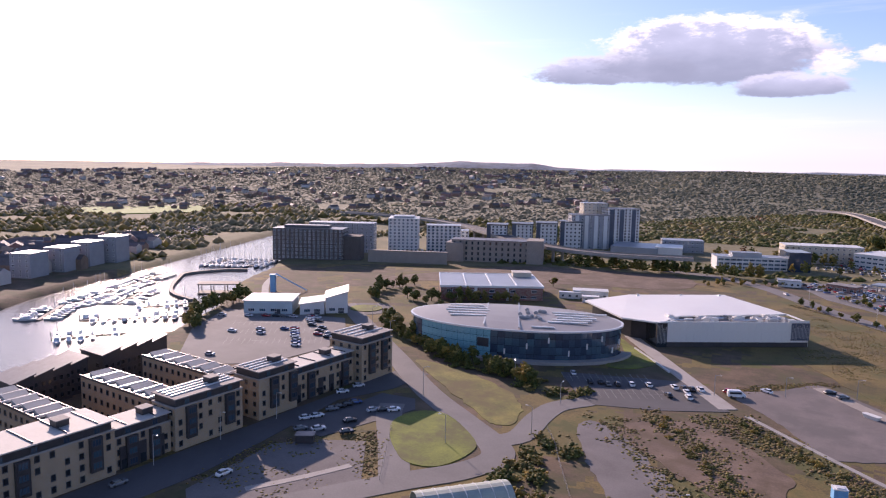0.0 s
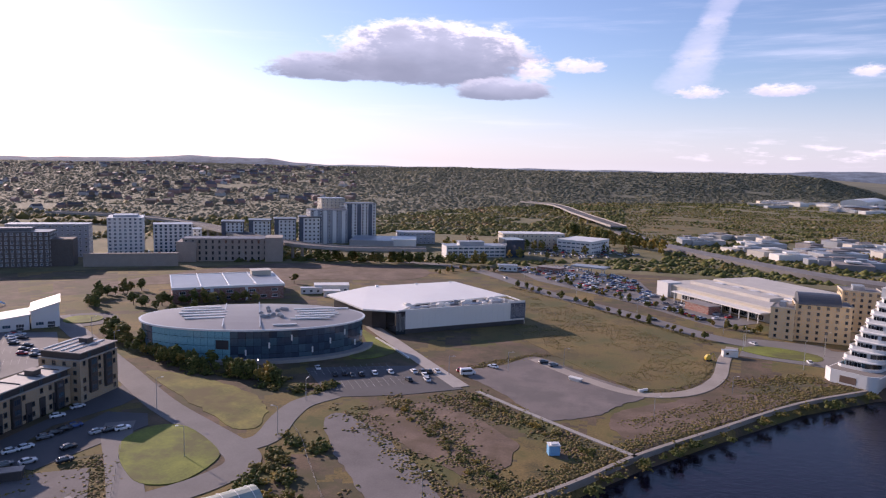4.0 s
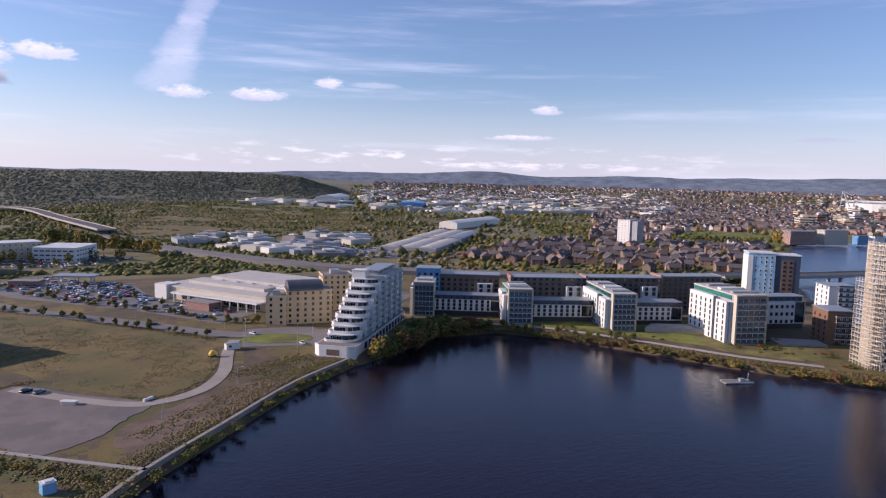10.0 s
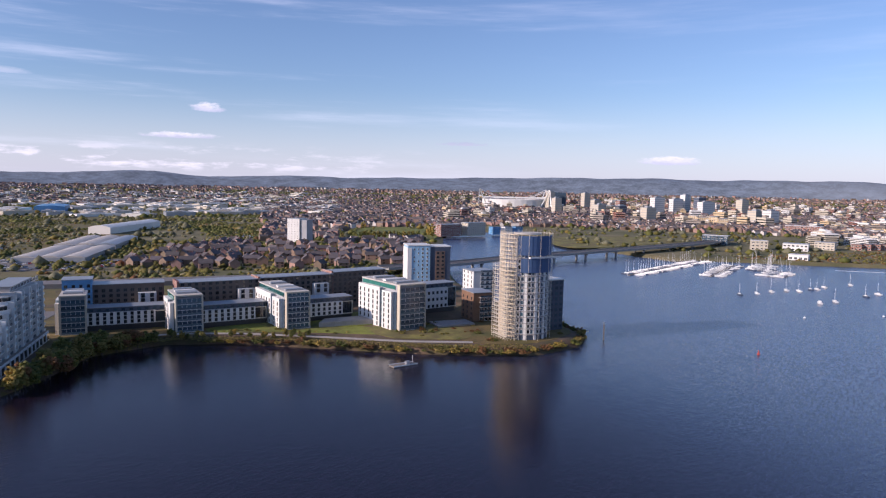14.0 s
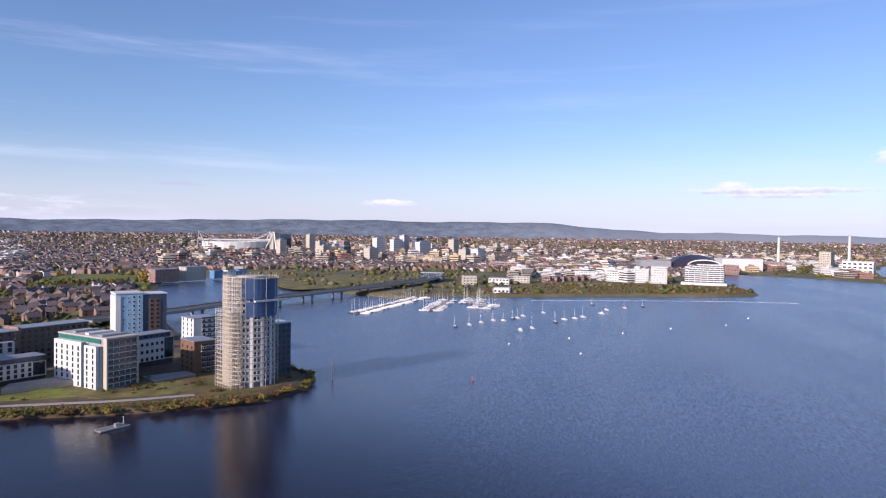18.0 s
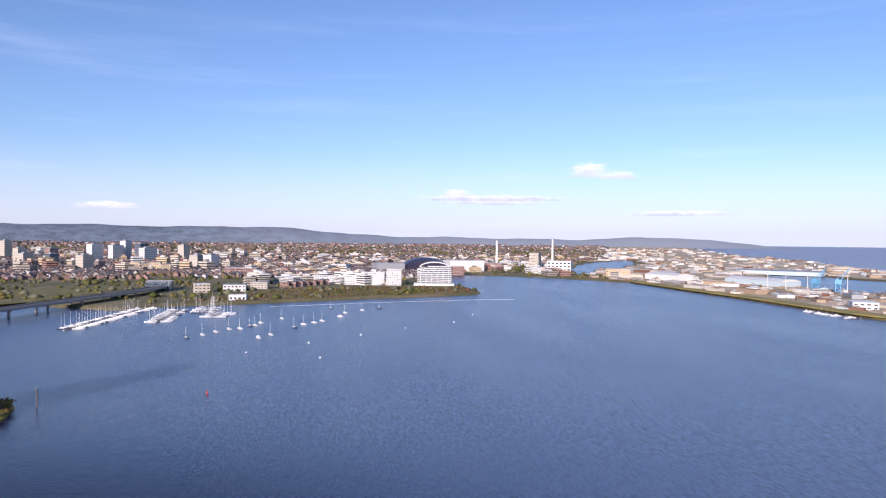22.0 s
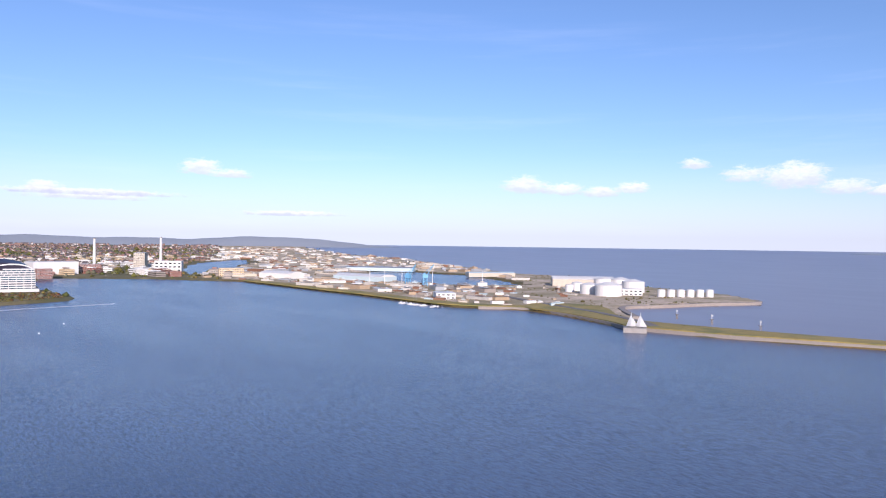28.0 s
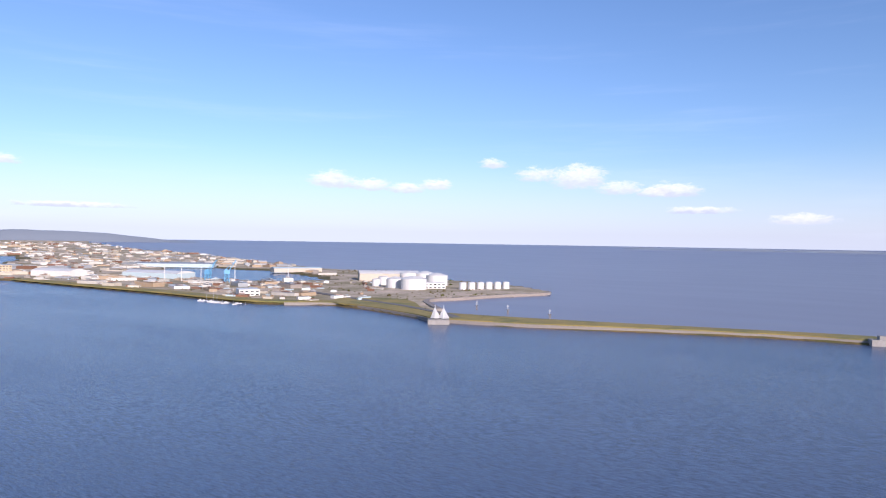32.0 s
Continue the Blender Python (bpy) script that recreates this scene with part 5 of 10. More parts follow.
# ---- white water-sports centre by the river car park ----
def leisure_hall(x, y, turn, w, d, h, slope, wall, label, shape=None):
    b = thing("leisure_hall", x, y, 0, turn, label, "leisure hall", "white water sports halls")
    bm = bmesh.new()
    add_prism(bm, [(0, 0), (w, 0), (w, d), (0, d)], -0.4, h)
    for v in bm.verts:
        if v.co.z > 1 and v.co.x > 1:
            v.co.z += slope
    part("wall", mesh_of(bm, "wall", M[wall]), b)
    bm = bmesh.new()
    add_prism(bm, [(-0.6, -0.6), (w + 0.6, -0.6), (w + 0.6, d + 0.6), (-0.6, d + 0.6)], h + 0.02, h + 0.4)
    for v in bm.verts:
        if v.co.x > 1:
            v.co.z += slope
    part("roof", mesh_of(bm, "roof", M["metal_white" if wall != "render_grey" else "roof_felt"]), b, "pale metal roof")
    windows(b, (1, 0), (w - 1, 0), 0.3, 3.0, 1, max(2, int(w / 5)), 3.2, 1.6, "frame_white", "glass_blue", 2)
    part("door", boxes("door", [(-1.4, 1.4, -0.12, 0.05, 0, 2.4)], M["frame_dark"]), b, at=pose(w * 0.7, 0, 0.1))


leisure_hall(-272, 224, 36, 24, 20, 6.4, 0.0, "cladding_sky", "pale blue clad boat hall with a white roof")
leisure_hall(-249, 240, 42, 12, 16, 5.0, 1.6, "render_white", "white hall with a rising roof")
leisure_hall(-241, 250, 42, 11, 20, 7.5, 3.5, "render_white", "white wedge-roofed hall at the end")

M["glass_pale"] = glass("pale_balcony_glass", (0.12, 0.16, 0.19))
M["glass_green"] = glass("green_attic_glass", (0.03, 0.13, 0.12))
# ---- stepped white tower on the quay ----
def stepped_tower():
    TURN = math.degrees(math.atan2(60, 48))
    b = thing("stepped_tower", 95.8, 265.2, 0, TURN, "white stepped apartment tower with set-back terraces", "apartment tower")
    END, D, ST, STEP, S0 = 86.0, 13.0, 2.85, 4.6, 8.6

    def plan(s, y0=0.0, y1=D, r=5.0, c=1.6, end=END):
        """A storey's outline: a rounded corner to the water, a small cant to the land."""
        arc = [(s + r - r * math.sin(t), y0 + r - r * math.cos(t)) for t in (i * math.pi / 12 for i in range(7))]
        return arc + [(s, y1 - c), (s + c, y1), (end, y1), (end, y0)]

    def band(front, back, z0, z1):
        bm = bmesh.new()
        for p, q, r, t in zip(front, front[1:], back[1:], back):
            add_prism(bm, [p, q, r, t], z0, z1)
        bmesh.ops.remove_doubles(bm, verts=bm.verts[:], dist=0.001)
        return bm

    bm = bmesh.new()
    add_prism(bm, plan(0, -3.2, D + 2, 3.0, 3.0), -3.0, 4.2)
    part("podium", mesh_of(bm, "podium", M["render_white"]), b, "white rounded podium")
    bm = bmesh.new()
    add_prism(bm, plan(0.5, -2.7, D + 1.5, 3.0, 3.0), 4.2, 4.3)
    part("deck", mesh_of(bm, "deck", M["timber"]), b, "brown terrace deck")
    part("parapet", mesh_of(band(plan(0, -3.2, D + 2, 3.0, 3.0)[:-2], plan(0.3, -2.9, D + 1.7, 2.9, 2.9)[:-2], 4.2, 4.9), "parapet", M["render_white"]), b)
    part("podium_door", boxes("podium_door", [(-0.06, 0.1, 3.2, 8.8, 0.7, 3.2)], M["cladding_brown"]), b, "dark brown louvred podium door")
    for k in range(8):
        s, z = S0 + STEP * k, 4.2 + k * ST
        bm = bmesh.new()
        add_prism(bm, plan(s + 2.6, 0.9, D - 0.5, 4.2, 1.4), z, z + ST - 0.3)
        part("storey", mesh_of(bm, "storey", M["glass_blue" if k == 0 else "render_white"]), b, "glazed terrace storey" if k == 0 else "white storey set back behind its terrace")
        for y, w in ((7.2, 2.6), (10.2, 2.2)):
            part("terrace_door", window_mesh(w, 2.2, "frame_white", "glass_dark", 1), b, at=pose(s + 2.6, y, z + 0.05, 0, 0, -90))
        for t in (18, 45, 72):
            part("corner_glass", window_mesh(1.9, 2.2, "frame_dark", "glass_dark", 0), b, "curved corner glazing",
                 at=pose(s + 2.6 + 4.2 - 4.24 * math.sin(radians(t)), 0.9 + 4.2 - 4.24 * math.cos(radians(t)), z + 0.05, 0, 0, -t))
        bm = bmesh.new()
        add_prism(bm, plan(s + 1.9, 0.2, D - 0.1, 4.4, 1.4), z + ST - 0.3, z + ST)
        part("slab", mesh_of(bm, "slab", M["render_white"]), b)
        part("terrace_wall", mesh_of(band([(s + 8.5, -0.5)] + plan(s - 0.5, -0.5, D + 0.4)[:-2] + [(s + 7, D + 0.4)], [(s + 8.5, -0.25)] + plan(s - 0.25, -0.25, D + 0.15, 4.8, 1.5)[:-2] + [(s + 7, D + 0.15)], z - 0.75, z + 1.2), "terrace_wall", M["render_white"]), b, "white curved terrace wall")
        bm = bmesh.new()
        add_prism(bm, plan(s - 0.25, -0.25, D + 0.15, 4.8, 1.5, s + 8.4), z - 0.4, z + 0.02)
        part("terrace_floor", mesh_of(bm, "terrace_floor", M["render_grey"]), b)
        part("terrace_screen", boxes("terrace_screen", [(s + 0.3, s + 2.6, 8.55, 8.7, z + 0.02, z + 1.9)], M["frame_dark"]), b, "dark screen between two terraces")
        part("terrace_bench", boxes("terrace_bench", [(s + 0.7, s + 1.3, 3.6 + k % 3, 5.0 + k % 3, z + 0.02, z + 0.6)], M["timber"]), b)
    # thin white blades up the water front, with glazing and balconies between them
    for i in range(14):
        x = S0 + 8.0 + 5.2 * i
        n = min(8, int((x - S0 - 5.0) / STEP) + 1)
        zt = 4.2 + n * ST + (0.7 if i % 2 else 0.1)
        part("blade", boxes("blade", [(x, x + 0.55, -1.7 if i % 2 else -1.2, 0.95, 0.6, zt)], M["render_white"]), b, "thin white upright blade wall")
        for k in range(n):
            z = 4.2 + k * ST
            part("window", window_mesh(3.9, 2.2, "frame_white", "glass_blue" if (i + k) % 3 else "glass_dark", 2), b, at=pose(x + 2.9, 0.9, z + 0.1))
            if i % 2 == 0:
                part("balcony", boxes("balcony", [(x + 0.55, x + 5.2, -0.9, 0.9, z - 0.22, z), (x + 0.55, x + 5.2, -0.92, -0.84, z, z + 1.05, 1)], M["render_white"], M["glass_pale"]), b, "glass-fronted balcony")
            else:
                part("balcony", boxes("balcony", [(x + 0.55, x + 3.2, -1.5, 0.9, z - 0.22, z), (x + 0.55, x + 3.2, -1.52, -1.44, z, z + 1.05, 1)], M["render_white"], M["cladding_sky"]), b, "projecting balcony with a pale front")
    part("end_wall", boxes("end_wall", [(END - 0.2, END + 0.3, 0, D, -0.5, 27.0)], M["brick_red"]), b, "brown brick end wall")
    for i in range(13):
        part("pier", boxes("pier", [(13 + i * 5.6, 13.9 + i * 5.6, -3.5, -2.5, -3.5, 4.2)], M["render_white"]), b)
        part("arcade_glass", boxes("arcade_glass", [(13.9 + i * 5.6, 18.6 + i * 5.6, -3.24, -3.1, 0.4, 3.4)], M["glass_dark"]), b)
    x = S0 + STEP * 7 + 3.2
    part("lift_house", boxes("lift_house", [(x, x + 6, 6.0, D - 0.4, 27.0, 30.6), (x - 0.2, x + 6.2, 5.8, D - 0.2, 30.6, 30.85)], M["render_white"]), b, "plain white roof-top lift house")
    part("roof", boxes("roof", [(x + 1, END, 0.6, D - 0.2, 27.15, 27.5)], M["roof_pale"]), b)
    part("penthouse", boxes("penthouse", [(x + 9, END - 4, 2.6, D - 2, 27.5, 29.6), (x + 8.6, END - 3.6, 2.0, D - 1.4, 29.6, 29.85, 1)], M["render_grey"], M["metal_grey"]), b, "set-back grey penthouse")
    for i in range(9):
        part("penthouse_window", window_mesh(3.2, 1.6, "frame_white", "glass_dark", 1), b, at=pose(x + 12 + i * 4.4, 2.6, 27.7))
    bm = bmesh.new()
    add_prism(bm, [(x + 7, 0.75), (END, 0.75), (END, 0.83), (x + 7, 0.83)], 28.35, 28.45)
    part("roof_rail", mesh_of(bm, "roof_rail", M["steel"]), b)
    post = boxes("rail_post", [(-0.04, 0.04, 0.75, 0.83, 27.5, 28.35)], M["steel"])
    for i in range(12):
        part("rail_post", post, b, at=pose(x + 7.1 + i * 3.6, 0, 0))


stepped_tower()


# ---- yellow brick flats ----
def yellow_flats(x, y, turn, w, d, h, storeys, label, drum=False):
    b = thing("yellow_flats", x, y, 0, turn, label, "apartment block", "yellow brick flats")
    part("wall", boxes("wall", [(0, w, 0, d, -0.5, h)], M["brick_yellow"]), b)
    part("parapet", boxes("parapet", [(-0.2, w + 0.2, -0.2, 0.2, h, h + 0.5), (-0.2, w + 0.2, d - 0.2, d + 0.2, h, h + 0.5), (-0.2, 0.2, 0.2, d - 0.2, h, h + 0.5), (w - 0.2, w + 0.2, 0.2, d - 0.2, h, h + 0.5)], M["render_cream"]), b)
    part("roof", boxes("roof", [(0.2, w - 0.2, 0.2, d - 0.2, h, h + 0.15)], M["roof_felt"]), b)
    part("roof_house", boxes("roof_house", [(w * 0.3, w * 0.6, d * 0.3, d * 0.7, h + 0.15, h + 2.4)], M["metal_grey"]), b)
    st = h / storeys
    windows(b, (0, 0), (w, 0), 0, st, storeys, max(2, int(w / 3.4)), 1.2, 1.4, "frame_dark", "glass_dark", 0)
    windows(b, (0, d), (0, 0), 0, st, storeys, max(2, int(d / 3.4)), 1.2, 1.4, "frame_dark", "glass_dark", 0)
    windows(b, (w, 0), (w, d), 0, st, storeys, max(2, int(d / 3.4)), 1.2, 1.4, "frame_dark", "glass_dark", 0)
    if drum:
        bm = bmesh.new()
        n = 14
        for k in range(n):
            a, c = math.pi * k / n, math.pi * (k + 1) / n
            r = d * 0.62
            v = [bm.verts.new((xx, d / 2 - r * math.cos(t), h + 0.1 + 4.6 * math.sin(t))) for t in (a, c) for xx in (1.0, w * 0.8)]
            bm.faces.new((v[0], v[1], v[3], v[2]))
        for xx in (1.0, w * 0.8):
            bm.faces.new([bm.verts.new((xx, d / 2 - d * 0.62 * math.cos(math.pi * k / n), h + 0.1 + 4.6 * math.sin(math.pi * k / n))) for k in range(n + 1)])
        part("barrel_roof", mesh_of(bm, "barrel_roof", M["metal_dark"]), b, "dark barrel-vaulted roof")


yellow_flats(80, 339, -20, 10, 12, 14.6, 5, "yellow brick flats with small square windows")
yellow_flats(90, 338, -8, 23, 13, 17.0, 6, "yellow brick flats under a dark barrel roof", True)
yellow_flats(118, 366, -8, 17, 14, 20.0, 7, "tall yellow brick flats with a flat roof")


# ---- waterside apartments: glass-fronted towers with white wings ----
def waterside(x, y, turn, wt, depth, ht, wing_y, wing_l, wing_h, back, label, blue_back=False):
    """Local x runs along the water, y away from it. back: (x0, x1, y, height) of the rear range."""
    b = thing("waterside_apartments", x, y, 0, turn, label, "apartment block", "waterside apartments")
    ST = 2.75
    n = int(ht / ST)
    part("wall", boxes("wall", [(0.3, wt, 0.8, depth, -0.5, ht - 0.5)], M["render_grey"]), b)
    part("frame", boxes("frame", [(0, 0.8, -0.6, 2, -0.4, ht), (wt - 0.6, wt + 0.2, -0.6, 2, -0.4, ht), (0.8, wt - 0.6, -0.6, 2, ht - 0.7, ht)], M["render_cream"]), b, "pale portal frame")
    part("roof", boxes("roof", [(0, wt + 0.2, 2, depth + 0.3, ht - 0.5, ht)], M["roof_pale"]), b)
    for i in range(3):
        part("roof_plant", boxes("roof_plant", [(1.5 + i * 0.4, wt - 1.5, 5 + i * depth / 3.4, 8 + i * depth / 3.4, ht, ht + 0.9)], M["metal_white" if i % 2 else "metal_grey"]), b)
    for k in range(n):
        z = 0.4 + k * ST
        part("glazing", boxes("glazing", [(0.8, wt - 0.6, 0.2, 0.85, z, z + ST - 0.3)], M["glass_blue"]), b, "storey-high blue glazing")
        part("balcony", boxes("balcony", [(0.8, wt - 0.6, -0.7, 0.3, z - 0.28, z - 0.02), (0.8, wt - 0.6, -0.72, -0.62, z - 0.02, z + 1.0, 1)], M["render_white"], M["glass_pale"]), b, "glass balcony")
        part("mullion", boxes("mullion", [(0.8 + (wt - 1.4) * f, 0.95 + (wt - 1.4) * f, 0.05, 0.25, z, z + ST - 0.3) for f in (0.2, 0.4, 0.6, 0.8)], M["frame_white"]), b)
    # long white side facing the light
    hs = ht - 4.0
    part("side_wall", boxes("side_wall", [(-2.0, 0.3, depth * 0.12, depth * 0.36, -0.4, hs), (-2.0, 0.3, depth * 0.42, depth, -0.4, hs + 1)], M["render_white"]), b, "white rendered side wall")
    part("side_glass", boxes("side_glass", [(-1.2, 0.32, depth * 0.36, depth * 0.42, -0.3, hs + 0.5)], M["glass_blue"]), b)
    part("side_glass", boxes("side_glass", [(-0.4, 0.32, 2.0, depth * 0.12, -0.3, hs)], M["glass_blue"]), b)
    part("attic_glass", boxes("attic_glass", [(-0.1, 0.3, 4, depth - 1, hs + 1.2, ht - 0.8)], M["glass_green"]), b, "green glass attic")
    windows(b, (-2.0, depth), (-2.0, depth * 0.42), 0.2, ST, max(2, int(hs / ST)), max(2, int(depth * 0.58 / 4.2)), 1.1, 1.9, "frame_dark", "glass_dark", 0, sill=0.4)
    if depth > 24:
        windows(b, (-2.0, depth * 0.36), (-2.0, depth * 0.12), 0.2, ST, max(2, int(hs / ST)), 2, 1.0, 1.9, "frame_dark", "glass_dark", 0, sill=0.4)
    # lower wing
    x0, x1, y0 = wt, wt + wing_l, wing_y
    part("wing_base", boxes("wing_base", [(x0, x1, y0 + 1, y0 + 12, -0.5, 2.8)], M["cladding_dark"]), b)
    part("wing", boxes("wing", [(x0, x1 - 6, y0, y0 + 12, 2.8, wing_h - 2.6)], M["render_white"]), b, "white punched-window wing")
    part("wing_end", boxes("wing_end", [(x1 - 6, x1, y0 + 0.3, y0 + 12, 2.8, wing_h - 2.6), (x1 - 0.5, x1, y0 - 0.2, y0 + 0.3, 2.8, wing_h - 2.6, 1), (x1 - 6, x1 - 0.5, y0 - 0.2, y0 + 0.3, 2.8, 3.3, 1), (x1 - 6, x1 - 0.5, y0 - 0.2, y0 + 0.3, wing_h - 3.0, wing_h - 2.6, 1)], M["glass_dark"], M["render_cream"]), b, "glazed wing end")
    part("wing_attic", boxes("wing_attic", [(x0, x1 - 1, y0 + 1.5, y0 + 11, wing_h - 2.6, wing_h - 0.3), (x0, x1 + 0.2, y0 + 0.6, y0 + 11.6, wing_h - 0.3, wing_h, 1)], M["cladding_navy"], M["metal_grey"]), b, "dark set-back attic with grey roof")
    m = max(4, int((wing_l - 6) / 2.9))
    rows = 3 if wing_h > 11 else 2
    windows(b, (x0, y0), (x1 - 6, y0), 2.9, (wing_h - 5.5) / rows, rows, m, 1.45, 1.7, "frame_dark", "glass_dark", 1, sill=0.35)
    windows(b, (x0, y0 + 1.5), (x1 - 1, y0 + 1.5), wing_h - 2.5, 2, 1, m, 1.8, 1.5, "frame_dark", "glass_blue", 1, sill=0.2)
    # rear range
    bx0, bx1, by, bh = back
    part("rear_wall", boxes("rear_wall", [(bx0, bx1, by, by + 12, -0.5, bh - 0.4)], M["cladding_umber"]), b, "dark umber rear range")
    part("rear_roof", boxes("rear_roof", [(bx0 - 0.4, bx1 + 0.4, by - 0.8, by + 12.4, bh - 0.4, bh)], M["metal_grey"]), b)
    if blue_back:
        part("rear_end", boxes("rear_end", [(bx0 - 14, bx0, by - 1, by + 12, -0.5, bh + 2.6), (bx0 - 14.3, bx0 + 0.3, by - 1.3, by + 12.3, bh + 2.6, bh + 3.0, 1)], M["cladding_blue"], M["metal_grey"]), b, "blue clad end block")
        windows(b, (bx0 - 14, by - 1), (bx0, by - 1), 0.4, 2.8, 7, 4, 1.5, 1.6, "frame_dark", "glass_dark", 1)
    else:
        part("rear_end", boxes("rear_end", [(bx0 - 1.2, bx0, by - 1, by + 12.4, -0.4, bh + 0.6)], M["brick_red"]), b, "brick end wall")
    windows(b, (bx0, by), (bx1, by), 0.4, 2.75, int(bh / 2.8), int((bx1 - bx0) / 3.4), 1.8, 1.7, "frame_dark", "glass_dark", 1)
    part("stair_tower", boxes("stair_tower", [(bx1 - 13, bx1 - 4, by - 4, by, -0.4, bh - 5)], M["render_white"]), b, "white stair tower")
    windows(b, (bx1 - 13, by - 4), (bx1 - 4, by - 4), bh - 11, 2.7, 2, 2, 2.0, 2.2, "frame_dark", "glass_dark", 0)
    return b


waterside(159, 335, -30, 11.5, 17, 19.0, 5.0, 37, 11.6, (13, 48, 33, 19.5), "waterside flats with a glass tower and white wing", True)
waterside(197, 299, -24, 13.0, 22, 18.6, 6.0, 34, 11.8, (8, 52, 36, 20.0), "waterside flats with grey roof and white wing")
waterside(237, 264, -22, 12.5, 44, 19.4, 14.0, 31, 12.6, (3, 48, 52, 20.4), "waterside flats with a long white side wall")
waterside(271.6, 218.4, -18, 16.2, 38, 24.0, 33.0, 46, 17.4, (6, 44, 84, 21.0), "tallest waterside flats with green attic glazing")


# ---- blue and brown tower block ----
M["panel_blue"] = material("sky_blue_panels", (0.3, 0.5, 0.66), 0.4, 0.12, 0.3, 3.0)


def blue_tower():
    b = thing("blue_tower", 378.5, 297, 0, -40, "pale blue and dark tower block", "tower block")
    part("wall", boxes("wall", [(0, 16, 0, 15, -0.5, 32.5)], M["panel_blue"]), b, "sky blue panelled half")
    part("dark_wall", boxes("dark_wall", [(16, 31, 0.6, 16, -0.5, 31.6)], M["cladding_navy"]), b, "dark half")
    part("brown_panel", boxes("brown_panel", [(20, 27, 0.3, 0.7, 6, 28.5)], M["cladding_brown"]), b, "brown inset panel")
    part("end_strip", boxes("end_strip", [(-0.4, 2.6, -0.4, 15, -0.4, 31)], M["render_white"]), b)
    part("roof", boxes("roof", [(-0.4, 16.3, -0.4, 15.4, 32.5, 33.2), (16.3, 31.4, 0.2, 16.4, 31.6, 32.2)], M["metal_white"]), b)
    windows(b, (9, 0), (15.5, 0), 0.4, 2.8, 11, 2, 1.3, 1.6, "frame_white", "glass_dark", 0)
    windows(b, (3, 0), (9, 0), 0.4, 2.8, 11, 2, 0.9, 1.4, "frame_white", "glass_dark", 0, skip=lambda i, k: (i + k) % 3 == 0)
    windows(b, (20, 0.3), (27, 0.3), 6, 2.8, 8, 2, 1.8, 1.5, "frame_dark", "glass_dark", 1)
    windows(b, (0, 15), (0, 0), 0.4, 2.8, 10, 4, 1.3, 1.5, "frame_dark", "glass_dark", 0)


blue_tower()


# ---- smaller blocks by the point ----
def point_block(x, y, turn, w, d, h, side, label):
    b = thing("point_block", x, y, 0, turn, label, "apartment block", "small blocks by the point")
    part("wall", boxes("wall", [(0, w, 0, d, -0.5, h)], M[side]), b)
    part("roof", boxes("roof", [(-0.3, w + 0.3, -0.5, d + 0.3, h, h + 0.4)], M["metal_grey"]), b)
    st = 2.75
    for k in range(int(h / st)):
        part("balcony", boxes("balcony", [(w * 0.3, w + 0.3, -1.2, 0.05, k * st + 2.6, k * st + 2.8), (w * 0.3, w + 0.3, -1.22, -1.12, k * st + 2.8, k * st + 3.7, 1)], M["render_white"], M["glass_blue"]), b)
    windows(b, (w * 0.3, 0), (w, 0), 0.1, st, int(h / st), 3, 1.9, 2.0, "frame_white", "glass_dark", 1, sill=0.2)
    windows(b, (0, d), (0, 0), 0.1, st, int(h / st), 3, 1.1, 1.6, "frame_dark", "glass_dark", 0)


point_block(318, 203, -32, 12, 16, 16.0, "cladding_orange", "timber clad block with white balconies")
point_block(358, 229, -32, 15, 16, 22.0, "render_white", "white block with projecting balconies")


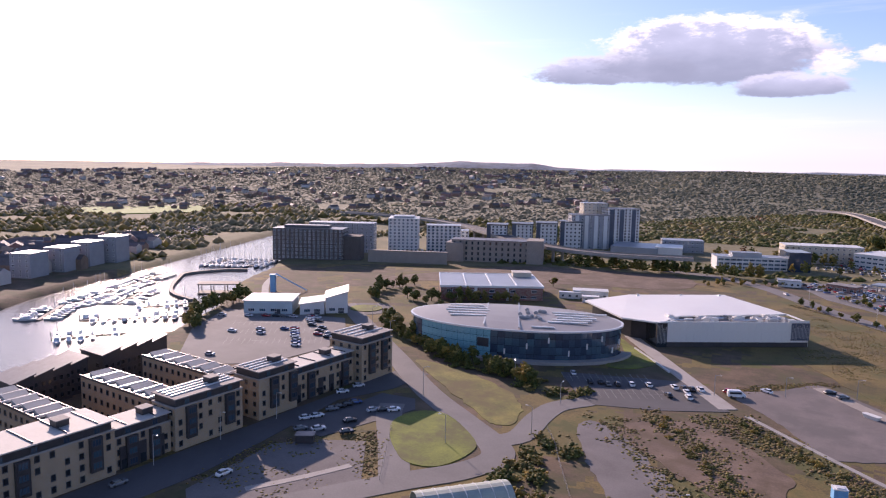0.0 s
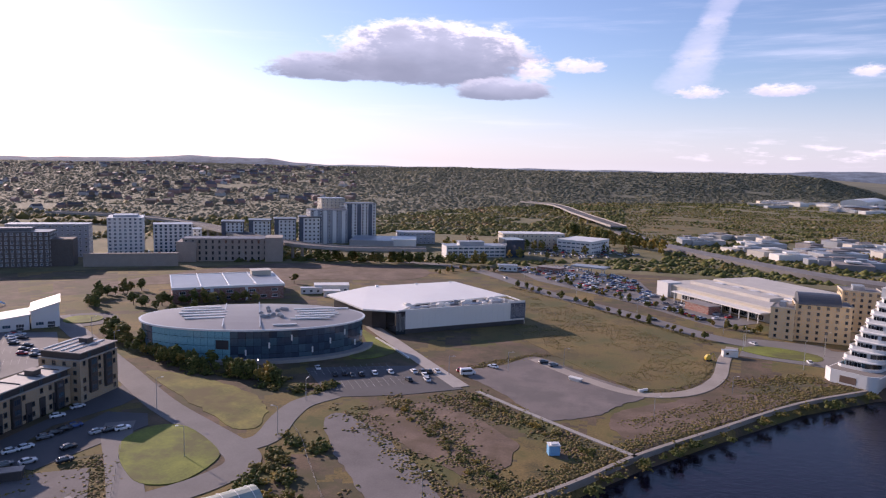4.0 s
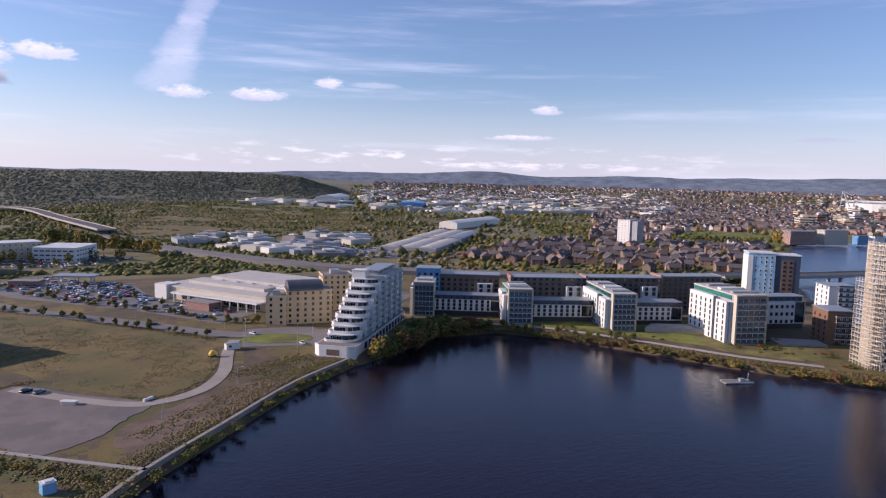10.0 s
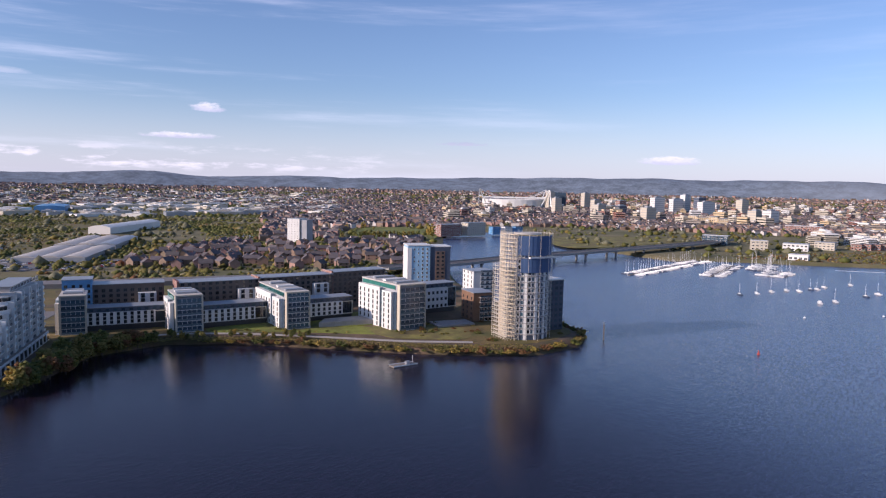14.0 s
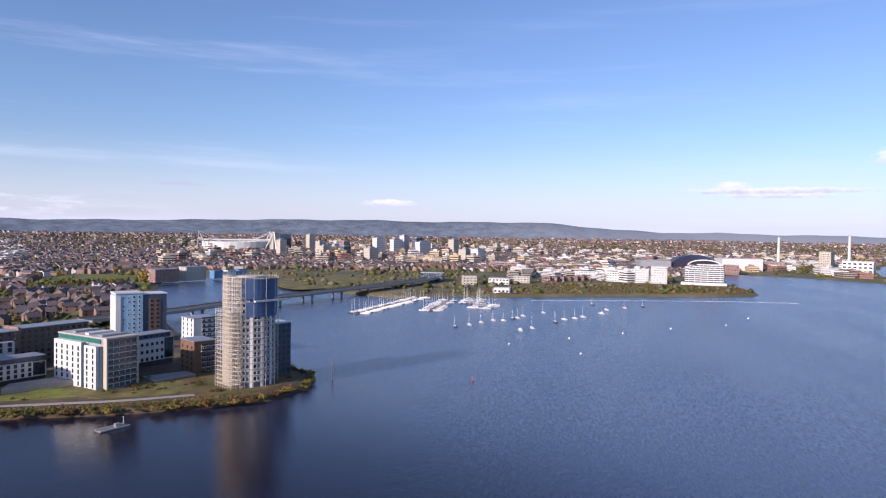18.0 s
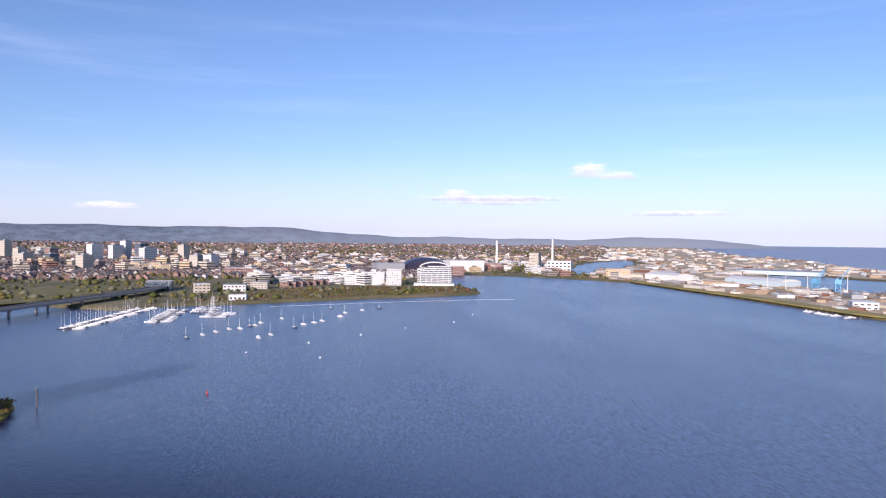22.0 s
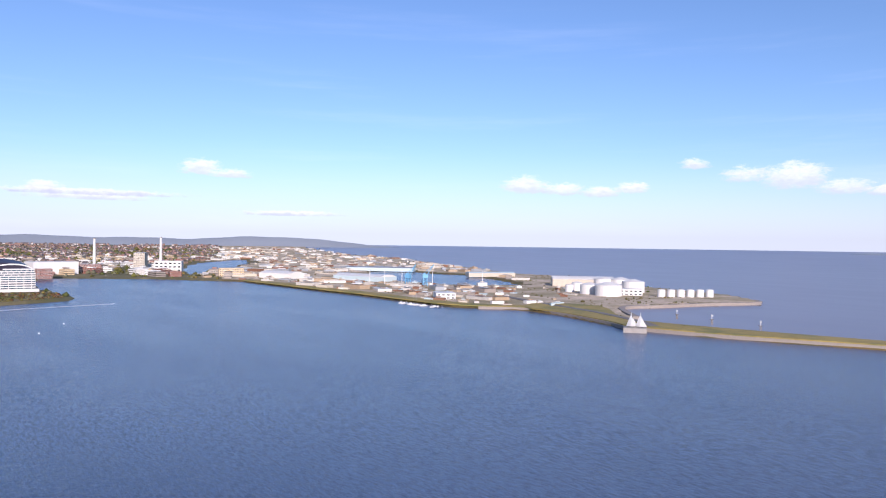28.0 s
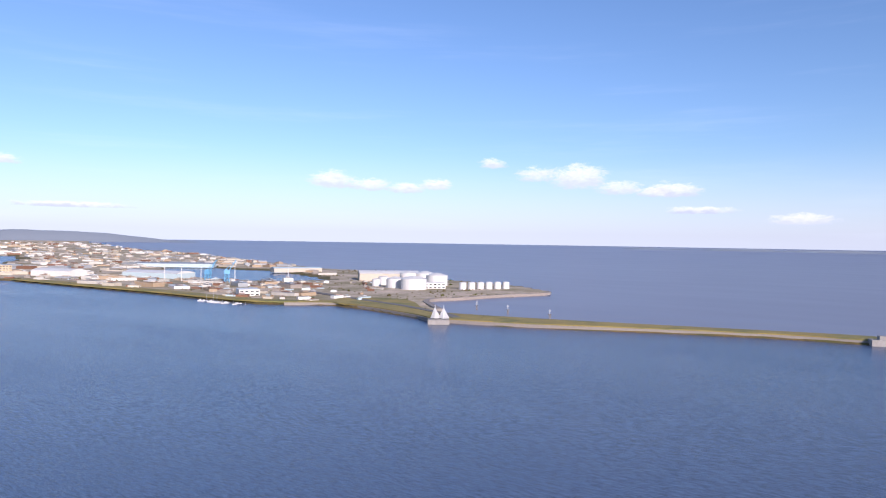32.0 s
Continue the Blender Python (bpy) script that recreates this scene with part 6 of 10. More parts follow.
# ---- round tower wrapped in scaffolding ----
def scaffold_tower():
    b = thing("scaffold_tower", 305.3, 163.7, 0, -28, "unfinished round tower wrapped in scaffolding and blue netting", "tower block")
    A, B, H, ST = 11.3, 10.0, 52.0, 2.9
    n = 40

    def ring(k, a, e):
        t = 2 * math.pi * k / n
        return a * math.cos(t), e * math.sin(t)

    storeys = int(H / ST)
    for s in range(storeys):
        z = s * ST
        bm = bmesh.new()
        add_prism(bm, [ring(k, A, B) for k in range(n)], z - (0.5 if s == 0 else 0), z + ST - 0.3)
        part("storey", mesh_of(bm, "storey", M["cladding_navy" if s < 10 else "netting"]), b, "dark glazed storey" if s < 10 else "storey behind blue netting")
        bm = bmesh.new()
        add_prism(bm, [ring(k, A + 0.5, B + 0.5) for k in range(n)], z + ST - 0.3, z + ST)
        part("slab", mesh_of(bm, "slab", M["concrete"]), b)
        for k in range(22, n):
            if k % 3 == 2 or s < 1:
                continue
            p, q = ring(k, A, B), ring(k + 1, A, B)
            dark = k % 3 == 0
            if s < 11 or (k + s) % 5:
                part("window", window_mesh(1.6, 2.1, "frame_white", "glass_dark" if dark else "glass_blue", 0), b,
                     at=pose((p[0] + q[0]) / 2, (p[1] + q[1]) / 2, z + 0.25, 0, 0, math.degrees(math.atan2(q[1] - p[1], q[0] - p[0]))))
    # netting sheets on the upper half
    for k in range(24, 38):
        p, q = ring(k, A + 1.0, B + 1.0), ring(k + 1, A + 1.0, B + 1.0)
        w = math.dist(p, q)
        for z0, z1, odd in ((42.0, 51.5, 0), (33.5, 40.5, 1)):
            if z0 > 41 or k > 24:
                part("net", boxes("net", [(-w / 2, w / 2, -0.04, 0.0, z0, z1)], M["netting"]), b, "blue debris netting", at=pose((p[0] + q[0]) / 2, (p[1] + q[1]) / 2, 0, 0, 0, math.degrees(math.atan2(q[1] - p[1], q[0] - p[0]))))
    # white piers up the middle of the front
    for k in (26, 29, 32, 35):
        x, y = ring(k + 0.5, A + 0.15, B + 0.15)
        part("pier", boxes("pier", [(-0.65, 0.65, -0.2, 0.4, 0.0, 33.4)], M["render_white"]), b, "white rendered pier", at=pose(x, y, 0, 0, 0, math.degrees(math.atan2(B * math.sin(2 * math.pi * (k + 0.5) / n), A * math.cos(2 * math.pi * (k + 0.5) / n))) + 90))

    def rod(bm, pts, r):
        """A rod of square section bent through the points."""
        rows = []
        for i, p in enumerate(pts):
            p = Vector(p)
            d = (Vector(pts[min(i + 1, len(pts) - 1)]) - Vector(pts[max(i - 1, 0)])).normalized()
            u = d.cross(Vector((0, 0, 1)) if abs(d.z) < 0.9 else Vector((1, 0, 0))).normalized() * r
            v = d.cross(u).normalized() * r
            rows.append([bm.verts.new(p + q) for q in (u + v, u - v, -u - v, v - u)])
        for lo, hi in zip(rows, rows[1:]):
            for i in range(4):
                bm.faces.new((lo[i], lo[(i + 1) % 4], hi[(i + 1) % 4], hi[i]))
        bm.faces.new(rows[0])
        bm.faces.new(rows[-1][::-1])

    # scaffolding: standards, ledgers, boards, thickest towards the town
    DEEP = range(14, 25)
    for k in range(n):
        deep = k in DEEP
        top = H + (1.5 if k % 2 else 0.8)
        for off in ((1.2, 2.6) if deep else (1.7,)):
            if 25 < k < 38 and k % 3:
                continue
            x, y = ring(k, A + off, B + off)
            bm = bmesh.new()
            rod(bm, [(x, y, -0.3), (x, y, top)], 0.085 if deep else 0.055)
            part("standard", mesh_of(bm, "standard", M["scaffold"]), b)
        if deep:
            bm = bmesh.new()
            rod(bm, [(*ring(k + (j % 2), A + 2.65, B + 2.65), j * 2.0) for j in range(int(H / 2) + 1)], 0.05)
            part("brace", mesh_of(bm, "brace", M["scaffold"]), b, "zigzag scaffold brace")
    for s in range(1, int(H / 2.0) + 1):
        z = s * 2.0
        run = [ring(k, A + 2.6, B + 2.6) for k in DEEP]
        for up in (0.5, 1.0):
            bm = bmesh.new()
            rod(bm, [(*p, z + up) for p in run], 0.045)
            part("guard_rail", mesh_of(bm, "guard_rail", M["scaffold"]), b)
        if s % 4 == 0 and z < 40:
            bm = bmesh.new()
            rod(bm, [(*ring(k, A + 1.75, B + 1.75), z) for k in range(24, 37)], 0.05)
            part("ledger", mesh_of(bm, "ledger", M["scaffold"]), b)
        bm = bmesh.new()
        add_prism(bm, run + [ring(k, A + 1.1, B + 1.1) for k in reversed(DEEP)], z - 0.05, z + 0.06)
        part("lift", mesh_of(bm, "lift", M["scaffold_board"]), b, "boarded scaffold lift")
        bm = bmesh.new()
        rod(bm, [(*p, z + 0.13) for p in run], 0.1)
        part("toe_board", mesh_of(bm, "toe_board", M["scaffold_board"]), b)
        bm = bmesh.new()
        rod(bm, [(*ring(k, A + 1.75, B + 1.75), z) for k in range(36, n + 15)], 0.05)
        part("ledger", mesh_of(bm, "ledger", M["scaffold"]), b)
    # lower scaffold stage on the town side
    bm = bmesh.new()
    for i in range(7):
        for j in (0, 1.4):
            add_bar(bm, (-A - 3.2 - j, -7 + i * 2.2, -0.3), (-A - 3.2 - j, -7 + i * 2.2, 38), 0.08, 4)
    for s in range(19):
        add_box(bm, -A - 4.7, -A - 3.1, -7.2, 6.4, s * 2, s * 2 + 0.07)
        add_bar(bm, (-A - 4.6, -7.2, s * 2 + 1), (-A - 4.6, 6.4, s * 2 + 1), 0.06)
    part("stair_scaffold", mesh_of(bm, "stair_scaffold", M["scaffold"]), b, "lower scaffold stair stage")
    bm = bmesh.new()
    add_prism(bm, [ring(k, A - 4, B - 4) for k in range(n)], H - 0.2, H + 0.5)
    part("roof", mesh_of(bm, "roof", M["roof_pale"]), b)
    part("work_deck", boxes("work_deck", [(-6, A + 1.5, -B - 1.9, -B - 0.4, 40.6, 41.4)], M["render_white"]), b, "white working platform")
    c = thing("annexe_tower", 331, 163, 0, -28, "slim dark glazed annexe tower beside the scaffolding", "tower block")
    part("wall", boxes("wall", [(-4, 5, -5, 7, -0.5, 26.5)], M["cladding_navy"]), c)
    part("roof", boxes("roof", [(-4.3, 5.3, -5.3, 7.3, 26.5, 27.0)], M["metal_white"]), c)
    windows(c, (-4, -5), (5, -5), 0.3, 2.9, 9, 3, 1.9, 1.8, "frame_dark", "glass_blue", 1)
    windows(c, (5, -5), (5, 7), 0.3, 2.9, 9, 4, 1.9, 1.8, "frame_dark", "glass_blue", 1)


scaffold_tower()

# ---- plants ----
def ico_arrays():
    bm = bmesh.new()
    bmesh.ops.create_icosphere(bm, subdivisions=1, radius=1.0)
    v = np.array([q.co[:] for q in bm.verts])
    f = np.array([[q.index for q in p.verts] for p in bm.faces])
    bm.free()
    return v, f


ICO_V, ICO_F = ico_arrays()
OCT_V = np.array([(1, 0, 0), (0, 1, 0), (-1, 0, 0), (0, -1, 0), (0, 0, 1), (0, 0, -1)], float)
OCT_F = np.array([(0, 1, 4), (1, 2, 4), (2, 3, 4), (3, 0, 4), (1, 0, 5), (2, 1, 5), (3, 2, 5), (0, 3, 5)])


def clumps(name, centres, radii, squash, mats, which, seed, smooth=False, coarse=False):
    """Many uneven leaf clumps in one mesh."""
    shape_v, shape_f = (OCT_V, OCT_F) if coarse else (ICO_V, ICO_F)
    rng = np.random.default_rng(seed)
    n = len(centres)
    jit = rng.uniform(0.62, 1.32, (n, len(shape_v), 1))
    turn = rng.uniform(0, 6.283, n)
    c, s = np.cos(turn)[:, None], np.sin(turn)[:, None]
    base = shape_v[None] * jit
    x = base[..., 0] * c - base[..., 1] * s
    y = base[..., 0] * s + base[..., 1] * c
    z = base[..., 2] * squash
    V = np.stack([x, y, z], -1) * np.asarray(radii)[:, None, None] + np.asarray(centres)[:, None, :]
    F = shape_f[None] + (np.arange(n) * len(shape_v))[:, None, None]
    idx = np.repeat(np.asarray(which), len(shape_f)) if which is not None else None
    return np_mesh(name, V.reshape(-1, 3), F.reshape(-1, 3), mats, idx, smooth)


def crown_mesh(h, r, seed, mat, n=70, tall=1.0):
    """A crown of many small clumps round a few limbs, with gaps and an uneven outline."""
    rng = np.random.default_rng(seed)
    lobes = rng.normal(0, 1, (7, 3))
    lobes /= np.linalg.norm(lobes, axis=1)[:, None]
    lobes *= r * 0.55
    lobes[:, 2] *= 0.7 * tall
    pick = lobes[rng.integers(0, 7, n)]
    off = rng.normal(0, 1, (n, 3))
    off /= np.linalg.norm(off, axis=1)[:, None]
    c = pick + off * r * 0.5 * rng.uniform(0.6, 1.05, (n, 1))
    c[:, 2] = np.maximum(c[:, 2] * tall + h * 0.56, h * 0.2)
    return clumps("crown", c, rng.uniform(0.12, 0.28, n) * r, 0.8, [M[mat]], None, seed)


def trunk_mesh(h, r, seed):
    rng = random.Random(seed)
    bm = bmesh.new()
    add_bar(bm, (0, 0, -0.3), (0, 0, h * 0.5), h * 0.028, 7, h * 0.017)
    for k in range(4):
        a = k * 1.6 + rng.random()
        add_bar(bm, (0, 0, h * (0.3 + 0.05 * k)), (math.cos(a) * r * 0.55, math.sin(a) * r * 0.55, h * (0.6 + 0.06 * k)), h * 0.012, 5, h * 0.005)
    return mesh_of(bm, "trunk", M["bark"])


TREES, PLANTED = {}, set()


def tree(x, y, h, kind="leaf", variant=0, label=None, z=None):
    key = (kind, variant)
    unit = 8.0
    if key not in TREES:
        names = {"leaf": "green leafy tree with a rounded crown", "leaf_olive": "olive green tree with an uneven crown", "leaf_gold": "golden autumn tree with a loose crown", "leaf_rust": "rust-brown autumn tree with a loose crown"}
        t = thing("tree", 0, 0, -500, 0, names[kind], "tree", "trees")
        part("trunk", trunk_mesh(unit, 3.2, variant), t)
        part("crown", crown_mesh(unit, 3.1, variant * 7 + len(kind), kind, 120, 1.0 + 0.25 * (variant % 3)), t)
        TREES[key] = t
    zz = float(ground_z(x, y, False)) if z is None else z
    m = pose(x, y, zz, 0, 0, (x * 37 + y * 17) % 360)
    src = TREES[key]
    if key not in PLANTED:
        PLANTED.add(key)
        ob = src
        ob.matrix_world = m
    else:
        ob = copy_thing(src, m)
    ob.scale = (h / unit,) * 3
    return ob


BUSHES = {}


def bush(x, y, r, kind="leaf_olive", variant=0, z=0.0):
    key = (kind, variant)
    if key not in BUSHES:
        rng = np.random.default_rng(variant + len(kind))
        n = 60
        c = rng.normal(0, 0.46, (n, 3))
        c[:, 2] = np.abs(c[:, 2]) * 0.7 + 0.15
        names = {"leaf": "dense green bush on rough ground", "leaf_olive": "olive green scrub bush on rough ground", "leaf_gold": "golden scrub bush on rough ground", "leaf_rust": "brown scrub bush on rough ground"}
        me = clumps("bush", c, rng.uniform(0.12, 0.28, n), 0.8, [M[kind]], None, variant)
        BUSHES[key] = me
        BUSHES[key, "label"] = names[kind]
    ob = solid("bush", x, y, z, (x * 53 + y * 29) % 360, BUSHES[key], BUSHES[key, "label"], "bush", "scrub bushes")
    ob.scale = (r, r, r * 0.85)
    return ob


def along(line, step, spread, rng):
    """Points strewn along a line."""
    c = curve(line, 8)
    out = []
    for a, b in zip(c, c[1:]):
        n = max(1, int((b - a).length / step))
        for k in range(n):
            q = a + (b - a) * (k + rng.random()) / n
            out.append((q.x + rng.uniform(-spread, spread), q.y + rng.uniform(-spread, spread)))
    return out


def inside_one(pts, x, y):
    return bool(inside(pts, np.array([x], float), np.array([y], float))[0])


def strewn(pts, n, rng):
    xs, ys = [p[0] for p in pts], [p[1] for p in pts]
    out = []
    while len(out) < n:
        x, y = rng.uniform(min(xs), max(xs)), rng.uniform(min(ys), max(ys))
        if inside_one(pts, x, y):
            out.append((x, y))
    return out


def grove(name, label, spots, seed, mats, squash=0.85):
    """Far trees without number: a heap of small leaf clumps for each (x, y, height)."""
    g = np.random.default_rng(seed)
    p = np.repeat(np.array([(x, y, float(ground_z(x, y, False)), h) for x, y, h in spots]), 34, 0)
    k = len(p)
    off = g.normal(0, 1, (k, 3))
    off /= np.linalg.norm(off, axis=1)[:, None]
    off *= g.uniform(0.35, 1.0, (k, 1)) * p[:, 3:4] * np.array([[0.3, 0.3, 0.42]])
    c = np.stack([p[:, 0] + off[:, 0], p[:, 1] + off[:, 1], p[:, 2] + p[:, 3] * 0.54 + off[:, 2]], -1)
    me = clumps(name, c, p[:, 3] * g.uniform(0.05, 0.11, k), squash, [M[m] for m in mats], np.repeat(g.integers(0, len(mats), k // 34), 34), seed)
    return solid(name, 0, 0, 0, 0, me, label, "trees", kind="stuff")


POPLARS = [(-34, 840), (8, 770), (40, 700), (62, 660)]
rng = random.Random(11)
KINDS = ["leaf", "leaf_olive", "leaf_olive", "leaf", "leaf_gold"]
# trees by the pool, roundabout and river car park
for x, y, h in ((-200, 250, 9), (-193, 246, 8), (-187, 240, 9), (-207, 258, 8), (-172, 232, 8), (-160, 228, 7), (-151, 222, 8), (-143, 220, 7), (-136, 222, 7), (-128, 219, 6), (-121, 217, 6),
                (-225, 303, 7), (-185, 398, 7), (-176, 362, 6), (-214, 300, 6), (-205, 300, 5), (-196, 305, 5)):
    tree(x, y, h, rng.choice(KINDS[:4]), rng.randrange(4))
for x, y in along([(-244, 290), (-262, 320), (-256, 342)], 3.4, 3, rng) + along([(-232, 306), (-205, 318), (-180, 336)], 3.5, 2.5, rng):
    tree(x, y, rng.uniform(5, 8), rng.choice(KINDS[:4]), rng.randrange(4))
# riverside hedge west of the car park
for x, y in along([(-262, 186), (-284, 206), (-296, 228), (-300, 246)], 3.2, 3.0, rng):
    tree(x, y, rng.uniform(5, 9), rng.choice(KINDS), rng.randrange(4))
# dark belt of trees north of the bare ground
grove("tree_belt", "dark belt of trees beyond the bare ground", [(x, y, rng.uniform(8, 12)) for x, y in along([(-212, 500), (-160, 508), (-110, 520), (-78, 532)], 2.2, 7, rng)], 71, ["leaf", "leaf", "leaf_olive"])
for x, y in along([(-110, 470), (-90, 492), (-64, 500)], 5, 5, rng) + along([(-52, 440), (-20, 405), (20, 358), (50, 322)], 7, 2.0, rng):
    tree(x, y, rng.uniform(2.4, 4.6), rng.choice(KINDS), rng.randrange(4))
for x, y in along([(-30, 470), (5, 424), (40, 384), (64, 352), (84, 346)], 7, 2.5, rng) + strewn([(-60, 520), (25, 486), (60, 400), (24, 408), (-34, 468)], 24, rng):
    tree(x, y, rng.uniform(2.6, 4.6), rng.choice(KINDS), rng.randrange(4))
# round the offices
OFFICE_TREES = []
for x, y in strewn([(-150, 560), (-60, 560), (20, 610), (60, 690), (-20, 740), (-140, 660)], 52, rng):
    OFFICE_TREES.append((x, y, rng.uniform(7, 12)))
grove("office_trees", "mixed autumn trees round the offices", OFFICE_TREES, 72, ["leaf", "leaf_olive", "leaf_olive", "leaf", "leaf_gold", "leaf_rust"])
# willow by the stepped tower and the dark copse behind it
tree(108, 266, 9.5, "leaf_gold", 1, z=-2.2)
for x, y in along([(110, 265), (122, 273), (136, 282), (153, 294), (168, 296), (180, 295)], 1.9, 2.6, rng) + along([(128, 284), (146, 296), (160, 303)], 3.0, 3.0, rng):
    tree(x, y, rng.uniform(6.0, 10.5), rng.choice(["leaf", "leaf_olive", "leaf_olive", "leaf_rust"]), rng.randrange(4), z=-2.6)
# thick belt of young trees between the road and the pool
for x, y in along([(-204, 252), (-184, 237), (-166, 228), (-148, 219), (-132, 216), (-118, 214), (-104, 212)], 3.4, 2.4, rng):
    tree(x, y, rng.uniform(3.5, 7), rng.choice(["leaf", "leaf_olive", "leaf", "leaf_gold"]), rng.randrange(4))
for x, y in strewn([(160, 300), (185, 300), (215, 275), (235, 245), (228, 238), (205, 268), (178, 290)], 26, rng):
    tree(x, y, rng.uniform(2.5, 4.5), rng.choice(KINDS), rng.randrange(4), z=0)
# tall golden trees between the offices and the dual carriageway
grove("poplar_row", "tall olive and golden trees beside the dual carriageway", [(x, y, rng.uniform(10, 16)) for x, y in along(POPLARS, 4.0, 8, rng)], 73, ["leaf_olive", "leaf_gold", "leaf_olive", "leaf"], 1.1)
# shrubs and young trees round the waterside flats
for x, y in strewn([(258, 214), (276, 238), (304, 212), (332, 192), (346, 170), (330, 150), (296, 152), (276, 178)], 60, rng):
    if math.hypot(x - 304, y - 166) > 19 and math.hypot(x - 331, y - 163) > 11:
        bush(x, y, rng.uniform(0.7, 2.0), rng.choice(["leaf_olive", "leaf", "leaf_rust", "leaf_olive"]), rng.randrange(4), 0.0)
for x, y in along([(150, 312), (182, 306), (212, 288), (236, 262), (252, 236)], 4.2, 3.0, rng):
    bush(x, y, rng.uniform(0.7, 1.6), rng.choice(["leaf_olive", "leaf", "leaf_gold"]), rng.randrange(4), 0.0)
# bushes along the quay, the point and the waste land
for x, y in along([(-55, 101), (-8, 153), (16, 183), (39, 208), (70, 241), (98, 263)], 3.6, 1.6, rng):
    bush(x + 1.0, y - 1.2, rng.uniform(0.8, 2.4), rng.choice(["leaf", "leaf_olive", "leaf"]), rng.randrange(4), -1.2)
for x, y in along([(200, 278), (216, 254), (230, 228), (243, 203), (258, 178), (280, 150), (310, 140), (334, 146), (346, 160), (352, 178)], 2.1, 2.4, rng):
    bush(x, y, rng.uniform(1.3, 3.0), rng.choice(["leaf", "leaf_olive", "leaf_olive", "leaf_gold", "leaf_rust"]), rng.randrange(4), -1.4)
for x, y in strewn([(-82, 172), (-66, 166), (-58, 140), (-62, 122), (-78, 134), (-80, 150)], 26, rng):
    bush(x, y, rng.uniform(1.2, 3.0), rng.choice(["leaf_olive", "leaf", "leaf_gold"]), rng.randrange(4))
for x, y in along([(-60, 205), (-46, 190), (-36, 176), (-26, 162), (-14, 150)], 3.0, 3.0, rng) + along([(-38, 216), (-24, 204), (-10, 191), (4, 176)], 2.6, 3.2, rng):
    bush(x, y, rng.uniform(0.6, 1.5), rng.choice(["leaf_olive", "leaf_gold", "leaf_olive", "leaf"]), rng.randrange(4))
for x, y in along([(-150, 218), (-120, 212), (-100, 216)], 2.4, 2.6, rng) + along([(-110, 207), (-90, 208), (-84, 214)], 2.5, 3, rng):
    bush(x, y, rng.uniform(1.0, 2.4), rng.choice(["leaf", "leaf_olive"]), rng.randrange(4))


def scrub(name, label, spots, size, seed, mats):
    """Low weeds and brambles without number, each a small heap of clumps."""
    g = np.random.default_rng(seed)
    p = np.array(spots, float)
    p = np.repeat(p, 11, 0) + g.normal(0, 1.45, (len(p) * 11, 2))
    s = size * g.uniform(0.15, 0.75, len(p)) ** 1.3
    c = np.stack([p[:, 0], p[:, 1], s * 0.08], -1)
    me = clumps(name, c, s * 1.0, 0.5, [M[m] for m in mats], np.repeat(g.integers(0, len(mats), len(p) // 11), 11), seed, True)
    return solid(name, 0, 0, 0, 0, me, label, "scrub", kind="stuff")


SCRUB = ["leaf_olive", "weed_olive", "leaf_olive", "weed_olive", "weed_gold", "straw", "leaf_olive", "weed_gold", "weed_olive"]
scrub("waste_scrub", "olive brambles and weeds on the waste land", along([(-62, 208), (-44, 190), (-34, 176), (-24, 160), (-10, 146)], 0.45, 4.2, rng) + along([(-70, 196), (-58, 180), (-44, 162), (-30, 146)], 0.8, 3.4, rng) + [q for q in strewn([(-80, 196), (-40, 222), (8, 184), (-8, 146), (-50, 128), (-74, 160)], 300, rng) if float(wobble(q[0], q[1], 40, 5)) > 0.25]
      + along([(-40, 219), (-24, 204), (-8, 190), (8, 172)], 0.4, 4.4, rng) + along([(-46, 208), (-30, 204), (-20, 198)], 0.6, 4.0, rng), 0.9, 61, SCRUB)
scrub("field_scrub", "tussocks and weeds across the dry field", [q for q in strewn([(-45, 420), (40, 312), (40, 262), (10, 250), (-30, 310)], 1500, rng) if float(wobble(q[0], q[1], 75, 3)) > -0.05][:800] + along([(-46, 246), (-34, 262), (-18, 277)], 0.5, 1.2, rng)
      + along([(8, 246), (26, 242), (40, 262), (47, 290)], 0.9, 1.2, rng) + along([(-52, 432), (-10, 392), (30, 346), (52, 318)], 0.8, 1.6, rng), 0.6, 62, SCRUB)
scrub("quay_scrub", "rough grass and bramble along the quay", along([(-58, 106), (-12, 158), (10, 187), (33, 212), (64, 245), (92, 268)], 0.35, 2.4, rng) + along([(50, 258), (66, 266), (82, 274)], 0.35, 5, rng)
      + along([(14, 206), (40, 232), (72, 258)], 0.6, 3.5, rng), 0.75, 63, SCRUB)
scrub("yard_scrub", "weeds on the derelict yard by the flats", strewn([(-130, 130), (-118, 150), (-104, 122), (-112, 96), (-132, 100)], 45, rng) + along([(-104, 120), (-112, 134), (-122, 142)], 0.7, 1.8, rng) + along([(-128, 132), (-136, 122), (-134, 96)], 0.9, 1.2, rng), 0.7, 64, SCRUB)
scrub("bank_scrub", "reeds and weeds on the promenade bank", along([(160, 297), (184, 292), (204, 274), (222, 252), (236, 226), (250, 200), (264, 178), (286, 152)], 0.4, 2.2, rng), 0.8, 65, SCRUB)


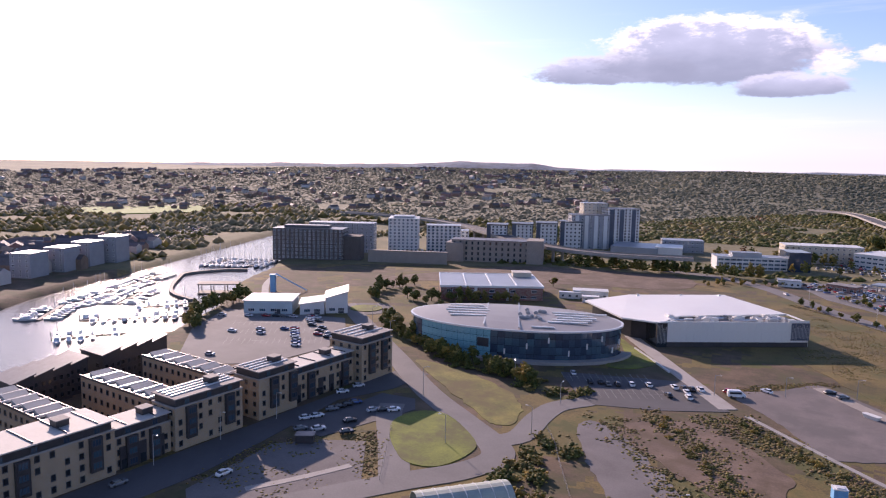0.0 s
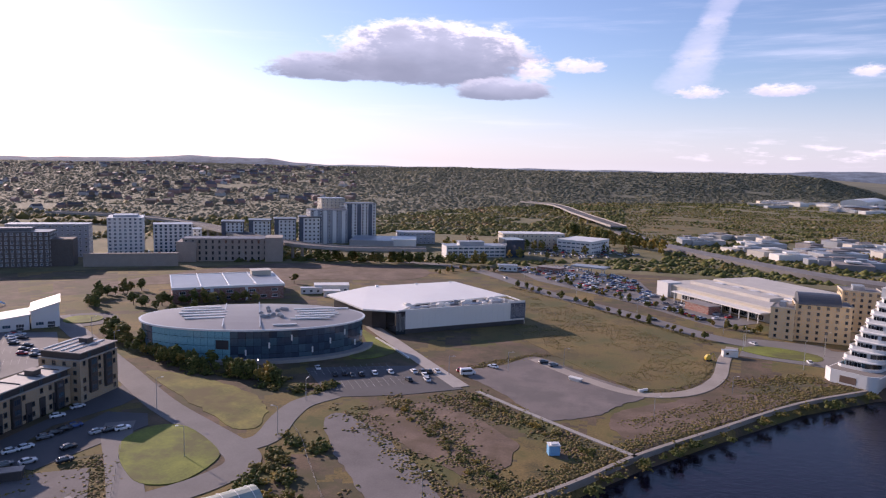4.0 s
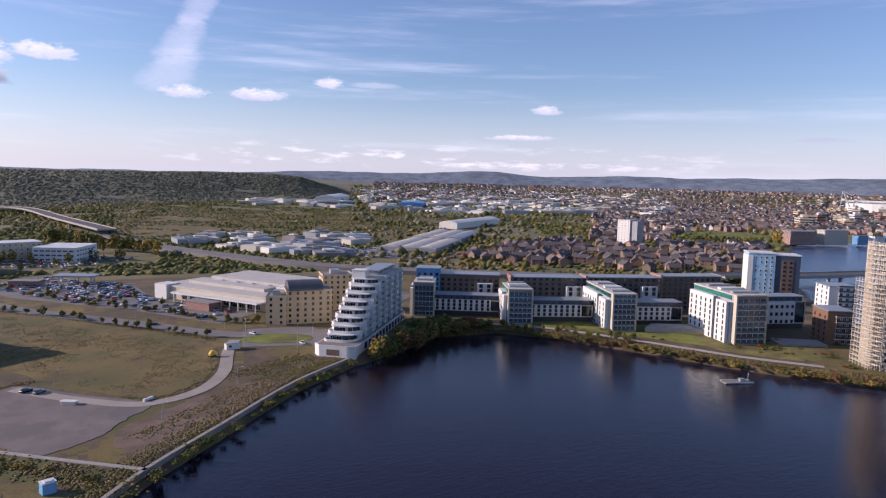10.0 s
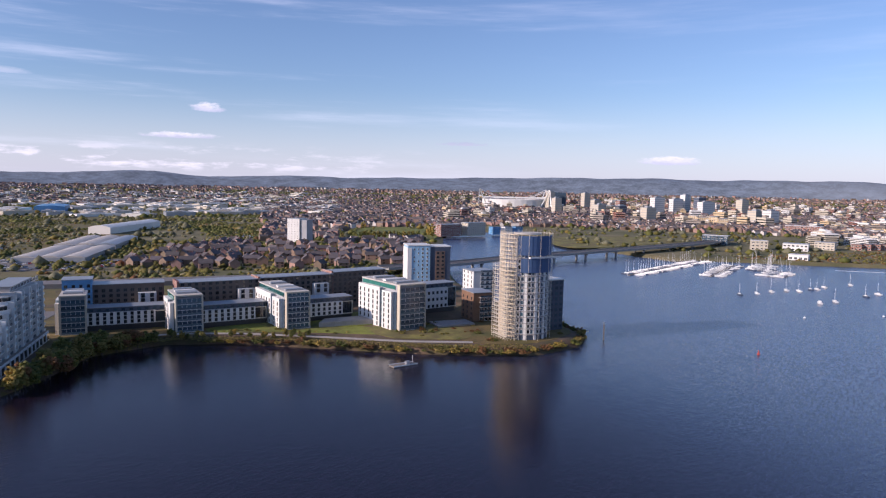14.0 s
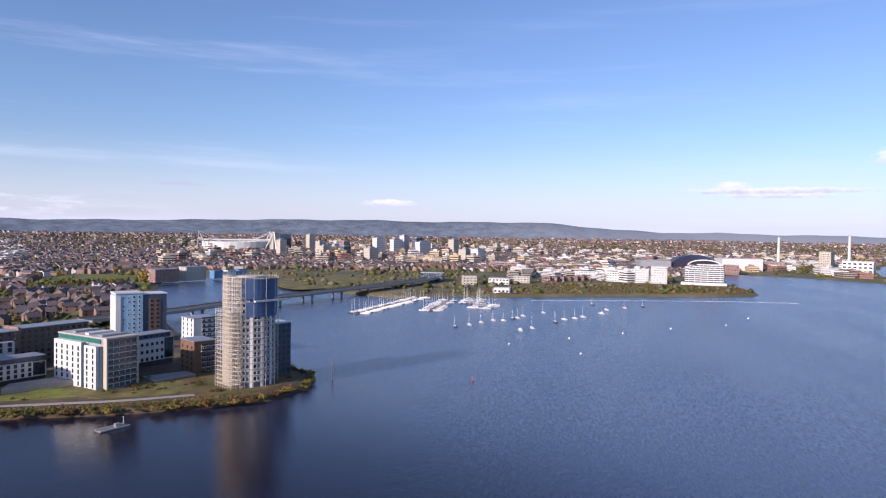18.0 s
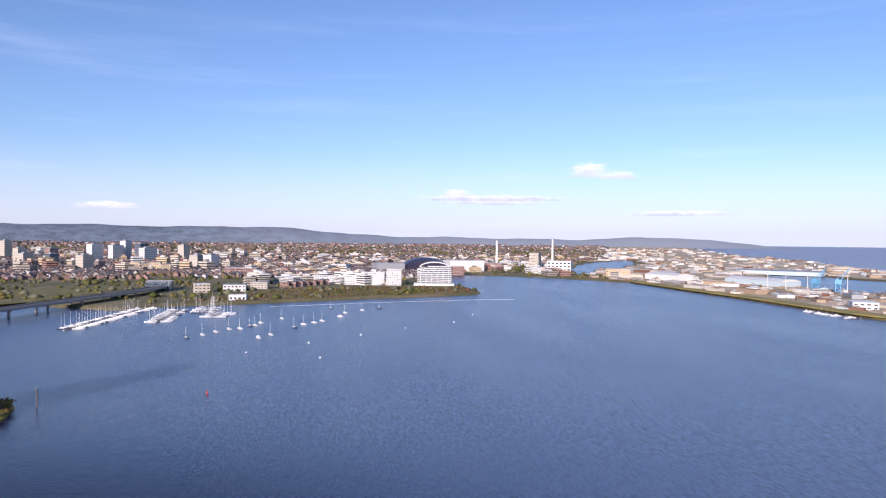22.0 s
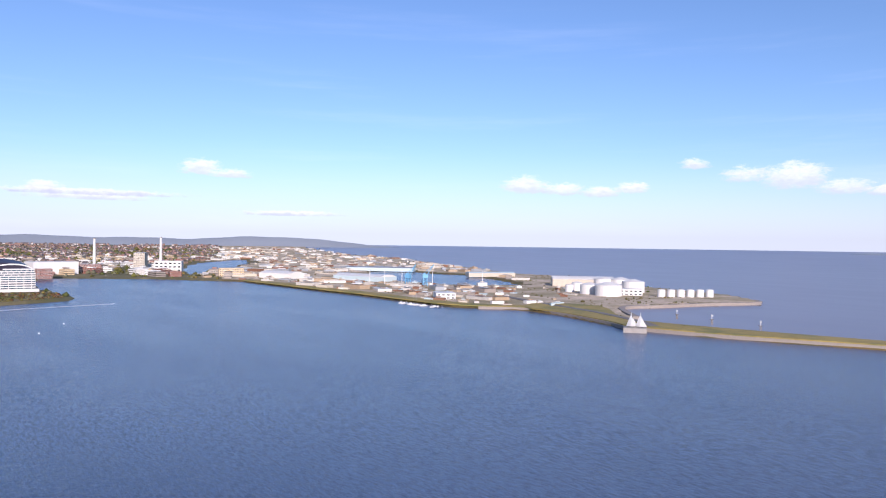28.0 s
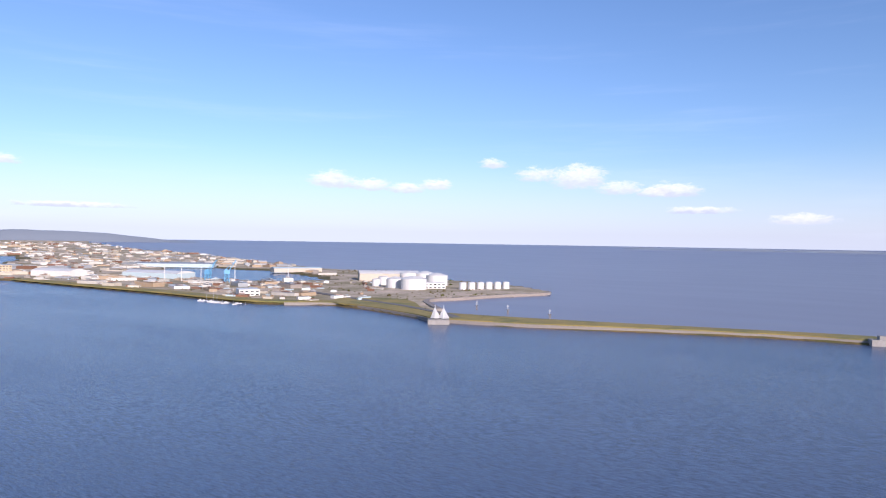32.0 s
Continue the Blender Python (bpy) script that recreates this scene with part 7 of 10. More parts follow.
# woods on the hills: countless clumps
def woods(name, label, az0, az1, r0, r1, n, size, seed, mats, keep=None, lift=0.35, flat=0.7, low=None):
    g = np.random.default_rng(seed)
    a = np.radians(g.uniform(az0, az1, n * 3))
    r = np.sqrt(g.uniform(0, 1, n * 3) * (r1 * r1 - r0 * r0) + r0 * r0)
    x, y = r * np.sin(a), r * np.cos(a)
    ok = shore(x, y) > 12
    if keep is not None:
        ok &= keep(x, y, np.degrees(a), r)
    x, y, r = x[ok][:n], y[ok][:n], r[ok][:n]
    s = size * np.clip(g.lognormal(-0.12, 0.38, len(x)), 0.4, 2.0) * (0.75 + r / 3500)
    if low is not None:
        s = s * np.where(low(x, y, np.degrees(np.arctan2(x, y)), r), 0.42, 1.0)
    z = ground_z(x, y, False) + s * lift
    which = np.clip((wobble(x, y, 420, seed) * 0.7 + 0.4 * wobble(x, y, 130, seed + 3) + g.normal(0, 0.28, len(x)) + 0.6) * len(mats) / 1.9, 0, len(mats) - 1).astype(int)
    me = clumps(name, np.stack([x, y, z], -1), s, flat, [M[m] for m in mats], which, seed, True, True)
    return solid(name, 0, 0, 0, 0, me, label, "woods", kind="stuff")


def hill_only(x, y, a, r):
    foot = np.interp(a, HILLS[:, 0], HILLS[:, 2])
    town = (a < -22) & (a > -52) & (r > 1150) & (r < 2200) & (wobble(x, y, 500, 3) > -0.25)
    return (r > foot - 40) & ~(town & (np.random.default_rng(5).uniform(0, 1, len(x)) < 0.3)) & (wobble(x, y, 700, 8) > -0.72)


def plain_only(x, y, a, r):
    foot = np.interp(a, HILLS[:, 0], HILLS[:, 2])
    hw = edge_distance([(-8, 1000), (55, 750), (132, 595), (178, 532), (250, 475), (440, 372), (250, 475), (178, 532), (132, 595), (55, 750)], x, y)
    built = inside([(-230, 540), (-120, 545), (-60, 560), (60, 620), (60, 720), (-60, 760), (-230, 760)], x, y) | inside([(20, 500), (160, 520), (200, 420), (60, 340), (-80, 540)], x, y)
    estate = inside([(240, 640), (440, 560), (640, 900), (500, 1000)], x, y)
    return ((a > 22) | (r < foot)) & (wobble(x, y, 300, 4) > np.where((r > 860) & (r < 1400) & (a > 5), -0.28, np.where(a > 14, -0.05, -0.42))) & (hw > 13) & ~built & ~estate


def on_heath(x, y, a, r):
    return (r > 820) & (a > 2) & (a < 34) & (wobble(x, y, 190, 12) < 0.42)


WEST_FIELD = [(-930, 500), (-870, 660), (-1010, 740), (-1080, 560)]
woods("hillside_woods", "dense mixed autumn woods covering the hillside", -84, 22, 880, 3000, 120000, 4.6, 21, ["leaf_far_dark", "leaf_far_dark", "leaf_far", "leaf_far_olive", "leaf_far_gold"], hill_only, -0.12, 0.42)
woods("heath_woods", "scrub woods and hedges on the low heath", -32, 40, 540, 2300, 52000, 3.0, 22, ["leaf", "leaf", "leaf_olive", "leaf_far_olive", "leaf_rust"], plain_only, 0.1, 0.6, on_heath)
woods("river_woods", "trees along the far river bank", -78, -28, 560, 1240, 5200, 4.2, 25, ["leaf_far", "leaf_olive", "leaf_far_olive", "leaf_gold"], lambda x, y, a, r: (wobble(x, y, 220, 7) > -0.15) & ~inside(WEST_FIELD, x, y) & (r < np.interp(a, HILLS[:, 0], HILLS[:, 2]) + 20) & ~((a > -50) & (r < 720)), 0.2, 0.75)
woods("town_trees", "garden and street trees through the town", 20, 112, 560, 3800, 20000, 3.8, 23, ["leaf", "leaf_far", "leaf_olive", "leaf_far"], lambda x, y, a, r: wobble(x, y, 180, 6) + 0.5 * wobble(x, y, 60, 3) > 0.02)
woods("estate_trees", "garden trees and hedges between the estate houses", 24, 56, 560, 900, 2200, 2.6, 27, ["leaf", "leaf_olive", "leaf_rust"], lambda x, y, a, r: wobble(x, y, 60, 6) > -0.1)
woods("marsh_scrub", "brown reed and willow scrub on the wetland", 76, 104, 760, 1250, 2600, 1.6, 24, ["weed_olive", "leaf_olive", "leaf_rust", "straw", "weed_gold"],
      lambda x, y, a, r: inside([(790, 188), (835, 100), (880, 0), (952, -190), (1050, -205), (1090, -130), (1050, 60), (900, 150)], x, y), 0.15)
woods("dock_scrub", "low green scrub on the docks' banks", 112, 150, 600, 1700, 1500, 1.5, 26, ["weed_olive", "leaf"], lambda x, y, a, r: wobble(x, y, 140, 9) > 0.2, 0.15)

# ---- buildings beyond the near ground ----
def block(name, x, y, turn, w, d, h, wall, roof, label, category, group="", storeys=0, nx=0, side_nx=0, win=(1.6, 1.5), pane="glass_dark", frame_mat="frame_white", z=None, bars=1):
    """A plain block with roof, parapet and windows on its -y front and both ends; the origin is its front left corner."""
    g = float(ground_z(x, y, False)) if z is None else z
    b = thing(name, x, y, g, turn, label, category, group)
    part("wall", boxes("wall", [(0, w, 0, d, -1.0, h)], M[wall]), b)
    part("roof", boxes("roof", [(-0.3, w + 0.3, -0.3, d + 0.3, h, h + 0.35)], M[roof]), b)
    if storeys:
        st = h / storeys
        far = math.hypot(x, y) > 520
        windows(b, (0, 0), (w, 0), 0, st, storeys, nx, win[0], win[1], frame_mat, pane, bars, joined=far)
        if side_nx:
            windows(b, (w, 0), (w, d), 0, st, storeys, side_nx, win[0], win[1], frame_mat, pane, bars, joined=far)
            windows(b, (0, d), (0, 0), 0, st, storeys, side_nx, win[0], win[1], frame_mat, pane, bars, joined=far)
    return b


# dark and grey flats by the marina
M["brick_dark"] = brickwork("dark_brown_brick", (0.085, 0.068, 0.062), (0.12, 0.11, 0.1))
b = block("dark_flats", -416, 372, 30, 56, 20, 24, "brick_dark", "metal_dark", "dark brick flats with rows of pale-framed windows", "apartment block", "", 8, 16, 5, (1.7, 1.7), "glass_blue", "frame_white")
part("step", boxes("step", [(56, 70, 2, 18, -1, 19)], M["brick_dark"]), b)
part("roof_house", boxes("roof_house", [(8, 44, 5, 15, 24.35, 26.6)], M["metal_dark"]), b)
b = block("grey_flats", -428, 424, 30, 56, 16, 25, "render_grey", "metal_grey", "grey flats behind the dark block", "apartment block", "", 8, 14, 4, (1.5, 1.6), "glass_dark", "frame_white")
# white flats with blue glazing
b = block("white_flats", -376, 468, 34, 26, 30, 29, "render_white", "metal_white", "white curved flats with blue glazing", "apartment block", "", 10, 7, 8, (1.9, 1.9), "glass_blue", "frame_white")
part("roof_house", boxes("roof_house", [(4, 22, 5, 24, 29.35, 31)], M["metal_grey"]), b)
b = block("white_flats_low", -352, 492, 34, 30, 18, 23, "render_white", "metal_grey", "lower white and grey flats beside the viaduct", "apartment block", "", 8, 8, 5, (1.8, 1.8), "glass_blue", "frame_dark")
block("white_flats_end", -352, 528, 34, 18, 16, 16, "render_white", "metal_grey", "small white flats beside the viaduct", "apartment block", "", 5, 5, 4, (1.6, 1.6))
# stone warehouse
b = block("stone_warehouse", -303, 458, 24, 72, 18, 17, "stone", "roof_slate", "long grey stone warehouse turned into flats", "warehouse", "", 4, 15, 4, (1.5, 2.4), "glass_dark", "frame_dark")
part("end_pavilion", boxes("end_pavilion", [(60, 73, -3, 19, -1, 18.4)], M["stone"]), b)
part("wing", boxes("wing", [(-4, 10, -4, 20, -1, 15)], M["stone"]), b)
block("stone_wall", -348, 408, 27, 62, 3, 9, "stone", "stone", "long old stone quay wall", "wall")

# stepped white blocks below the hill
for i, (x, y, h) in enumerate(((-334, 566, 20), (-312, 576, 21.5), (-291, 585, 23), (-270, 593, 25))):
    b = block("stepped_flats", x, y, 28, 19, 20, h, "render_white", "metal_dark", "white flats with dark stair strips", "apartment block", "white flats below the hill", 7, 5, 5, (1.4, 1.5), "glass_dark", "frame_dark")
    part("stair_strip", boxes("stair_strip", [(-0.4, 3.4, -0.5, 1, -1, h + 1.2)], M["cladding_navy"]), b, "dark stair strip")
    part("end_strip", boxes("end_strip", [(18.6, 19.3, -0.3, 8, -1, h + 0.6)], M["cladding_navy"]), b, "dark end strip")
    part("roof_edge", boxes("roof_edge", [(-0.8, 19.8, -1, 20.6, h + 0.36, h + 1.2)], M["metal_dark"]), b)
b = block("tower_flats", -264, 604, 36, 36, 18, 32, "render_grey", "metal_dark", "tall grey and white flats below the hill", "tower block", "tall flats below the hill", 11, 9, 5, (1.5, 1.6), "glass_dark", "frame_white")
for x in (0, 9, 18, 27):
    part("white_strip", boxes("white_strip", [(x + 3.2, x + 6.6, -0.7, 0.2, -1, 31.4)], M["render_white"]), b, "white vertical strip")
b = block("tower_flats", -241, 636, 42, 32, 18, 37.5, "render_white", "metal_dark", "tallest white flats with dark strips below the hill", "tower block", "tall flats below the hill", 13, 8, 5, (1.5, 1.6), "glass_dark", "frame_dark")
for x in (2, 12, 24):
    part("dark_strip", boxes("dark_strip", [(x, x + 4, -0.6, 0.2, -1, 37)], M["cladding_navy"]), b, "dark vertical strip")
block("tower_flats", -268, 640, 36, 24, 18, 41.5, "render_cream", "metal_grey", "cream tower flats behind the others", "tower block", "tall flats below the hill", 14, 6, 4, (1.5, 1.6))
# low sheds and offices
b = block("works_shed", -218, 585, 12, 40, 44, 7.5, "metal_grey", "metal_grey", "low grey works shed with a wide roof", "shed")
block("works_shed", -182, 597, 14, 22, 30, 8.5, "metal_white", "metal_white", "white works shed beside the viaduct", "shed")
block("works_office", -188, 640, 24, 36, 20, 11, "render_grey", "metal_grey", "grey three-storey works offices", "offices", "", 3, 9, 4)
b = block("glazed_offices", -122, 558, 26, 62, 18, 9.6, "render_white", "metal_grey", "long glazed offices with a curved roof", "offices", "", 0)
for k in range(3):
    for i in range(13):
        part("window", window_mesh(4.0, 1.7, "frame_white", "glass_blue", 2), b, at=pose(3 + i * 4.6, 0, 0.8 + k * 3.0))
part("end_block", boxes("end_block", [(52, 68, -2, 20, -1, 15)], M["glass_blue"]), b, "blue glass end block")
part("roof_box", boxes("roof_box", [(12, 34, 4, 14, 9.95, 13)], M["metal_grey"]), b)
b = block("tall_offices", -86, 640, 20, 60, 22, 14.5, "render_cream", "metal_white", "pale offices among trees", "offices", "", 4, 14, 5)
b = block("white_offices", -36, 642, -24, 34, 40, 11.5, "render_white", "metal_white", "white offices with blue window bands", "offices", "", 0)
for k in range(3):
    for i in range(7):
        part("window", window_mesh(3.6, 1.5, "frame_white", "glass_blue", 1), b, at=pose(3 + i * 4.6, 0, 1.2 + k * 3.5))
        part("window", window_mesh(3.6, 1.5, "frame_white", "glass_blue", 1), b, at=pose(34, 4 + i * 5, 1.2 + k * 3.5, 0, 0, 90))

# large food store
def food_store():
    b = thing("food_store", 40, 441, 0, math.degrees(math.atan2(-69, 48)), "large low food store with pale roofs", "store")
    part("wall", boxes("wall", [(0, 84, 0.5, 70, -0.5, 7.2)], M["render_cream"]), b)
    part("roof", boxes("roof", [(-0.5, 84.5, 0.2, 36, 7.2, 7.9), (6, 84.5, 36, 70.5, 7.2, 9.2), (10, 70, 14, 24, 7.9, 9.6)], M["roof_pale"]), b, "pale ribbed flat roof")
    part("canopy", boxes("canopy", [(18, 84, -7, 0.4, 5.0, 5.7)], M["metal_white"]), b, "white entrance canopy")
    for i in range(11):
        part("column", boxes("column", [(-0.2, 0.2, -0.2, 0.2, -0.3, 5.0)], M["white_paint"]), b, at=pose(20 + i * 6.2, -6.2, 0))
        part("window", window_mesh(5.0, 3.0, "frame_white", "glass_dark", 3), b, at=pose(21 + i * 5.6, 0.5, 0.4))
    part("kiosk", boxes("kiosk", [(40, 58, -16, -8, -0.3, 4.2), (39.6, 58.4, -16.4, -7.6, 4.2, 4.6, 1)], M["brick_red"], M["roof_felt"]), b, "red brick kiosk")
    part("corner_tower", boxes("corner_tower", [(-1, 9, -2, 8, -0.4, 8.6)], M["render_white"]), b)
    for i in range(5):
        part("roof_light", boxes("roof_light", [(14 + i * 13, 20 + i * 13, 28, 33, 7.9, 8.6)], M["metal_white"]), b)


food_store()
b = block("petrol_station", -42, 505, -20, 18, 10, 4, "brick_red", "roof_felt", "low brick filling station shop", "shop", "", 1, 4, 2, (2.4, 1.6))
b = thing("petrol_canopy", -18, 512, 0, -20, "flat grey filling station canopy on posts", "canopy")
part("roof", boxes("roof", [(0, 26, 0, 12, 4.6, 5.6)], M["metal_grey"]), b)
for x, y in ((3, 3), (13, 3), (23, 3), (3, 9), (13, 9), (23, 9)):
    part("post", boxes("post", [(x - 0.25, x + 0.25, y - 0.25, y + 0.25, -0.3, 4.6)], M["steel"]), b)
block("site_hut", -70, 500, 10, 14, 8, 4, "render_white", "metal_grey", "white low hut by the road", "hut", "", 1, 4, 0)
# lorries, huts and tents between the store and the hall
for i, (x, y, w, d, h, m) in enumerate(((-160, 372, 20, 9, 4.2, "metal_white"), (-166, 366, 12, 3, 3.4, "white_paint"), (-150, 362, 9, 5, 3.2, "metal_white"), (-134, 368, 6, 4, 3, "metal_white"))):
    block("service_cabin", x, y, 24, w, d, h, m, m, "white service cabin behind the halls", "cabin", "service cabins", 1, max(2, int(w / 4)), 0)


M["shed_tan"] = material("pale_tan_sheet_roof", (0.5, 0.46, 0.41), 0.6, 0.15, 0.1, 1.2)
# long grey distribution sheds with shallow vaulted roofs
def vault_shed(x, y, turn, w, d, h, up, wall, roof, label, z=None):
    g = float(ground_z(x, y, False)) if z is None else z
    b = thing("distribution_shed", x, y, g, turn, label, "shed", "large sheds")
    part("wall", boxes("wall", [(0, w, 0, d, -1, h)], M[wall]), b)
    n, bm = 10, bmesh.new()
    for k in range(n):
        y0, y1 = d * k / n, d * (k + 1) / n
        z0, z1 = (h + up * math.sin(math.pi * f) for f in (k / n, (k + 1) / n))
        bm.faces.new([bm.verts.new(p) for p in ((0, y0, z0), (w, y0, z0), (w, y1, z1), (0, y1, z1))])
    for xx in (0.0, w):
        f = [bm.verts.new((xx, d * k / n, h + up * math.sin(math.pi * k / n))) for k in range(n + 1)]
        bm.faces.new(f if xx == 0 else f[::-1])
    bmesh.ops.remove_doubles(bm, verts=bm.verts[:], dist=0.001)
    part("roof", mesh_of(bm, "roof", M[roof]), b, "shallow vaulted metal roof")
    for i in range(1, int(w / 28)):
        part("seam", boxes("seam", [(i * 28 - 0.3, i * 28 + 0.3, 0.5, d - 0.5, h + 0.2, h + 0.5)], M["metal_grey"]), b)
    return b


for k in range(1, 4):
    c, s = math.cos(radians(48.6)), math.sin(radians(48.6))
    vault_shed(328 - s * 20 * k, 596 + c * 20 * k, 48.6, 112, 19.6, 5.0, 1.6, "metal_grey", "shed_tan", "pale depot shed with a vaulted roof")
    vault_shed(328 + c * 118 - s * 20 * k, 596 + s * 118 + c * 20 * k, 48.6, 116, 19.6, 6.0, 1.6, "metal_grey", "metal_grey" if k < 2 else "shed_tan", "long vaulted depot shed with grey walls")
vault_shed(500, 905, 36, 170, 30, 9, 3, "metal_white", "metal_white", "white depot shed with a rounded end")
vault_shed(760, 1560, 60, 150, 60, 12, 2, "cladding_blue", "cladding_blue", "bright blue retail shed")
vault_shed(560, 1620, 60, 90, 50, 10, 2, "cladding_orange", "metal_dark", "orange fronted retail shed")
vault_shed(650, 1900, 60, 220, 60, 14, 6, "metal_white", "metal_white", "white arena with a rounded roof")

# white tower block over the houses
b = block("white_tower_block", 578, 642, -75, 17, 18, 31, "render_white", "metal_grey", "pale twelve-storey tower block above the houses", "tower block", "", 11, 4, 0, (1.2, 1.2))
part("stair_strip", boxes("stair_strip", [(17, 26, 2, 16, -1, 30)], M["render_grey"]), b, "grey stair wing")
block("river_flats", 833, 592, -16, 40, 16, 17, "brick_red", "metal_grey", "brick and white flats by the river bend", "apartment block", "flats by the river", 5, 9, 4, (1.8, 1.7))
block("river_flats", 880, 575, -16, 36, 16, 19, "render_cream", "metal_grey", "cream flats by the river bend", "apartment block", "flats by the river", 6, 8, 4, (1.8, 1.7))
for i, (x, y) in enumerate(((940, 566), (960, 556), (980, 548))):
    block("river_house", x, y, -20, 15, 12, 11, "render_white" if i % 2 else "cladding_blue", "roof_slate", "tall gabled house by the river bend", "house", "river bend houses", 3, 3, 2)


slab("town_park", smooth_outline([(664, 632), (720, 592), (780, 566), (880, 640), (960, 722), (900, 800), (780, 740)]), 0.25, "grass", "mown green park among the houses", "lawn")
slab("river_green", smooth_outline([(806, 362), (900, 322), (1056, 302), (1060, 400), (930, 462), (850, 420)]), 0.25, "verge", "olive green meadow beside the river", "field")
grove("park_poplars", "row of slim dark poplars across the park", [(716 + k * 5.2, 640 - k * 4.6, 11) for k in range(12)], 74, ["leaf", "leaf_olive"], 1.5)
grove("park_trees", "large trees round the park", [(790, 578, 22), (797, 586, 19), (668, 636, 12), (690, 622, 12), (702, 612, 11), (742, 590, 12), (880, 650, 13), (905, 700, 14), (940, 740, 14), (860, 770, 14), (800, 752, 13), (730, 700, 12), (700, 668, 12)], 75, ["leaf_olive", "leaf", "leaf_gold"])


# ---- houses of the estate: one by one where they are near ----
def house_meshes(w, d, h, pitch):
    bm = bmesh.new()
    add_box(bm, -w / 2, w / 2, -d / 2, d / 2, -1.0, h)
    for s in (-1, 1):
        bm.faces.new([bm.verts.new(p) for p in ((s * w / 2, -d / 2, h), (s * w / 2, d / 2, h), (s * w / 2, 0, h + pitch - 0.15))])
    for s in (-1, 1):
        add_box(bm, s * w * 0.28 - 0.65, s * w * 0.28 + 0.65, -d / 2 - 0.05, -d / 2 + 0.05, 3.3, 4.5, 1)
        add_box(bm, s * w * 0.28 - 0.75, s * w * 0.28 + 0.75, -d / 2 - 0.05, -d / 2 + 0.05, 0.9, 2.2, 1)
    wall = mesh_of(bm, "wall", M["house_wall"], M["glass_dark"])
    bm = bmesh.new()
    e = 0.4
    for s in (-1, 1):
        v = [bm.verts.new(p) for p in ((-w / 2 - e, s * (d / 2 + e), h - 0.25), (w / 2 + e, s * (d / 2 + e), h - 0.25), (w / 2 + e, 0, h + pitch), (-w / 2 - e, 0, h + pitch))]
        u = [bm.verts.new((q.co.x, q.co.y, q.co.z - 0.2)) for q in v]
        bm.faces.new(v)
        bm.faces.new(u[::-1])
        for i in range(4):
            bm.faces.new((v[i], u[i], u[(i + 1) % 4], v[(i + 1) % 4]))
    roof = mesh_of(bm, "roof", M["roof_tile"])
    chim = boxes("chimney", [(w * 0.3, w * 0.3 + 0.7, -0.4, 0.4, h + pitch - 0.8, h + pitch + 0.9)], M["brick_red"])
    return wall, roof, chim


HOUSES = [house_meshes(*q) for q in ((9, 8, 5.2, 3.0), (11, 8.5, 5.4, 3.2), (7.5, 9, 5.2, 3.4), (14, 8, 5.2, 2.8))]
HOUSE_LABELS = ("small brick house with a brown tiled roof", "wide brick house with a brown tiled roof", "steep gabled brick house", "pair of brick houses under one roof")


def house(x, y, turn, k):
    b = thing("house", x, y, float(ground_z(x, y, False)), turn, HOUSE_LABELS[k], "house", "houses of the estate")
    wall, roof, chim = HOUSES[k]
    part("wall", wall, b)
    part("roof", roof, b)
    part("chimney", chim, b)


ESTATE = [(300, 560), (372, 612), (470, 690), (545, 690), (560, 610), (640, 600), (720, 545), (640, 470), (540, 385), (480, 400), (400, 455)]
rng = random.Random(5)
spots = []
for gx in range(280, 760, 17):
    for gy in range(370, 740, 17):
        x, y = gx + rng.uniform(-4, 4), gy + rng.uniform(-4, 4)
        if inside_one(ESTATE, x, y) and rng.random() < 0.72 and len(spots) < 290:
            spots.append((x, y))
for x, y in spots:
    house(x, y, rng.choice([-38, 52, -38, 52, 10, 80]) + rng.uniform(-8, 8), rng.randrange(4))


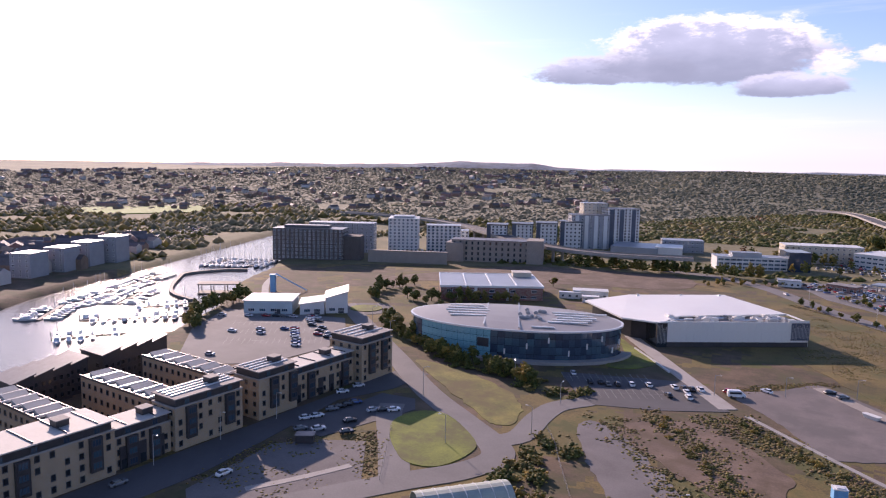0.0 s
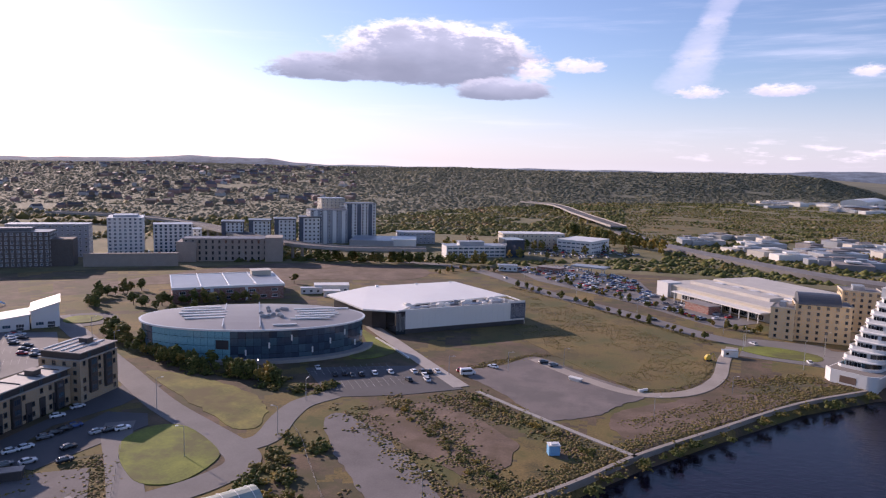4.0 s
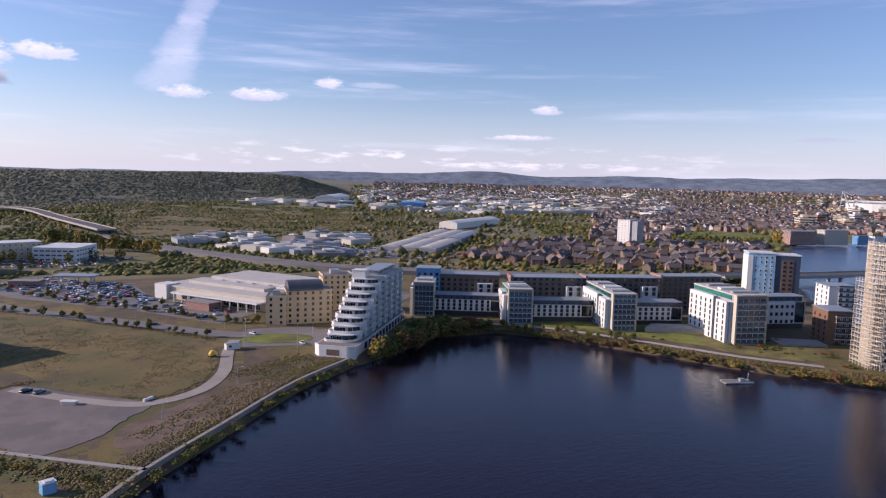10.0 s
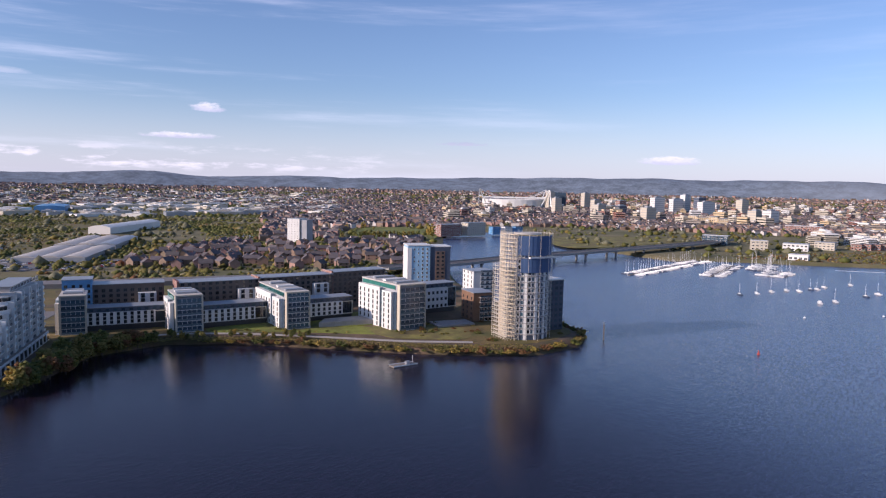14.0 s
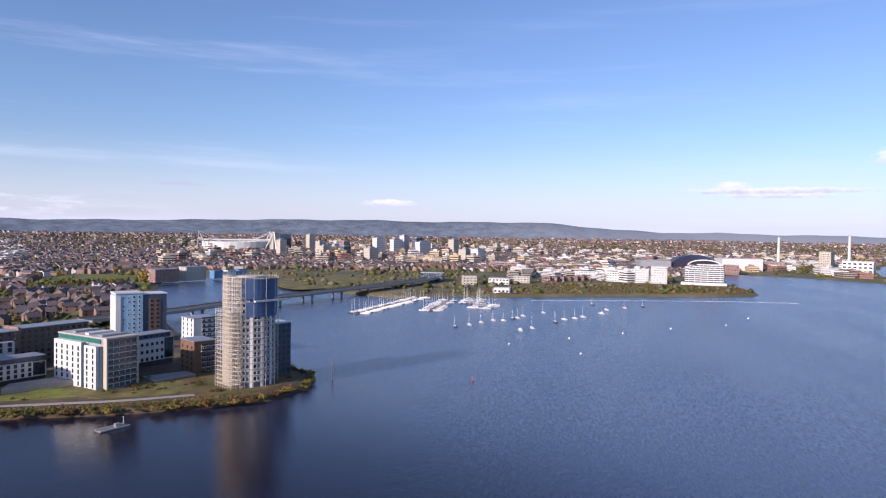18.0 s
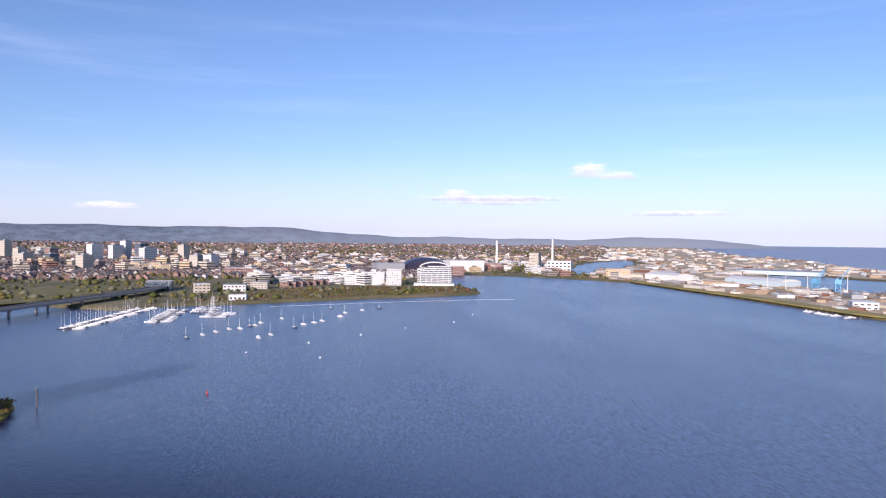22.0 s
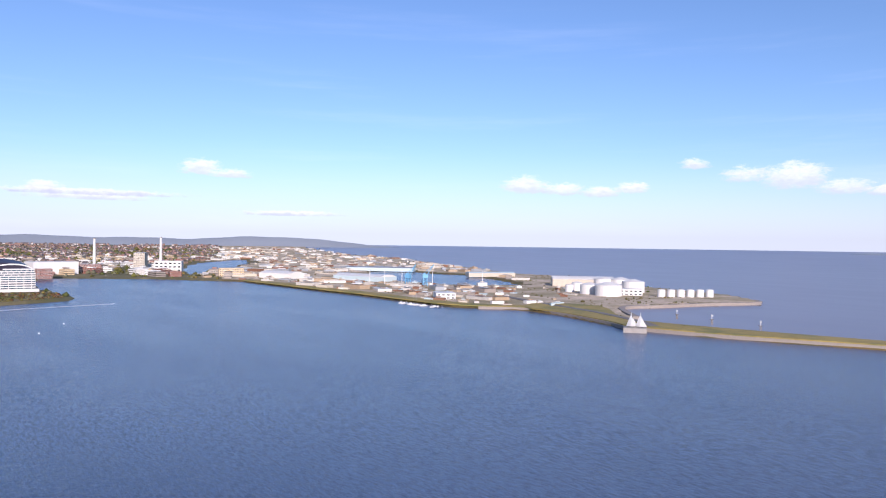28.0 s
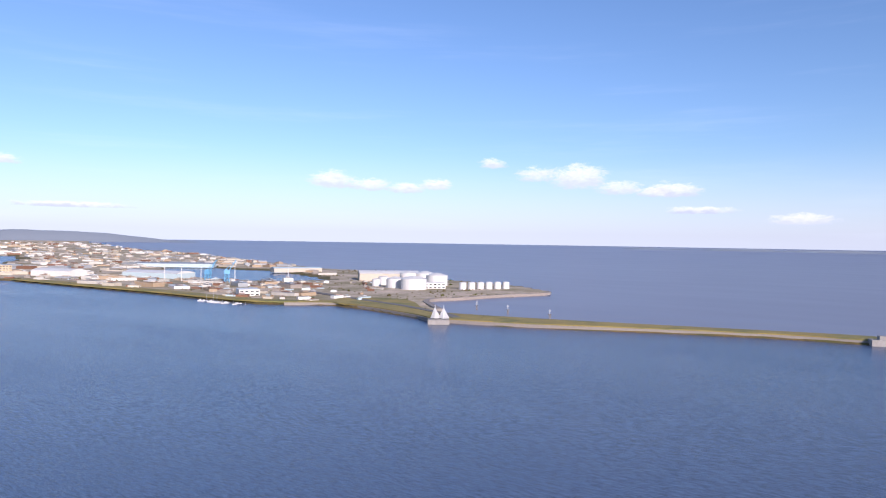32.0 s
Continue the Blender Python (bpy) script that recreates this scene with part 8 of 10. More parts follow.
# ---- the town beyond: roofs without number ----
def town(name, label, n, az0, az1, r0, r1, seed, keep, size=(9, 8, 5.5, 3.0), walls="house_wall", roofs="roof_tile", pale=0.2):
    g = np.random.default_rng(seed)
    a = np.radians(g.uniform(az0, az1, n * 3))
    r = np.sqrt(g.uniform(0, 1, n * 3) * (r1 ** 2 - r0 ** 2) + r0 ** 2)
    x, y = r * np.sin(a), r * np.cos(a)
    ok = (shore(x, y) > 18) & keep(x, y, np.degrees(a), r)
    x, y = x[ok][:n], y[ok][:n]
    n = len(x)
    t = np.round((wobble(x, y, 400, seed) * 90) / 30) * 30 + g.normal(0, 3, n) + np.where(g.random(n) < 0.3, 90, 0)
    t = np.radians(t)
    w = size[0] * g.uniform(0.7, 2.2, n) / 2
    d = size[1] * g.uniform(0.8, 1.25, n) / 2
    h = size[2] * g.uniform(0.8, 1.35, n)
    p = size[3] * g.uniform(0.7, 1.2, n)
    z = ground_z(x, y, False)
    L = np.stack([np.stack([sx * w, sy * d, hh], -1) for sx, sy, hh in ((-1, -1, -1 + 0 * h), (1, -1, -1 + 0 * h), (1, 1, -1 + 0 * h), (-1, 1, -1 + 0 * h), (-1, -1, h), (1, -1, h), (1, 1, h), (-1, 1, h),
                                                                       (-1, 0, h + p), (1, 0, h + p))], 1)
    c, s = np.cos(t)[:, None], np.sin(t)[:, None]
    V = np.stack([L[..., 0] * c - L[..., 1] * s + x[:, None], L[..., 0] * s + L[..., 1] * c + y[:, None], L[..., 2] + z[:, None]], -1)
    box_f = np.array([(0, 1, 5, 4), (1, 2, 6, 5), (2, 3, 7, 6), (3, 0, 4, 7)])
    roof_f = np.array([(4, 5, 9, 8), (6, 7, 8, 9), (5, 6, 9, 9), (7, 4, 8, 8)])
    tri = np.concatenate([box_f[:, [0, 1, 2]], box_f[:, [0, 2, 3]], roof_f[:2][:, [0, 1, 2]], roof_f[:2][:, [0, 2, 3]], roof_f[2:][:, [0, 1, 2]]])
    mi = np.tile(np.array([0] * 8 + [1] * 4 + [0] * 2), (n, 1))
    mi[(mi == 0) & (g.random(n) < pale)[:, None]] = 2
    F = tri[None] + (np.arange(n) * 10)[:, None, None]
    me = np_mesh(name, V.reshape(-1, 3), F.reshape(-1, 3), [M[walls], M[roofs], M["wall_pale"]], mi.ravel())
    return solid(name, 0, 0, 0, 0, me, label, "houses", kind="stuff")


park = [(660, 640), (690, 600), (790, 560), (1010, 735), (860, 800)]
green = [(800, 360), (1060, 300), (1060, 420), (900, 470)]


def town_keep(x, y, a, r):
    near = inside(ESTATE, x, y) | inside(park, x, y) | inside(green, x, y)
    marsh = inside([(750, 260), (1120, 60), (1120, -220), (940, -200), (780, 180)], x, y)
    hw = edge_distance([(440, 372), (576, 337), (742, 298), (985, 244), (742, 298), (576, 337)], x, y)
    return ~near & ~marsh & (hw > 22) & (wobble(x, y, 500, 7) > -0.55)


town("town_roofs", "countless brick terraces and brown roofs of the town", 8200, 40, 101, 720, 2400, 31, lambda x, y, a, r: town_keep(x, y, a, r) & ((r > 1320) | (a < 57)), (7.5, 7, 5.0, 2.6))
town("town_roofs_far", "distant terraces and roofs of the town", 7500, 22, 112, 2200, 4420, 32, lambda x, y, a, r: wobble(x, y, 600, 2) > -0.3, (11, 9, 6, 3.2))
town("hill_roofs", "houses among trees on the hillside town", 560, -74, -20, 1150, 2350, 33, lambda x, y, a, r: wobble(x, y, 500, 3) > -0.2, (10, 8, 5, 3))
town("river_roofs", "roofs beyond the river", 160, -75, -50, 480, 700, 34, lambda x, y, a, r: shore(x, y) > 40, (11, 9, 6, 3))


def sheds(name, label, n, az0, az1, r0, r1, seed, keep, w, d, h, mats, bands=()):
    """Countless flat-roofed far buildings, each an uneven box with a roof hut."""
    g = np.random.default_rng(seed)
    a = np.radians(g.uniform(az0, az1, n * 4))
    r = np.sqrt(g.uniform(0, 1, n * 4) * (r1 ** 2 - r0 ** 2) + r0 ** 2)
    x, y = r * np.sin(a), r * np.cos(a)
    ok = (shore(x, y) > 25) & keep(x, y, np.degrees(a), r)
    x, y = x[ok][:n], y[ok][:n]
    n = len(x)
    t = np.radians(np.round(wobble(x, y, 700, seed) * 6) * 15 + 20)
    wv, dv, hv = (g.uniform(*q, n) for q in (w, d, h))
    z = ground_z(x, y, False)
    cube = np.array([(-1, -1, 0), (1, -1, 0), (1, 1, 0), (-1, 1, 0), (-1, -1, 1), (1, -1, 1), (1, 1, 1), (-1, 1, 1)], float)
    V, F, I = [], [], []
    q = np.array([(0, 1, 5, 4), (1, 2, 6, 5), (2, 3, 7, 6), (3, 0, 4, 7), (4, 5, 6, 7)])
    for scale, off in [((1, 1, 1), 0.0), ((0.4, 0.4, 0.18), 1.0)] + [((1.012, 1.012, 0.09), f) for f in bands]:
        lx, ly = cube[None, :, 0] * wv[:, None] / 2 * scale[0], cube[None, :, 1] * dv[:, None] / 2 * scale[1]
        lz = cube[None, :, 2] * hv[:, None] * scale[2] + hv[:, None] * off - (1 if off == 0 else 0)
        c, s = np.cos(t)[:, None], np.sin(t)[:, None]
        base = sum(len(v) for v in V)
        V.append(np.stack([lx * c - ly * s + x[:, None], lx * s + ly * c + y[:, None], lz + z[:, None]], -1).reshape(-1, 3))
        F.append((q[None] + (np.arange(n) * 8)[:, None, None] + base).reshape(-1, 4))
        I.append(np.repeat(g.integers(0, len(mats), n) if off in (0.0, 1.0) else np.full(n, len(mats)), 5))
    me = np_mesh(name, np.concatenate(V), np.concatenate(F), [M[m] for m in mats] + [M["glass_dark"]], np.concatenate(I))
    return solid(name, 0, 0, 0, 0, me, label, "buildings", kind="stuff")


everywhere = lambda x, y, a, r: x == x
sheds("trading_estate", "pale roofs of the far trading estate", 430, 4, 46, 1350, 3600, 41, lambda x, y, a, r: (r > 1500 + 14 * np.abs(a - 30)) & ((a > 21) | (r < np.interp(a, HILLS[:, 0], HILLS[:, 2]) - 60)), (24, 100), (14, 44), (5, 10), ["metal_white", "metal_grey", "render_cream", "roof_pale", "metal_white", "shed_tan"])
sheds("near_estate", "low works and yards beside the dual carriageway", 34, 6, 21, 640, 880, 42, lambda x, y, a, r: edge_distance([(55, 750), (132, 595), (178, 532), (132, 595)], x, y) > 30, (16, 46), (10, 24), (4, 8), ["metal_grey", "metal_white", "roof_felt", "metal_grey", "roof_pale"])
sheds("city_centre", "pale city centre blocks of many heights", 240, 55, 86, 1500, 3300, 43, everywhere, (14, 42), (12, 28), (8, 24), ["render_cream", "render_cream", "brick_red", "render_white", "stone", "brick_yellow"], (0.2, 0.45, 0.7))
sheds("bay_side", "pale offices and flats round the inner harbour", 230, 84, 113, 1180, 2900, 44, lambda x, y, a, r: (r > 1200) & (shore(x, y) > 30), (14, 48), (12, 28), (6, 15), ["render_cream", "render_white", "stone", "brick_red", "metal_white", "brick_yellow"], (0.25, 0.6))
sheds("dock_sheds", "low sheds and yards of the docks", 560, 111, 137, 900, 4200, 45, lambda x, y, a, r: shore(x, y) > 26, (6, 50), (5, 24), (2.5, 7.5), ["metal_white", "render_cream", "roof_pale", "render_cream", "rust", "metal_grey", "stone", "roof_pale", "brick_buff"])
sheds("dock_yard_stores", "small stores, containers and stacks about the docks", 170, 112, 141, 640, 1400, 47, lambda x, y, a, r: (shore(x, y) > 14) & (wobble(x, y, 120, 3) > -0.1), (4, 18), (3, 9), (1.8, 4.5), ["metal_white", "render_cream", "rust", "roof_pale", "cladding_sky", "brick_buff", "stone"])
sheds("bay_front", "white waterfront flats behind the wetland", 26, 83, 95, 1090, 1240, 46, lambda x, y, a, r: r > 1120, (18, 44), (12, 20), (9, 20), ["render_white", "render_cream", "render_white"], (0.15, 0.35, 0.55, 0.75))

# ---- named far landmarks ----
def high_rise(x, y, w, d, h, wall, label, turn=-30):
    g = float(ground_z(x, y, False))
    b = thing("high_rise", x, y, g, turn, label, "tower block", "high-rises of the city")
    part("wall", boxes("wall", [(-w / 2, w / 2, -d / 2, d / 2, -1, h)], M[wall]), b)
    part("roof", boxes("roof", [(-w / 2 - 0.4, w / 2 + 0.4, -d / 2 - 0.4, d / 2 + 0.4, h, h + 1), (-w / 4, w / 4, -d / 4, d / 4, h + 1, h + 4)], M["metal_grey"]), b)
    for k in range(int(h / 6)):
        part("window_band", boxes("window_band", [(-w / 2 - 0.15, w / 2 + 0.15, -d / 2 - 0.15, d / 2 + 0.15, k * 6 + 3, k * 6 + 4.1)], M["render_grey"]), b)


for x, y, w, d, h, m in ((1802, 745, 26, 20, 38, "render_cream"), (1840, 700, 24, 20, 36, "cladding_navy"), (1610, 545, 28, 22, 40, "render_cream"), (1850, 900, 22, 20, 55, "render_cream"),
                         (2250, 1120, 26, 22, 75, "render_cream"), (2330, 1020, 24, 22, 70, "render_grey"), (2150, 700, 40, 22, 62, "render_white"), (2190, 655, 40, 22, 58, "render_white"),
                         (2240, 640, 24, 22, 74, "render_white"), (2220, 590, 30, 22, 64, "cladding_navy"), (2180, 560, 50, 22, 50, "render_white"), (2100, 440, 26, 22, 62, "render_cream"),
                         (1720, 330, 26, 24, 38, "render_cream"), (1700, 295, 26, 24, 40, "render_white"), (1950, 820, 24, 20, 50, "render_cream"), (2050, 780, 26, 20, 48, "brick_red")):
    high_rise(x, y, w, d, h * 0.82, "render_cream" if m == "render_grey" else m, {"render_cream": "cream high-rise in the city", "render_white": "white high-rise in the city", "render_grey": "grey high-rise in the city", "cladding_navy": "dark glass high-rise in the city", "brick_red": "brown brick high-rise in the city"}[m])


def stadium():
    x, y = 2230, 1260
    b = thing("stadium", x, y, float(ground_z(x, y, False)), -58, "pale stadium with four leaning white masts", "stadium")
    bm = bmesh.new()
    n = 32
    outer = [(115 * math.cos(2 * math.pi * k / n), 90 * math.sin(2 * math.pi * k / n)) for k in range(n)]
    inner = [(72 * math.cos(2 * math.pi * k / n), 48 * math.sin(2 * math.pi * k / n)) for k in range(n)]
    for k in range(n):
        j = (k + 1) % n
        add_prism(bm, [outer[k], outer[j], inner[j], inner[k]], -1, 30)
    part("bowl", mesh_of(bm, "bowl", M["render_white"]), b)
    part("roof_beam", boxes("roof_beam", [(-115, 115, -52, -48, 34, 38), (-115, 115, 48, 52, 34, 38)], M["white_paint"]), b)
    for sx in (-1, 1):
        for sy in (-1, 1):
            bm = bmesh.new()
            add_bar(bm, (sx * 95, sy * 50, 0), (sx * 125, sy * 74, 66), 3.0, 6, 1.6)
            add_bar(bm, (sx * 125, sy * 74, 66), (sx * 60, sy * 40, 36), 0.9, 4)
            add_bar(bm, (sx * 125, sy * 74, 66), (sx * 130, sy * 92, 2), 0.9, 4)
            part("mast", mesh_of(bm, "mast", M["white_paint"]), b, "leaning white mast")
    part("glass_block", boxes("glass_block", [(150, 190, -20, 20, -1, 58)], M["glass_blue"]), b)


stadium()


# arched opera house, brick clock house and white hotel round the harbour
def opera():
    x, y = 1600, -205
    b = thing("opera_house", x, y, 0, 90 - math.degrees(math.atan2(-205, 1600)) + 180, "opera house with a dark bronze vault", "opera house")
    n, bm = 16, bmesh.new()
    for k in range(n):
        t0, t1 = math.pi * k / n, math.pi * (k + 1) / n
        for (d0, s0), (d1, s1) in (((-45, 0.8), (-15, 1.0)), ((-15, 1.0), (25, 1.0)), ((25, 1.0), (45, 0.75))):
            v = [bm.verts.new((-58 * s * math.cos(t), d, 34 * s * math.sin(t) - 1)) for d, s, t in ((d0, s0, t0), (d0, s0, t1), (d1, s1, t1), (d1, s1, t0))]
            bm.faces.new(v)
    for d, s in ((-45, 0.8), (45, 0.75)):
        bm.faces.new([bm.verts.new((-58 * s * math.cos(math.pi * k / n), d, 34 * s * math.sin(math.pi * k / n) - 1)) for k in range(n + 1)])
    part("vault", mesh_of(bm, "vault", M["bronze"]), b, "dark bronze vaulted roof")
    part("wing", boxes("wing", [(-120, -55, -30, 30, -1, 20)], M["render_grey"]), b)
    part("wing", boxes("wing", [(55, 140, -20, 40, -1, 26)], M["render_white"]), b)


M["bronze"] = material("bronzed_steel", (0.07, 0.06, 0.085), 0.35, 0.2, 0.05, 0.6, metal=0.5)
opera()


def hotel():
    x, y = 1110, -158
    b = thing("white_hotel", x, y, 0, 180 - math.degrees(math.atan2(1110, -158)) + 180, "white curved waterfront hotel with balconies", "hotel")
    for k in range(9):
        s = max(0, k - 5)
        w0, w1 = -34 + s * 7, 34 - (2 if k > 6 else 0)
        part("storey", boxes("storey", [(w0, w1, 0, 18, k * 3.6 + 4, k * 3.6 + 6.6)], M["glass_blue"]), b)
        part("balcony", boxes("balcony", [(w0 - 1, w1 + 1, -2, 19, k * 3.6 + 6.2, k * 3.6 + 7.8)], M["render_white"]), b, "white balcony band")
        for i in range(6):
            xx = w0 + (i + 0.5) * (w1 - w0) / 6
            part("fin", boxes("fin", [(xx - 0.5, xx + 0.5, -1.6, 0.2, k * 3.6 + 3.6, k * 3.6 + 6.6)], M["render_white"]), b)
    part("podium", boxes("podium", [(-42, 40, -8, 22, -1, 4.2)], M["render_white"]), b)
    bm = bmesh.new()
    rings = []
    for k in range(15):
        t = math.pi * k / 14
        rings.append([bm.verts.new((-(30 + dr) * math.cos(t), 8 + dy, 34 + (10 + dr) * math.sin(t))) for dr, dy in ((-1, -1), (1, -1), (1, 1), (-1, 1))])
    for lo, hi in zip(rings, rings[1:]):
        for i in range(4):
            bm.faces.new((lo[i], lo[(i + 1) % 4], hi[(i + 1) % 4], hi[i]))
    part("sail_roof", mesh_of(bm, "sail_roof", M["white_paint"]), b, "white arched roof rib")
    b.scale = (0.8, 0.8, 0.86)


hotel()


def far_box(name, x, y, w, d, h, wall, label, category, turn=0.0, roof="metal_white", storeys=3, nx=6):
    turn = math.degrees(math.atan2(-x, y)) + 14 * math.sin(x)
    c, s = math.cos(radians(turn)), math.sin(radians(turn))
    return block(name, x - c * w / 2, y - s * w / 2, turn, w, d, h, wall, roof, label, category, "", storeys, nx, 0, (w / nx * 0.6, h / storeys * 0.45), "glass_dark", "frame_white")


far_box("clock_house", 1452, -258, 26, 20, 18, "brick_red", "red brick harbour clock house", "clock house", 60)
for fx, fy, fw, fh, fs in ((1130, -30, 34, 15, 4), (1118, -64, 26, 21, 6), (1112, -92, 24, 26, 7), (1160, 20, 40, 13, 4)):
    far_box("waterfront_flats", fx, fy, fw, 16, fh, "render_white", "white waterfront flats behind the wetland", "apartment block", 80, "metal_white", fs, int(fw / 4))
far_box("portal_offices", 1004, 244, 34, 16, 13, "glass_blue", "glazed offices in a white portal frame", "offices", 0, "metal_white", 3, 6)
far_box("harbour_school", 964, 178, 20, 16, 12, "render_cream", "cream harbour offices with flat roofs", "offices", 0, "metal_white", 3, 4)
far_box("harbour_school", 990, 140, 30, 18, 9, "render_white", "white harbour offices with wide windows", "offices", 0, "metal_grey", 2, 6)
far_box("harbour_school", 1036, 112, 24, 16, 10, "render_cream", "cream harbour offices beside the wetland", "offices", 0, "metal_grey", 3, 5)
far_box("boat_house", 852, 117, 20, 14, 6, "render_white", "white boat house on the shore", "boat house", 0, "metal_white", 1, 4)
for k in range(7):
    far_box("terrace_house", 1068 + k * 11, 78 - k * 10, 13, 10, 8, "brick_red", "brick terrace house with a slate roof", "house", 0, "roof_slate", 2, 3)
for k in range(5):
    far_box("cream_flats", 1580 - k * 10, 455 - k * 24, 20, 18, 17 + 3 * (k % 2), "brick_yellow", "cream brick flats near the city", "apartment block", 0, "metal_grey", 6, 5)
far_box("red_warehouse", 1392, 186, 60, 24, 15, "brick_red", "red brick warehouse near the city", "warehouse", 0, "metal_white", 4, 12)
far_box("white_tower_harbour", 1795, -525, 26, 34, 41, "render_cream", "cream harbour tower block", "tower block", 70, "metal_grey", 10, 6)
far_box("harbour_flats", 1658, -550, 60, 30, 24, "render_white", "pale flats beyond the harbour", "apartment block", 70)
far_box("orange_offices", 1385, -590, 50, 26, 17, "brick_yellow", "orange brick offices by the lock", "offices", 70, "metal_grey", 4, 10)
far_box("brown_offices", 1640, -370, 60, 30, 19, "brick_red", "red brick hotel by the harbour", "offices", 75, "metal_grey", 5, 12)
far_box("ferry_house", 700, -596, 26, 34, 8, "render_white", "white boat club with a dark window band", "boat club", 70, "metal_white", 2, 4)
far_box("barrage_office", 610, -880, 40, 22, 9, "render_white", "white control building by the lock", "offices", 60, "metal_white", 2, 6)
for x, y, h in ((1833, -432, 74), (1956, -629, 80)):
    b = thing("chimney_stack", x, y, 0, 0, "tall white works chimney", "chimney", "works chimneys")
    bm = bmesh.new()
    add_bar(bm, (0, 0, -1), (0, 0, h), 4.0, 12, 2.6)
    part("shaft", mesh_of(bm, "shaft", M["render_white"]), b)
    bm = bmesh.new()
    add_bar(bm, (0, 0, h), (0, 0, h + 2), 2.9, 12)
    part("rim", mesh_of(bm, "rim", M["concrete"]), b)


# ---- docks: tanks, sheds, cranes, barrage ----
def tank(x, y, r, h, label="white storage tank with a domed top"):
    b = thing("storage_tank", x, y, 0, 0, label, "tank", "storage tanks")
    bm = bmesh.new()
    add_bar(bm, (0, 0, -1), (0, 0, h), r, 24)
    part("shell", mesh_of(bm, "shell", M["render_white"]), b)
    bm = bmesh.new()
    add_bar(bm, (0, 0, h), (0, 0, h + r * 0.22), r * 1.01, 24, r * 0.2)
    part("top", mesh_of(bm, "top", M["metal_white"]), b)
    bm = bmesh.new()
    for k in range(5):
        a0 = -2.2 + k * 0.35
        add_bar(bm, (math.cos(a0) * (r + 0.3), math.sin(a0) * (r + 0.3), h * k / 5), (math.cos(a0 + 0.35) * (r + 0.3), math.sin(a0 + 0.35) * (r + 0.3), h * (k + 1) / 5), 0.25)
    part("stair", mesh_of(bm, "stair", M["steel"]), b)


for x, y, r, h in ((625, -850, 20, 16), (665, -857, 15, 14), (650, -949, 18, 17), (692, -974, 17, 18), (717, -962, 17, 18), (721, -896, 9, 13), (711, -865, 7, 11)):
    tank(x, y, r, h)
for x, y in ((567, -899), (559, -912), (551, -925), (543, -938), (535, -951), (527, -964)):
    tank(x, y, 5.5, 10.5, "small white upright storage tank")
vault_shed(1184, -714, 196, 120, 50, 9, 4, "cladding_sky", "metal_white", "pale green dock shed with a white roof")
vault_shed(1150, -1047, 244, 110, 30, 8, 3, "render_cream", "cladding_sky", "long pale blue dock shed")
vault_shed(1560, -980, 222, 180, 40, 8, 3, "cladding_sky", "metal_grey", "long pale blue quay shed")
vault_shed(1320, -620, 196, 90, 40, 10, 4, "metal_white", "metal_white", "white shed by the lock")
vault_shed(820, -950, 225, 110, 46, 13, 5, "render_cream", "metal_white", "cream dock warehouse with a white roof")


def dock_crane(x, y, turn):
    b = thing("dock_crane", x, y, 0, turn, "bright blue lattice dock crane", "crane", "dock cranes")
    def strut(name, p, q, r):
        bm = bmesh.new()
        add_bar(bm, p, q, r, 4)
        part(name, mesh_of(bm, name, M["blue_paint"]), b)

    for sx in (-4, 4):
        for sy in (-4, 4):
            strut("leg", (sx, sy, -0.5), (sx * 0.7, sy * 0.7, 14), 0.7)
    for z in (5, 10, 14):
        for s in (-1, 1):
            strut("cross_brace", (-4 * s, -4, z), (4 * s, 4, z), 0.4)
            strut("side_brace", (-4, s * 3.6, z - 4), (4, s * 3.6, z), 0.4)
    part("cab", boxes("cab", [(-4.5, 5, -3.5, 3.5, 14, 20), (-3, 1, -2.5, 2.5, 20, 22)], M["blue_paint"]), b)
    bm = bmesh.new()
    for s in (-1, 1):
        add_bar(bm, (3, s * 1.4, 18), (16, s * 0.5, 38), 0.5, 4)
        add_bar(bm, (-1, s * 1.4, 22), (16, s * 0.5, 38), 0.25, 4)
    part("jib", mesh_of(bm, "jib", M["blue_paint"]), b)


dock_crane(950, -722, 200)
dock_crane(938, -750, 240)
for x, y in ((1010, -715), (985, -735), (1035, -700), (930, -880), (905, -740)):
    b = thing("lighting_mast", x, y, 0, 0, "tall slim dock lighting mast", "mast", "dock masts")
    bm = bmesh.new()
    add_bar(bm, (0, 0, -0.5), (0, 0, 26), 0.7, 6, 0.45)
    part("pole", mesh_of(bm, "pole", M["white_paint"]), b)
    part("head", boxes("head", [(-1.6, 1.6, -0.5, 0.5, 26, 26.8)], M["steel"]), b)

# grass bank of the barrage and its stone toes
slab("barrage_grass", smooth_outline([(560, -600), (500, -590), (414, -562), (372, -545), (304, -558), (246, -579), (163, -613), (80, -640), (24, -647), (20, -676), (126, -650), (273, -611), (385, -591), (430, -606), (520, -690), (590, -660)], 3),
     0.9, "grass_barrage", "smooth mown grass bank of the barrage", "bank")
strip("dock_bank", [(1230, -560), (1011, -562), (848, -566), (727, -562), (640, -566), (566, -612)], 28.0, 0.6, "grass_barrage", "rough golden grass bank along the docks", "bank", thick=1.4)
strip("barrage_edge", [(600, -562), (556, -597), (501, -589), (413, -560), (374, -543), (304, -556), (245, -577), (162, -611), (78, -638), (22, -645)], 1.6, 0.1, "stone", "brown stone edge of the barrage", "bank", thick=4.0)
strip("barrage_road", [(700, -700), (560, -650), (470, -620), (392, -583), (360, -560)], 9.0, 1.2, "asphalt_old", "pale road along the barrage", "road", thick=1.5)
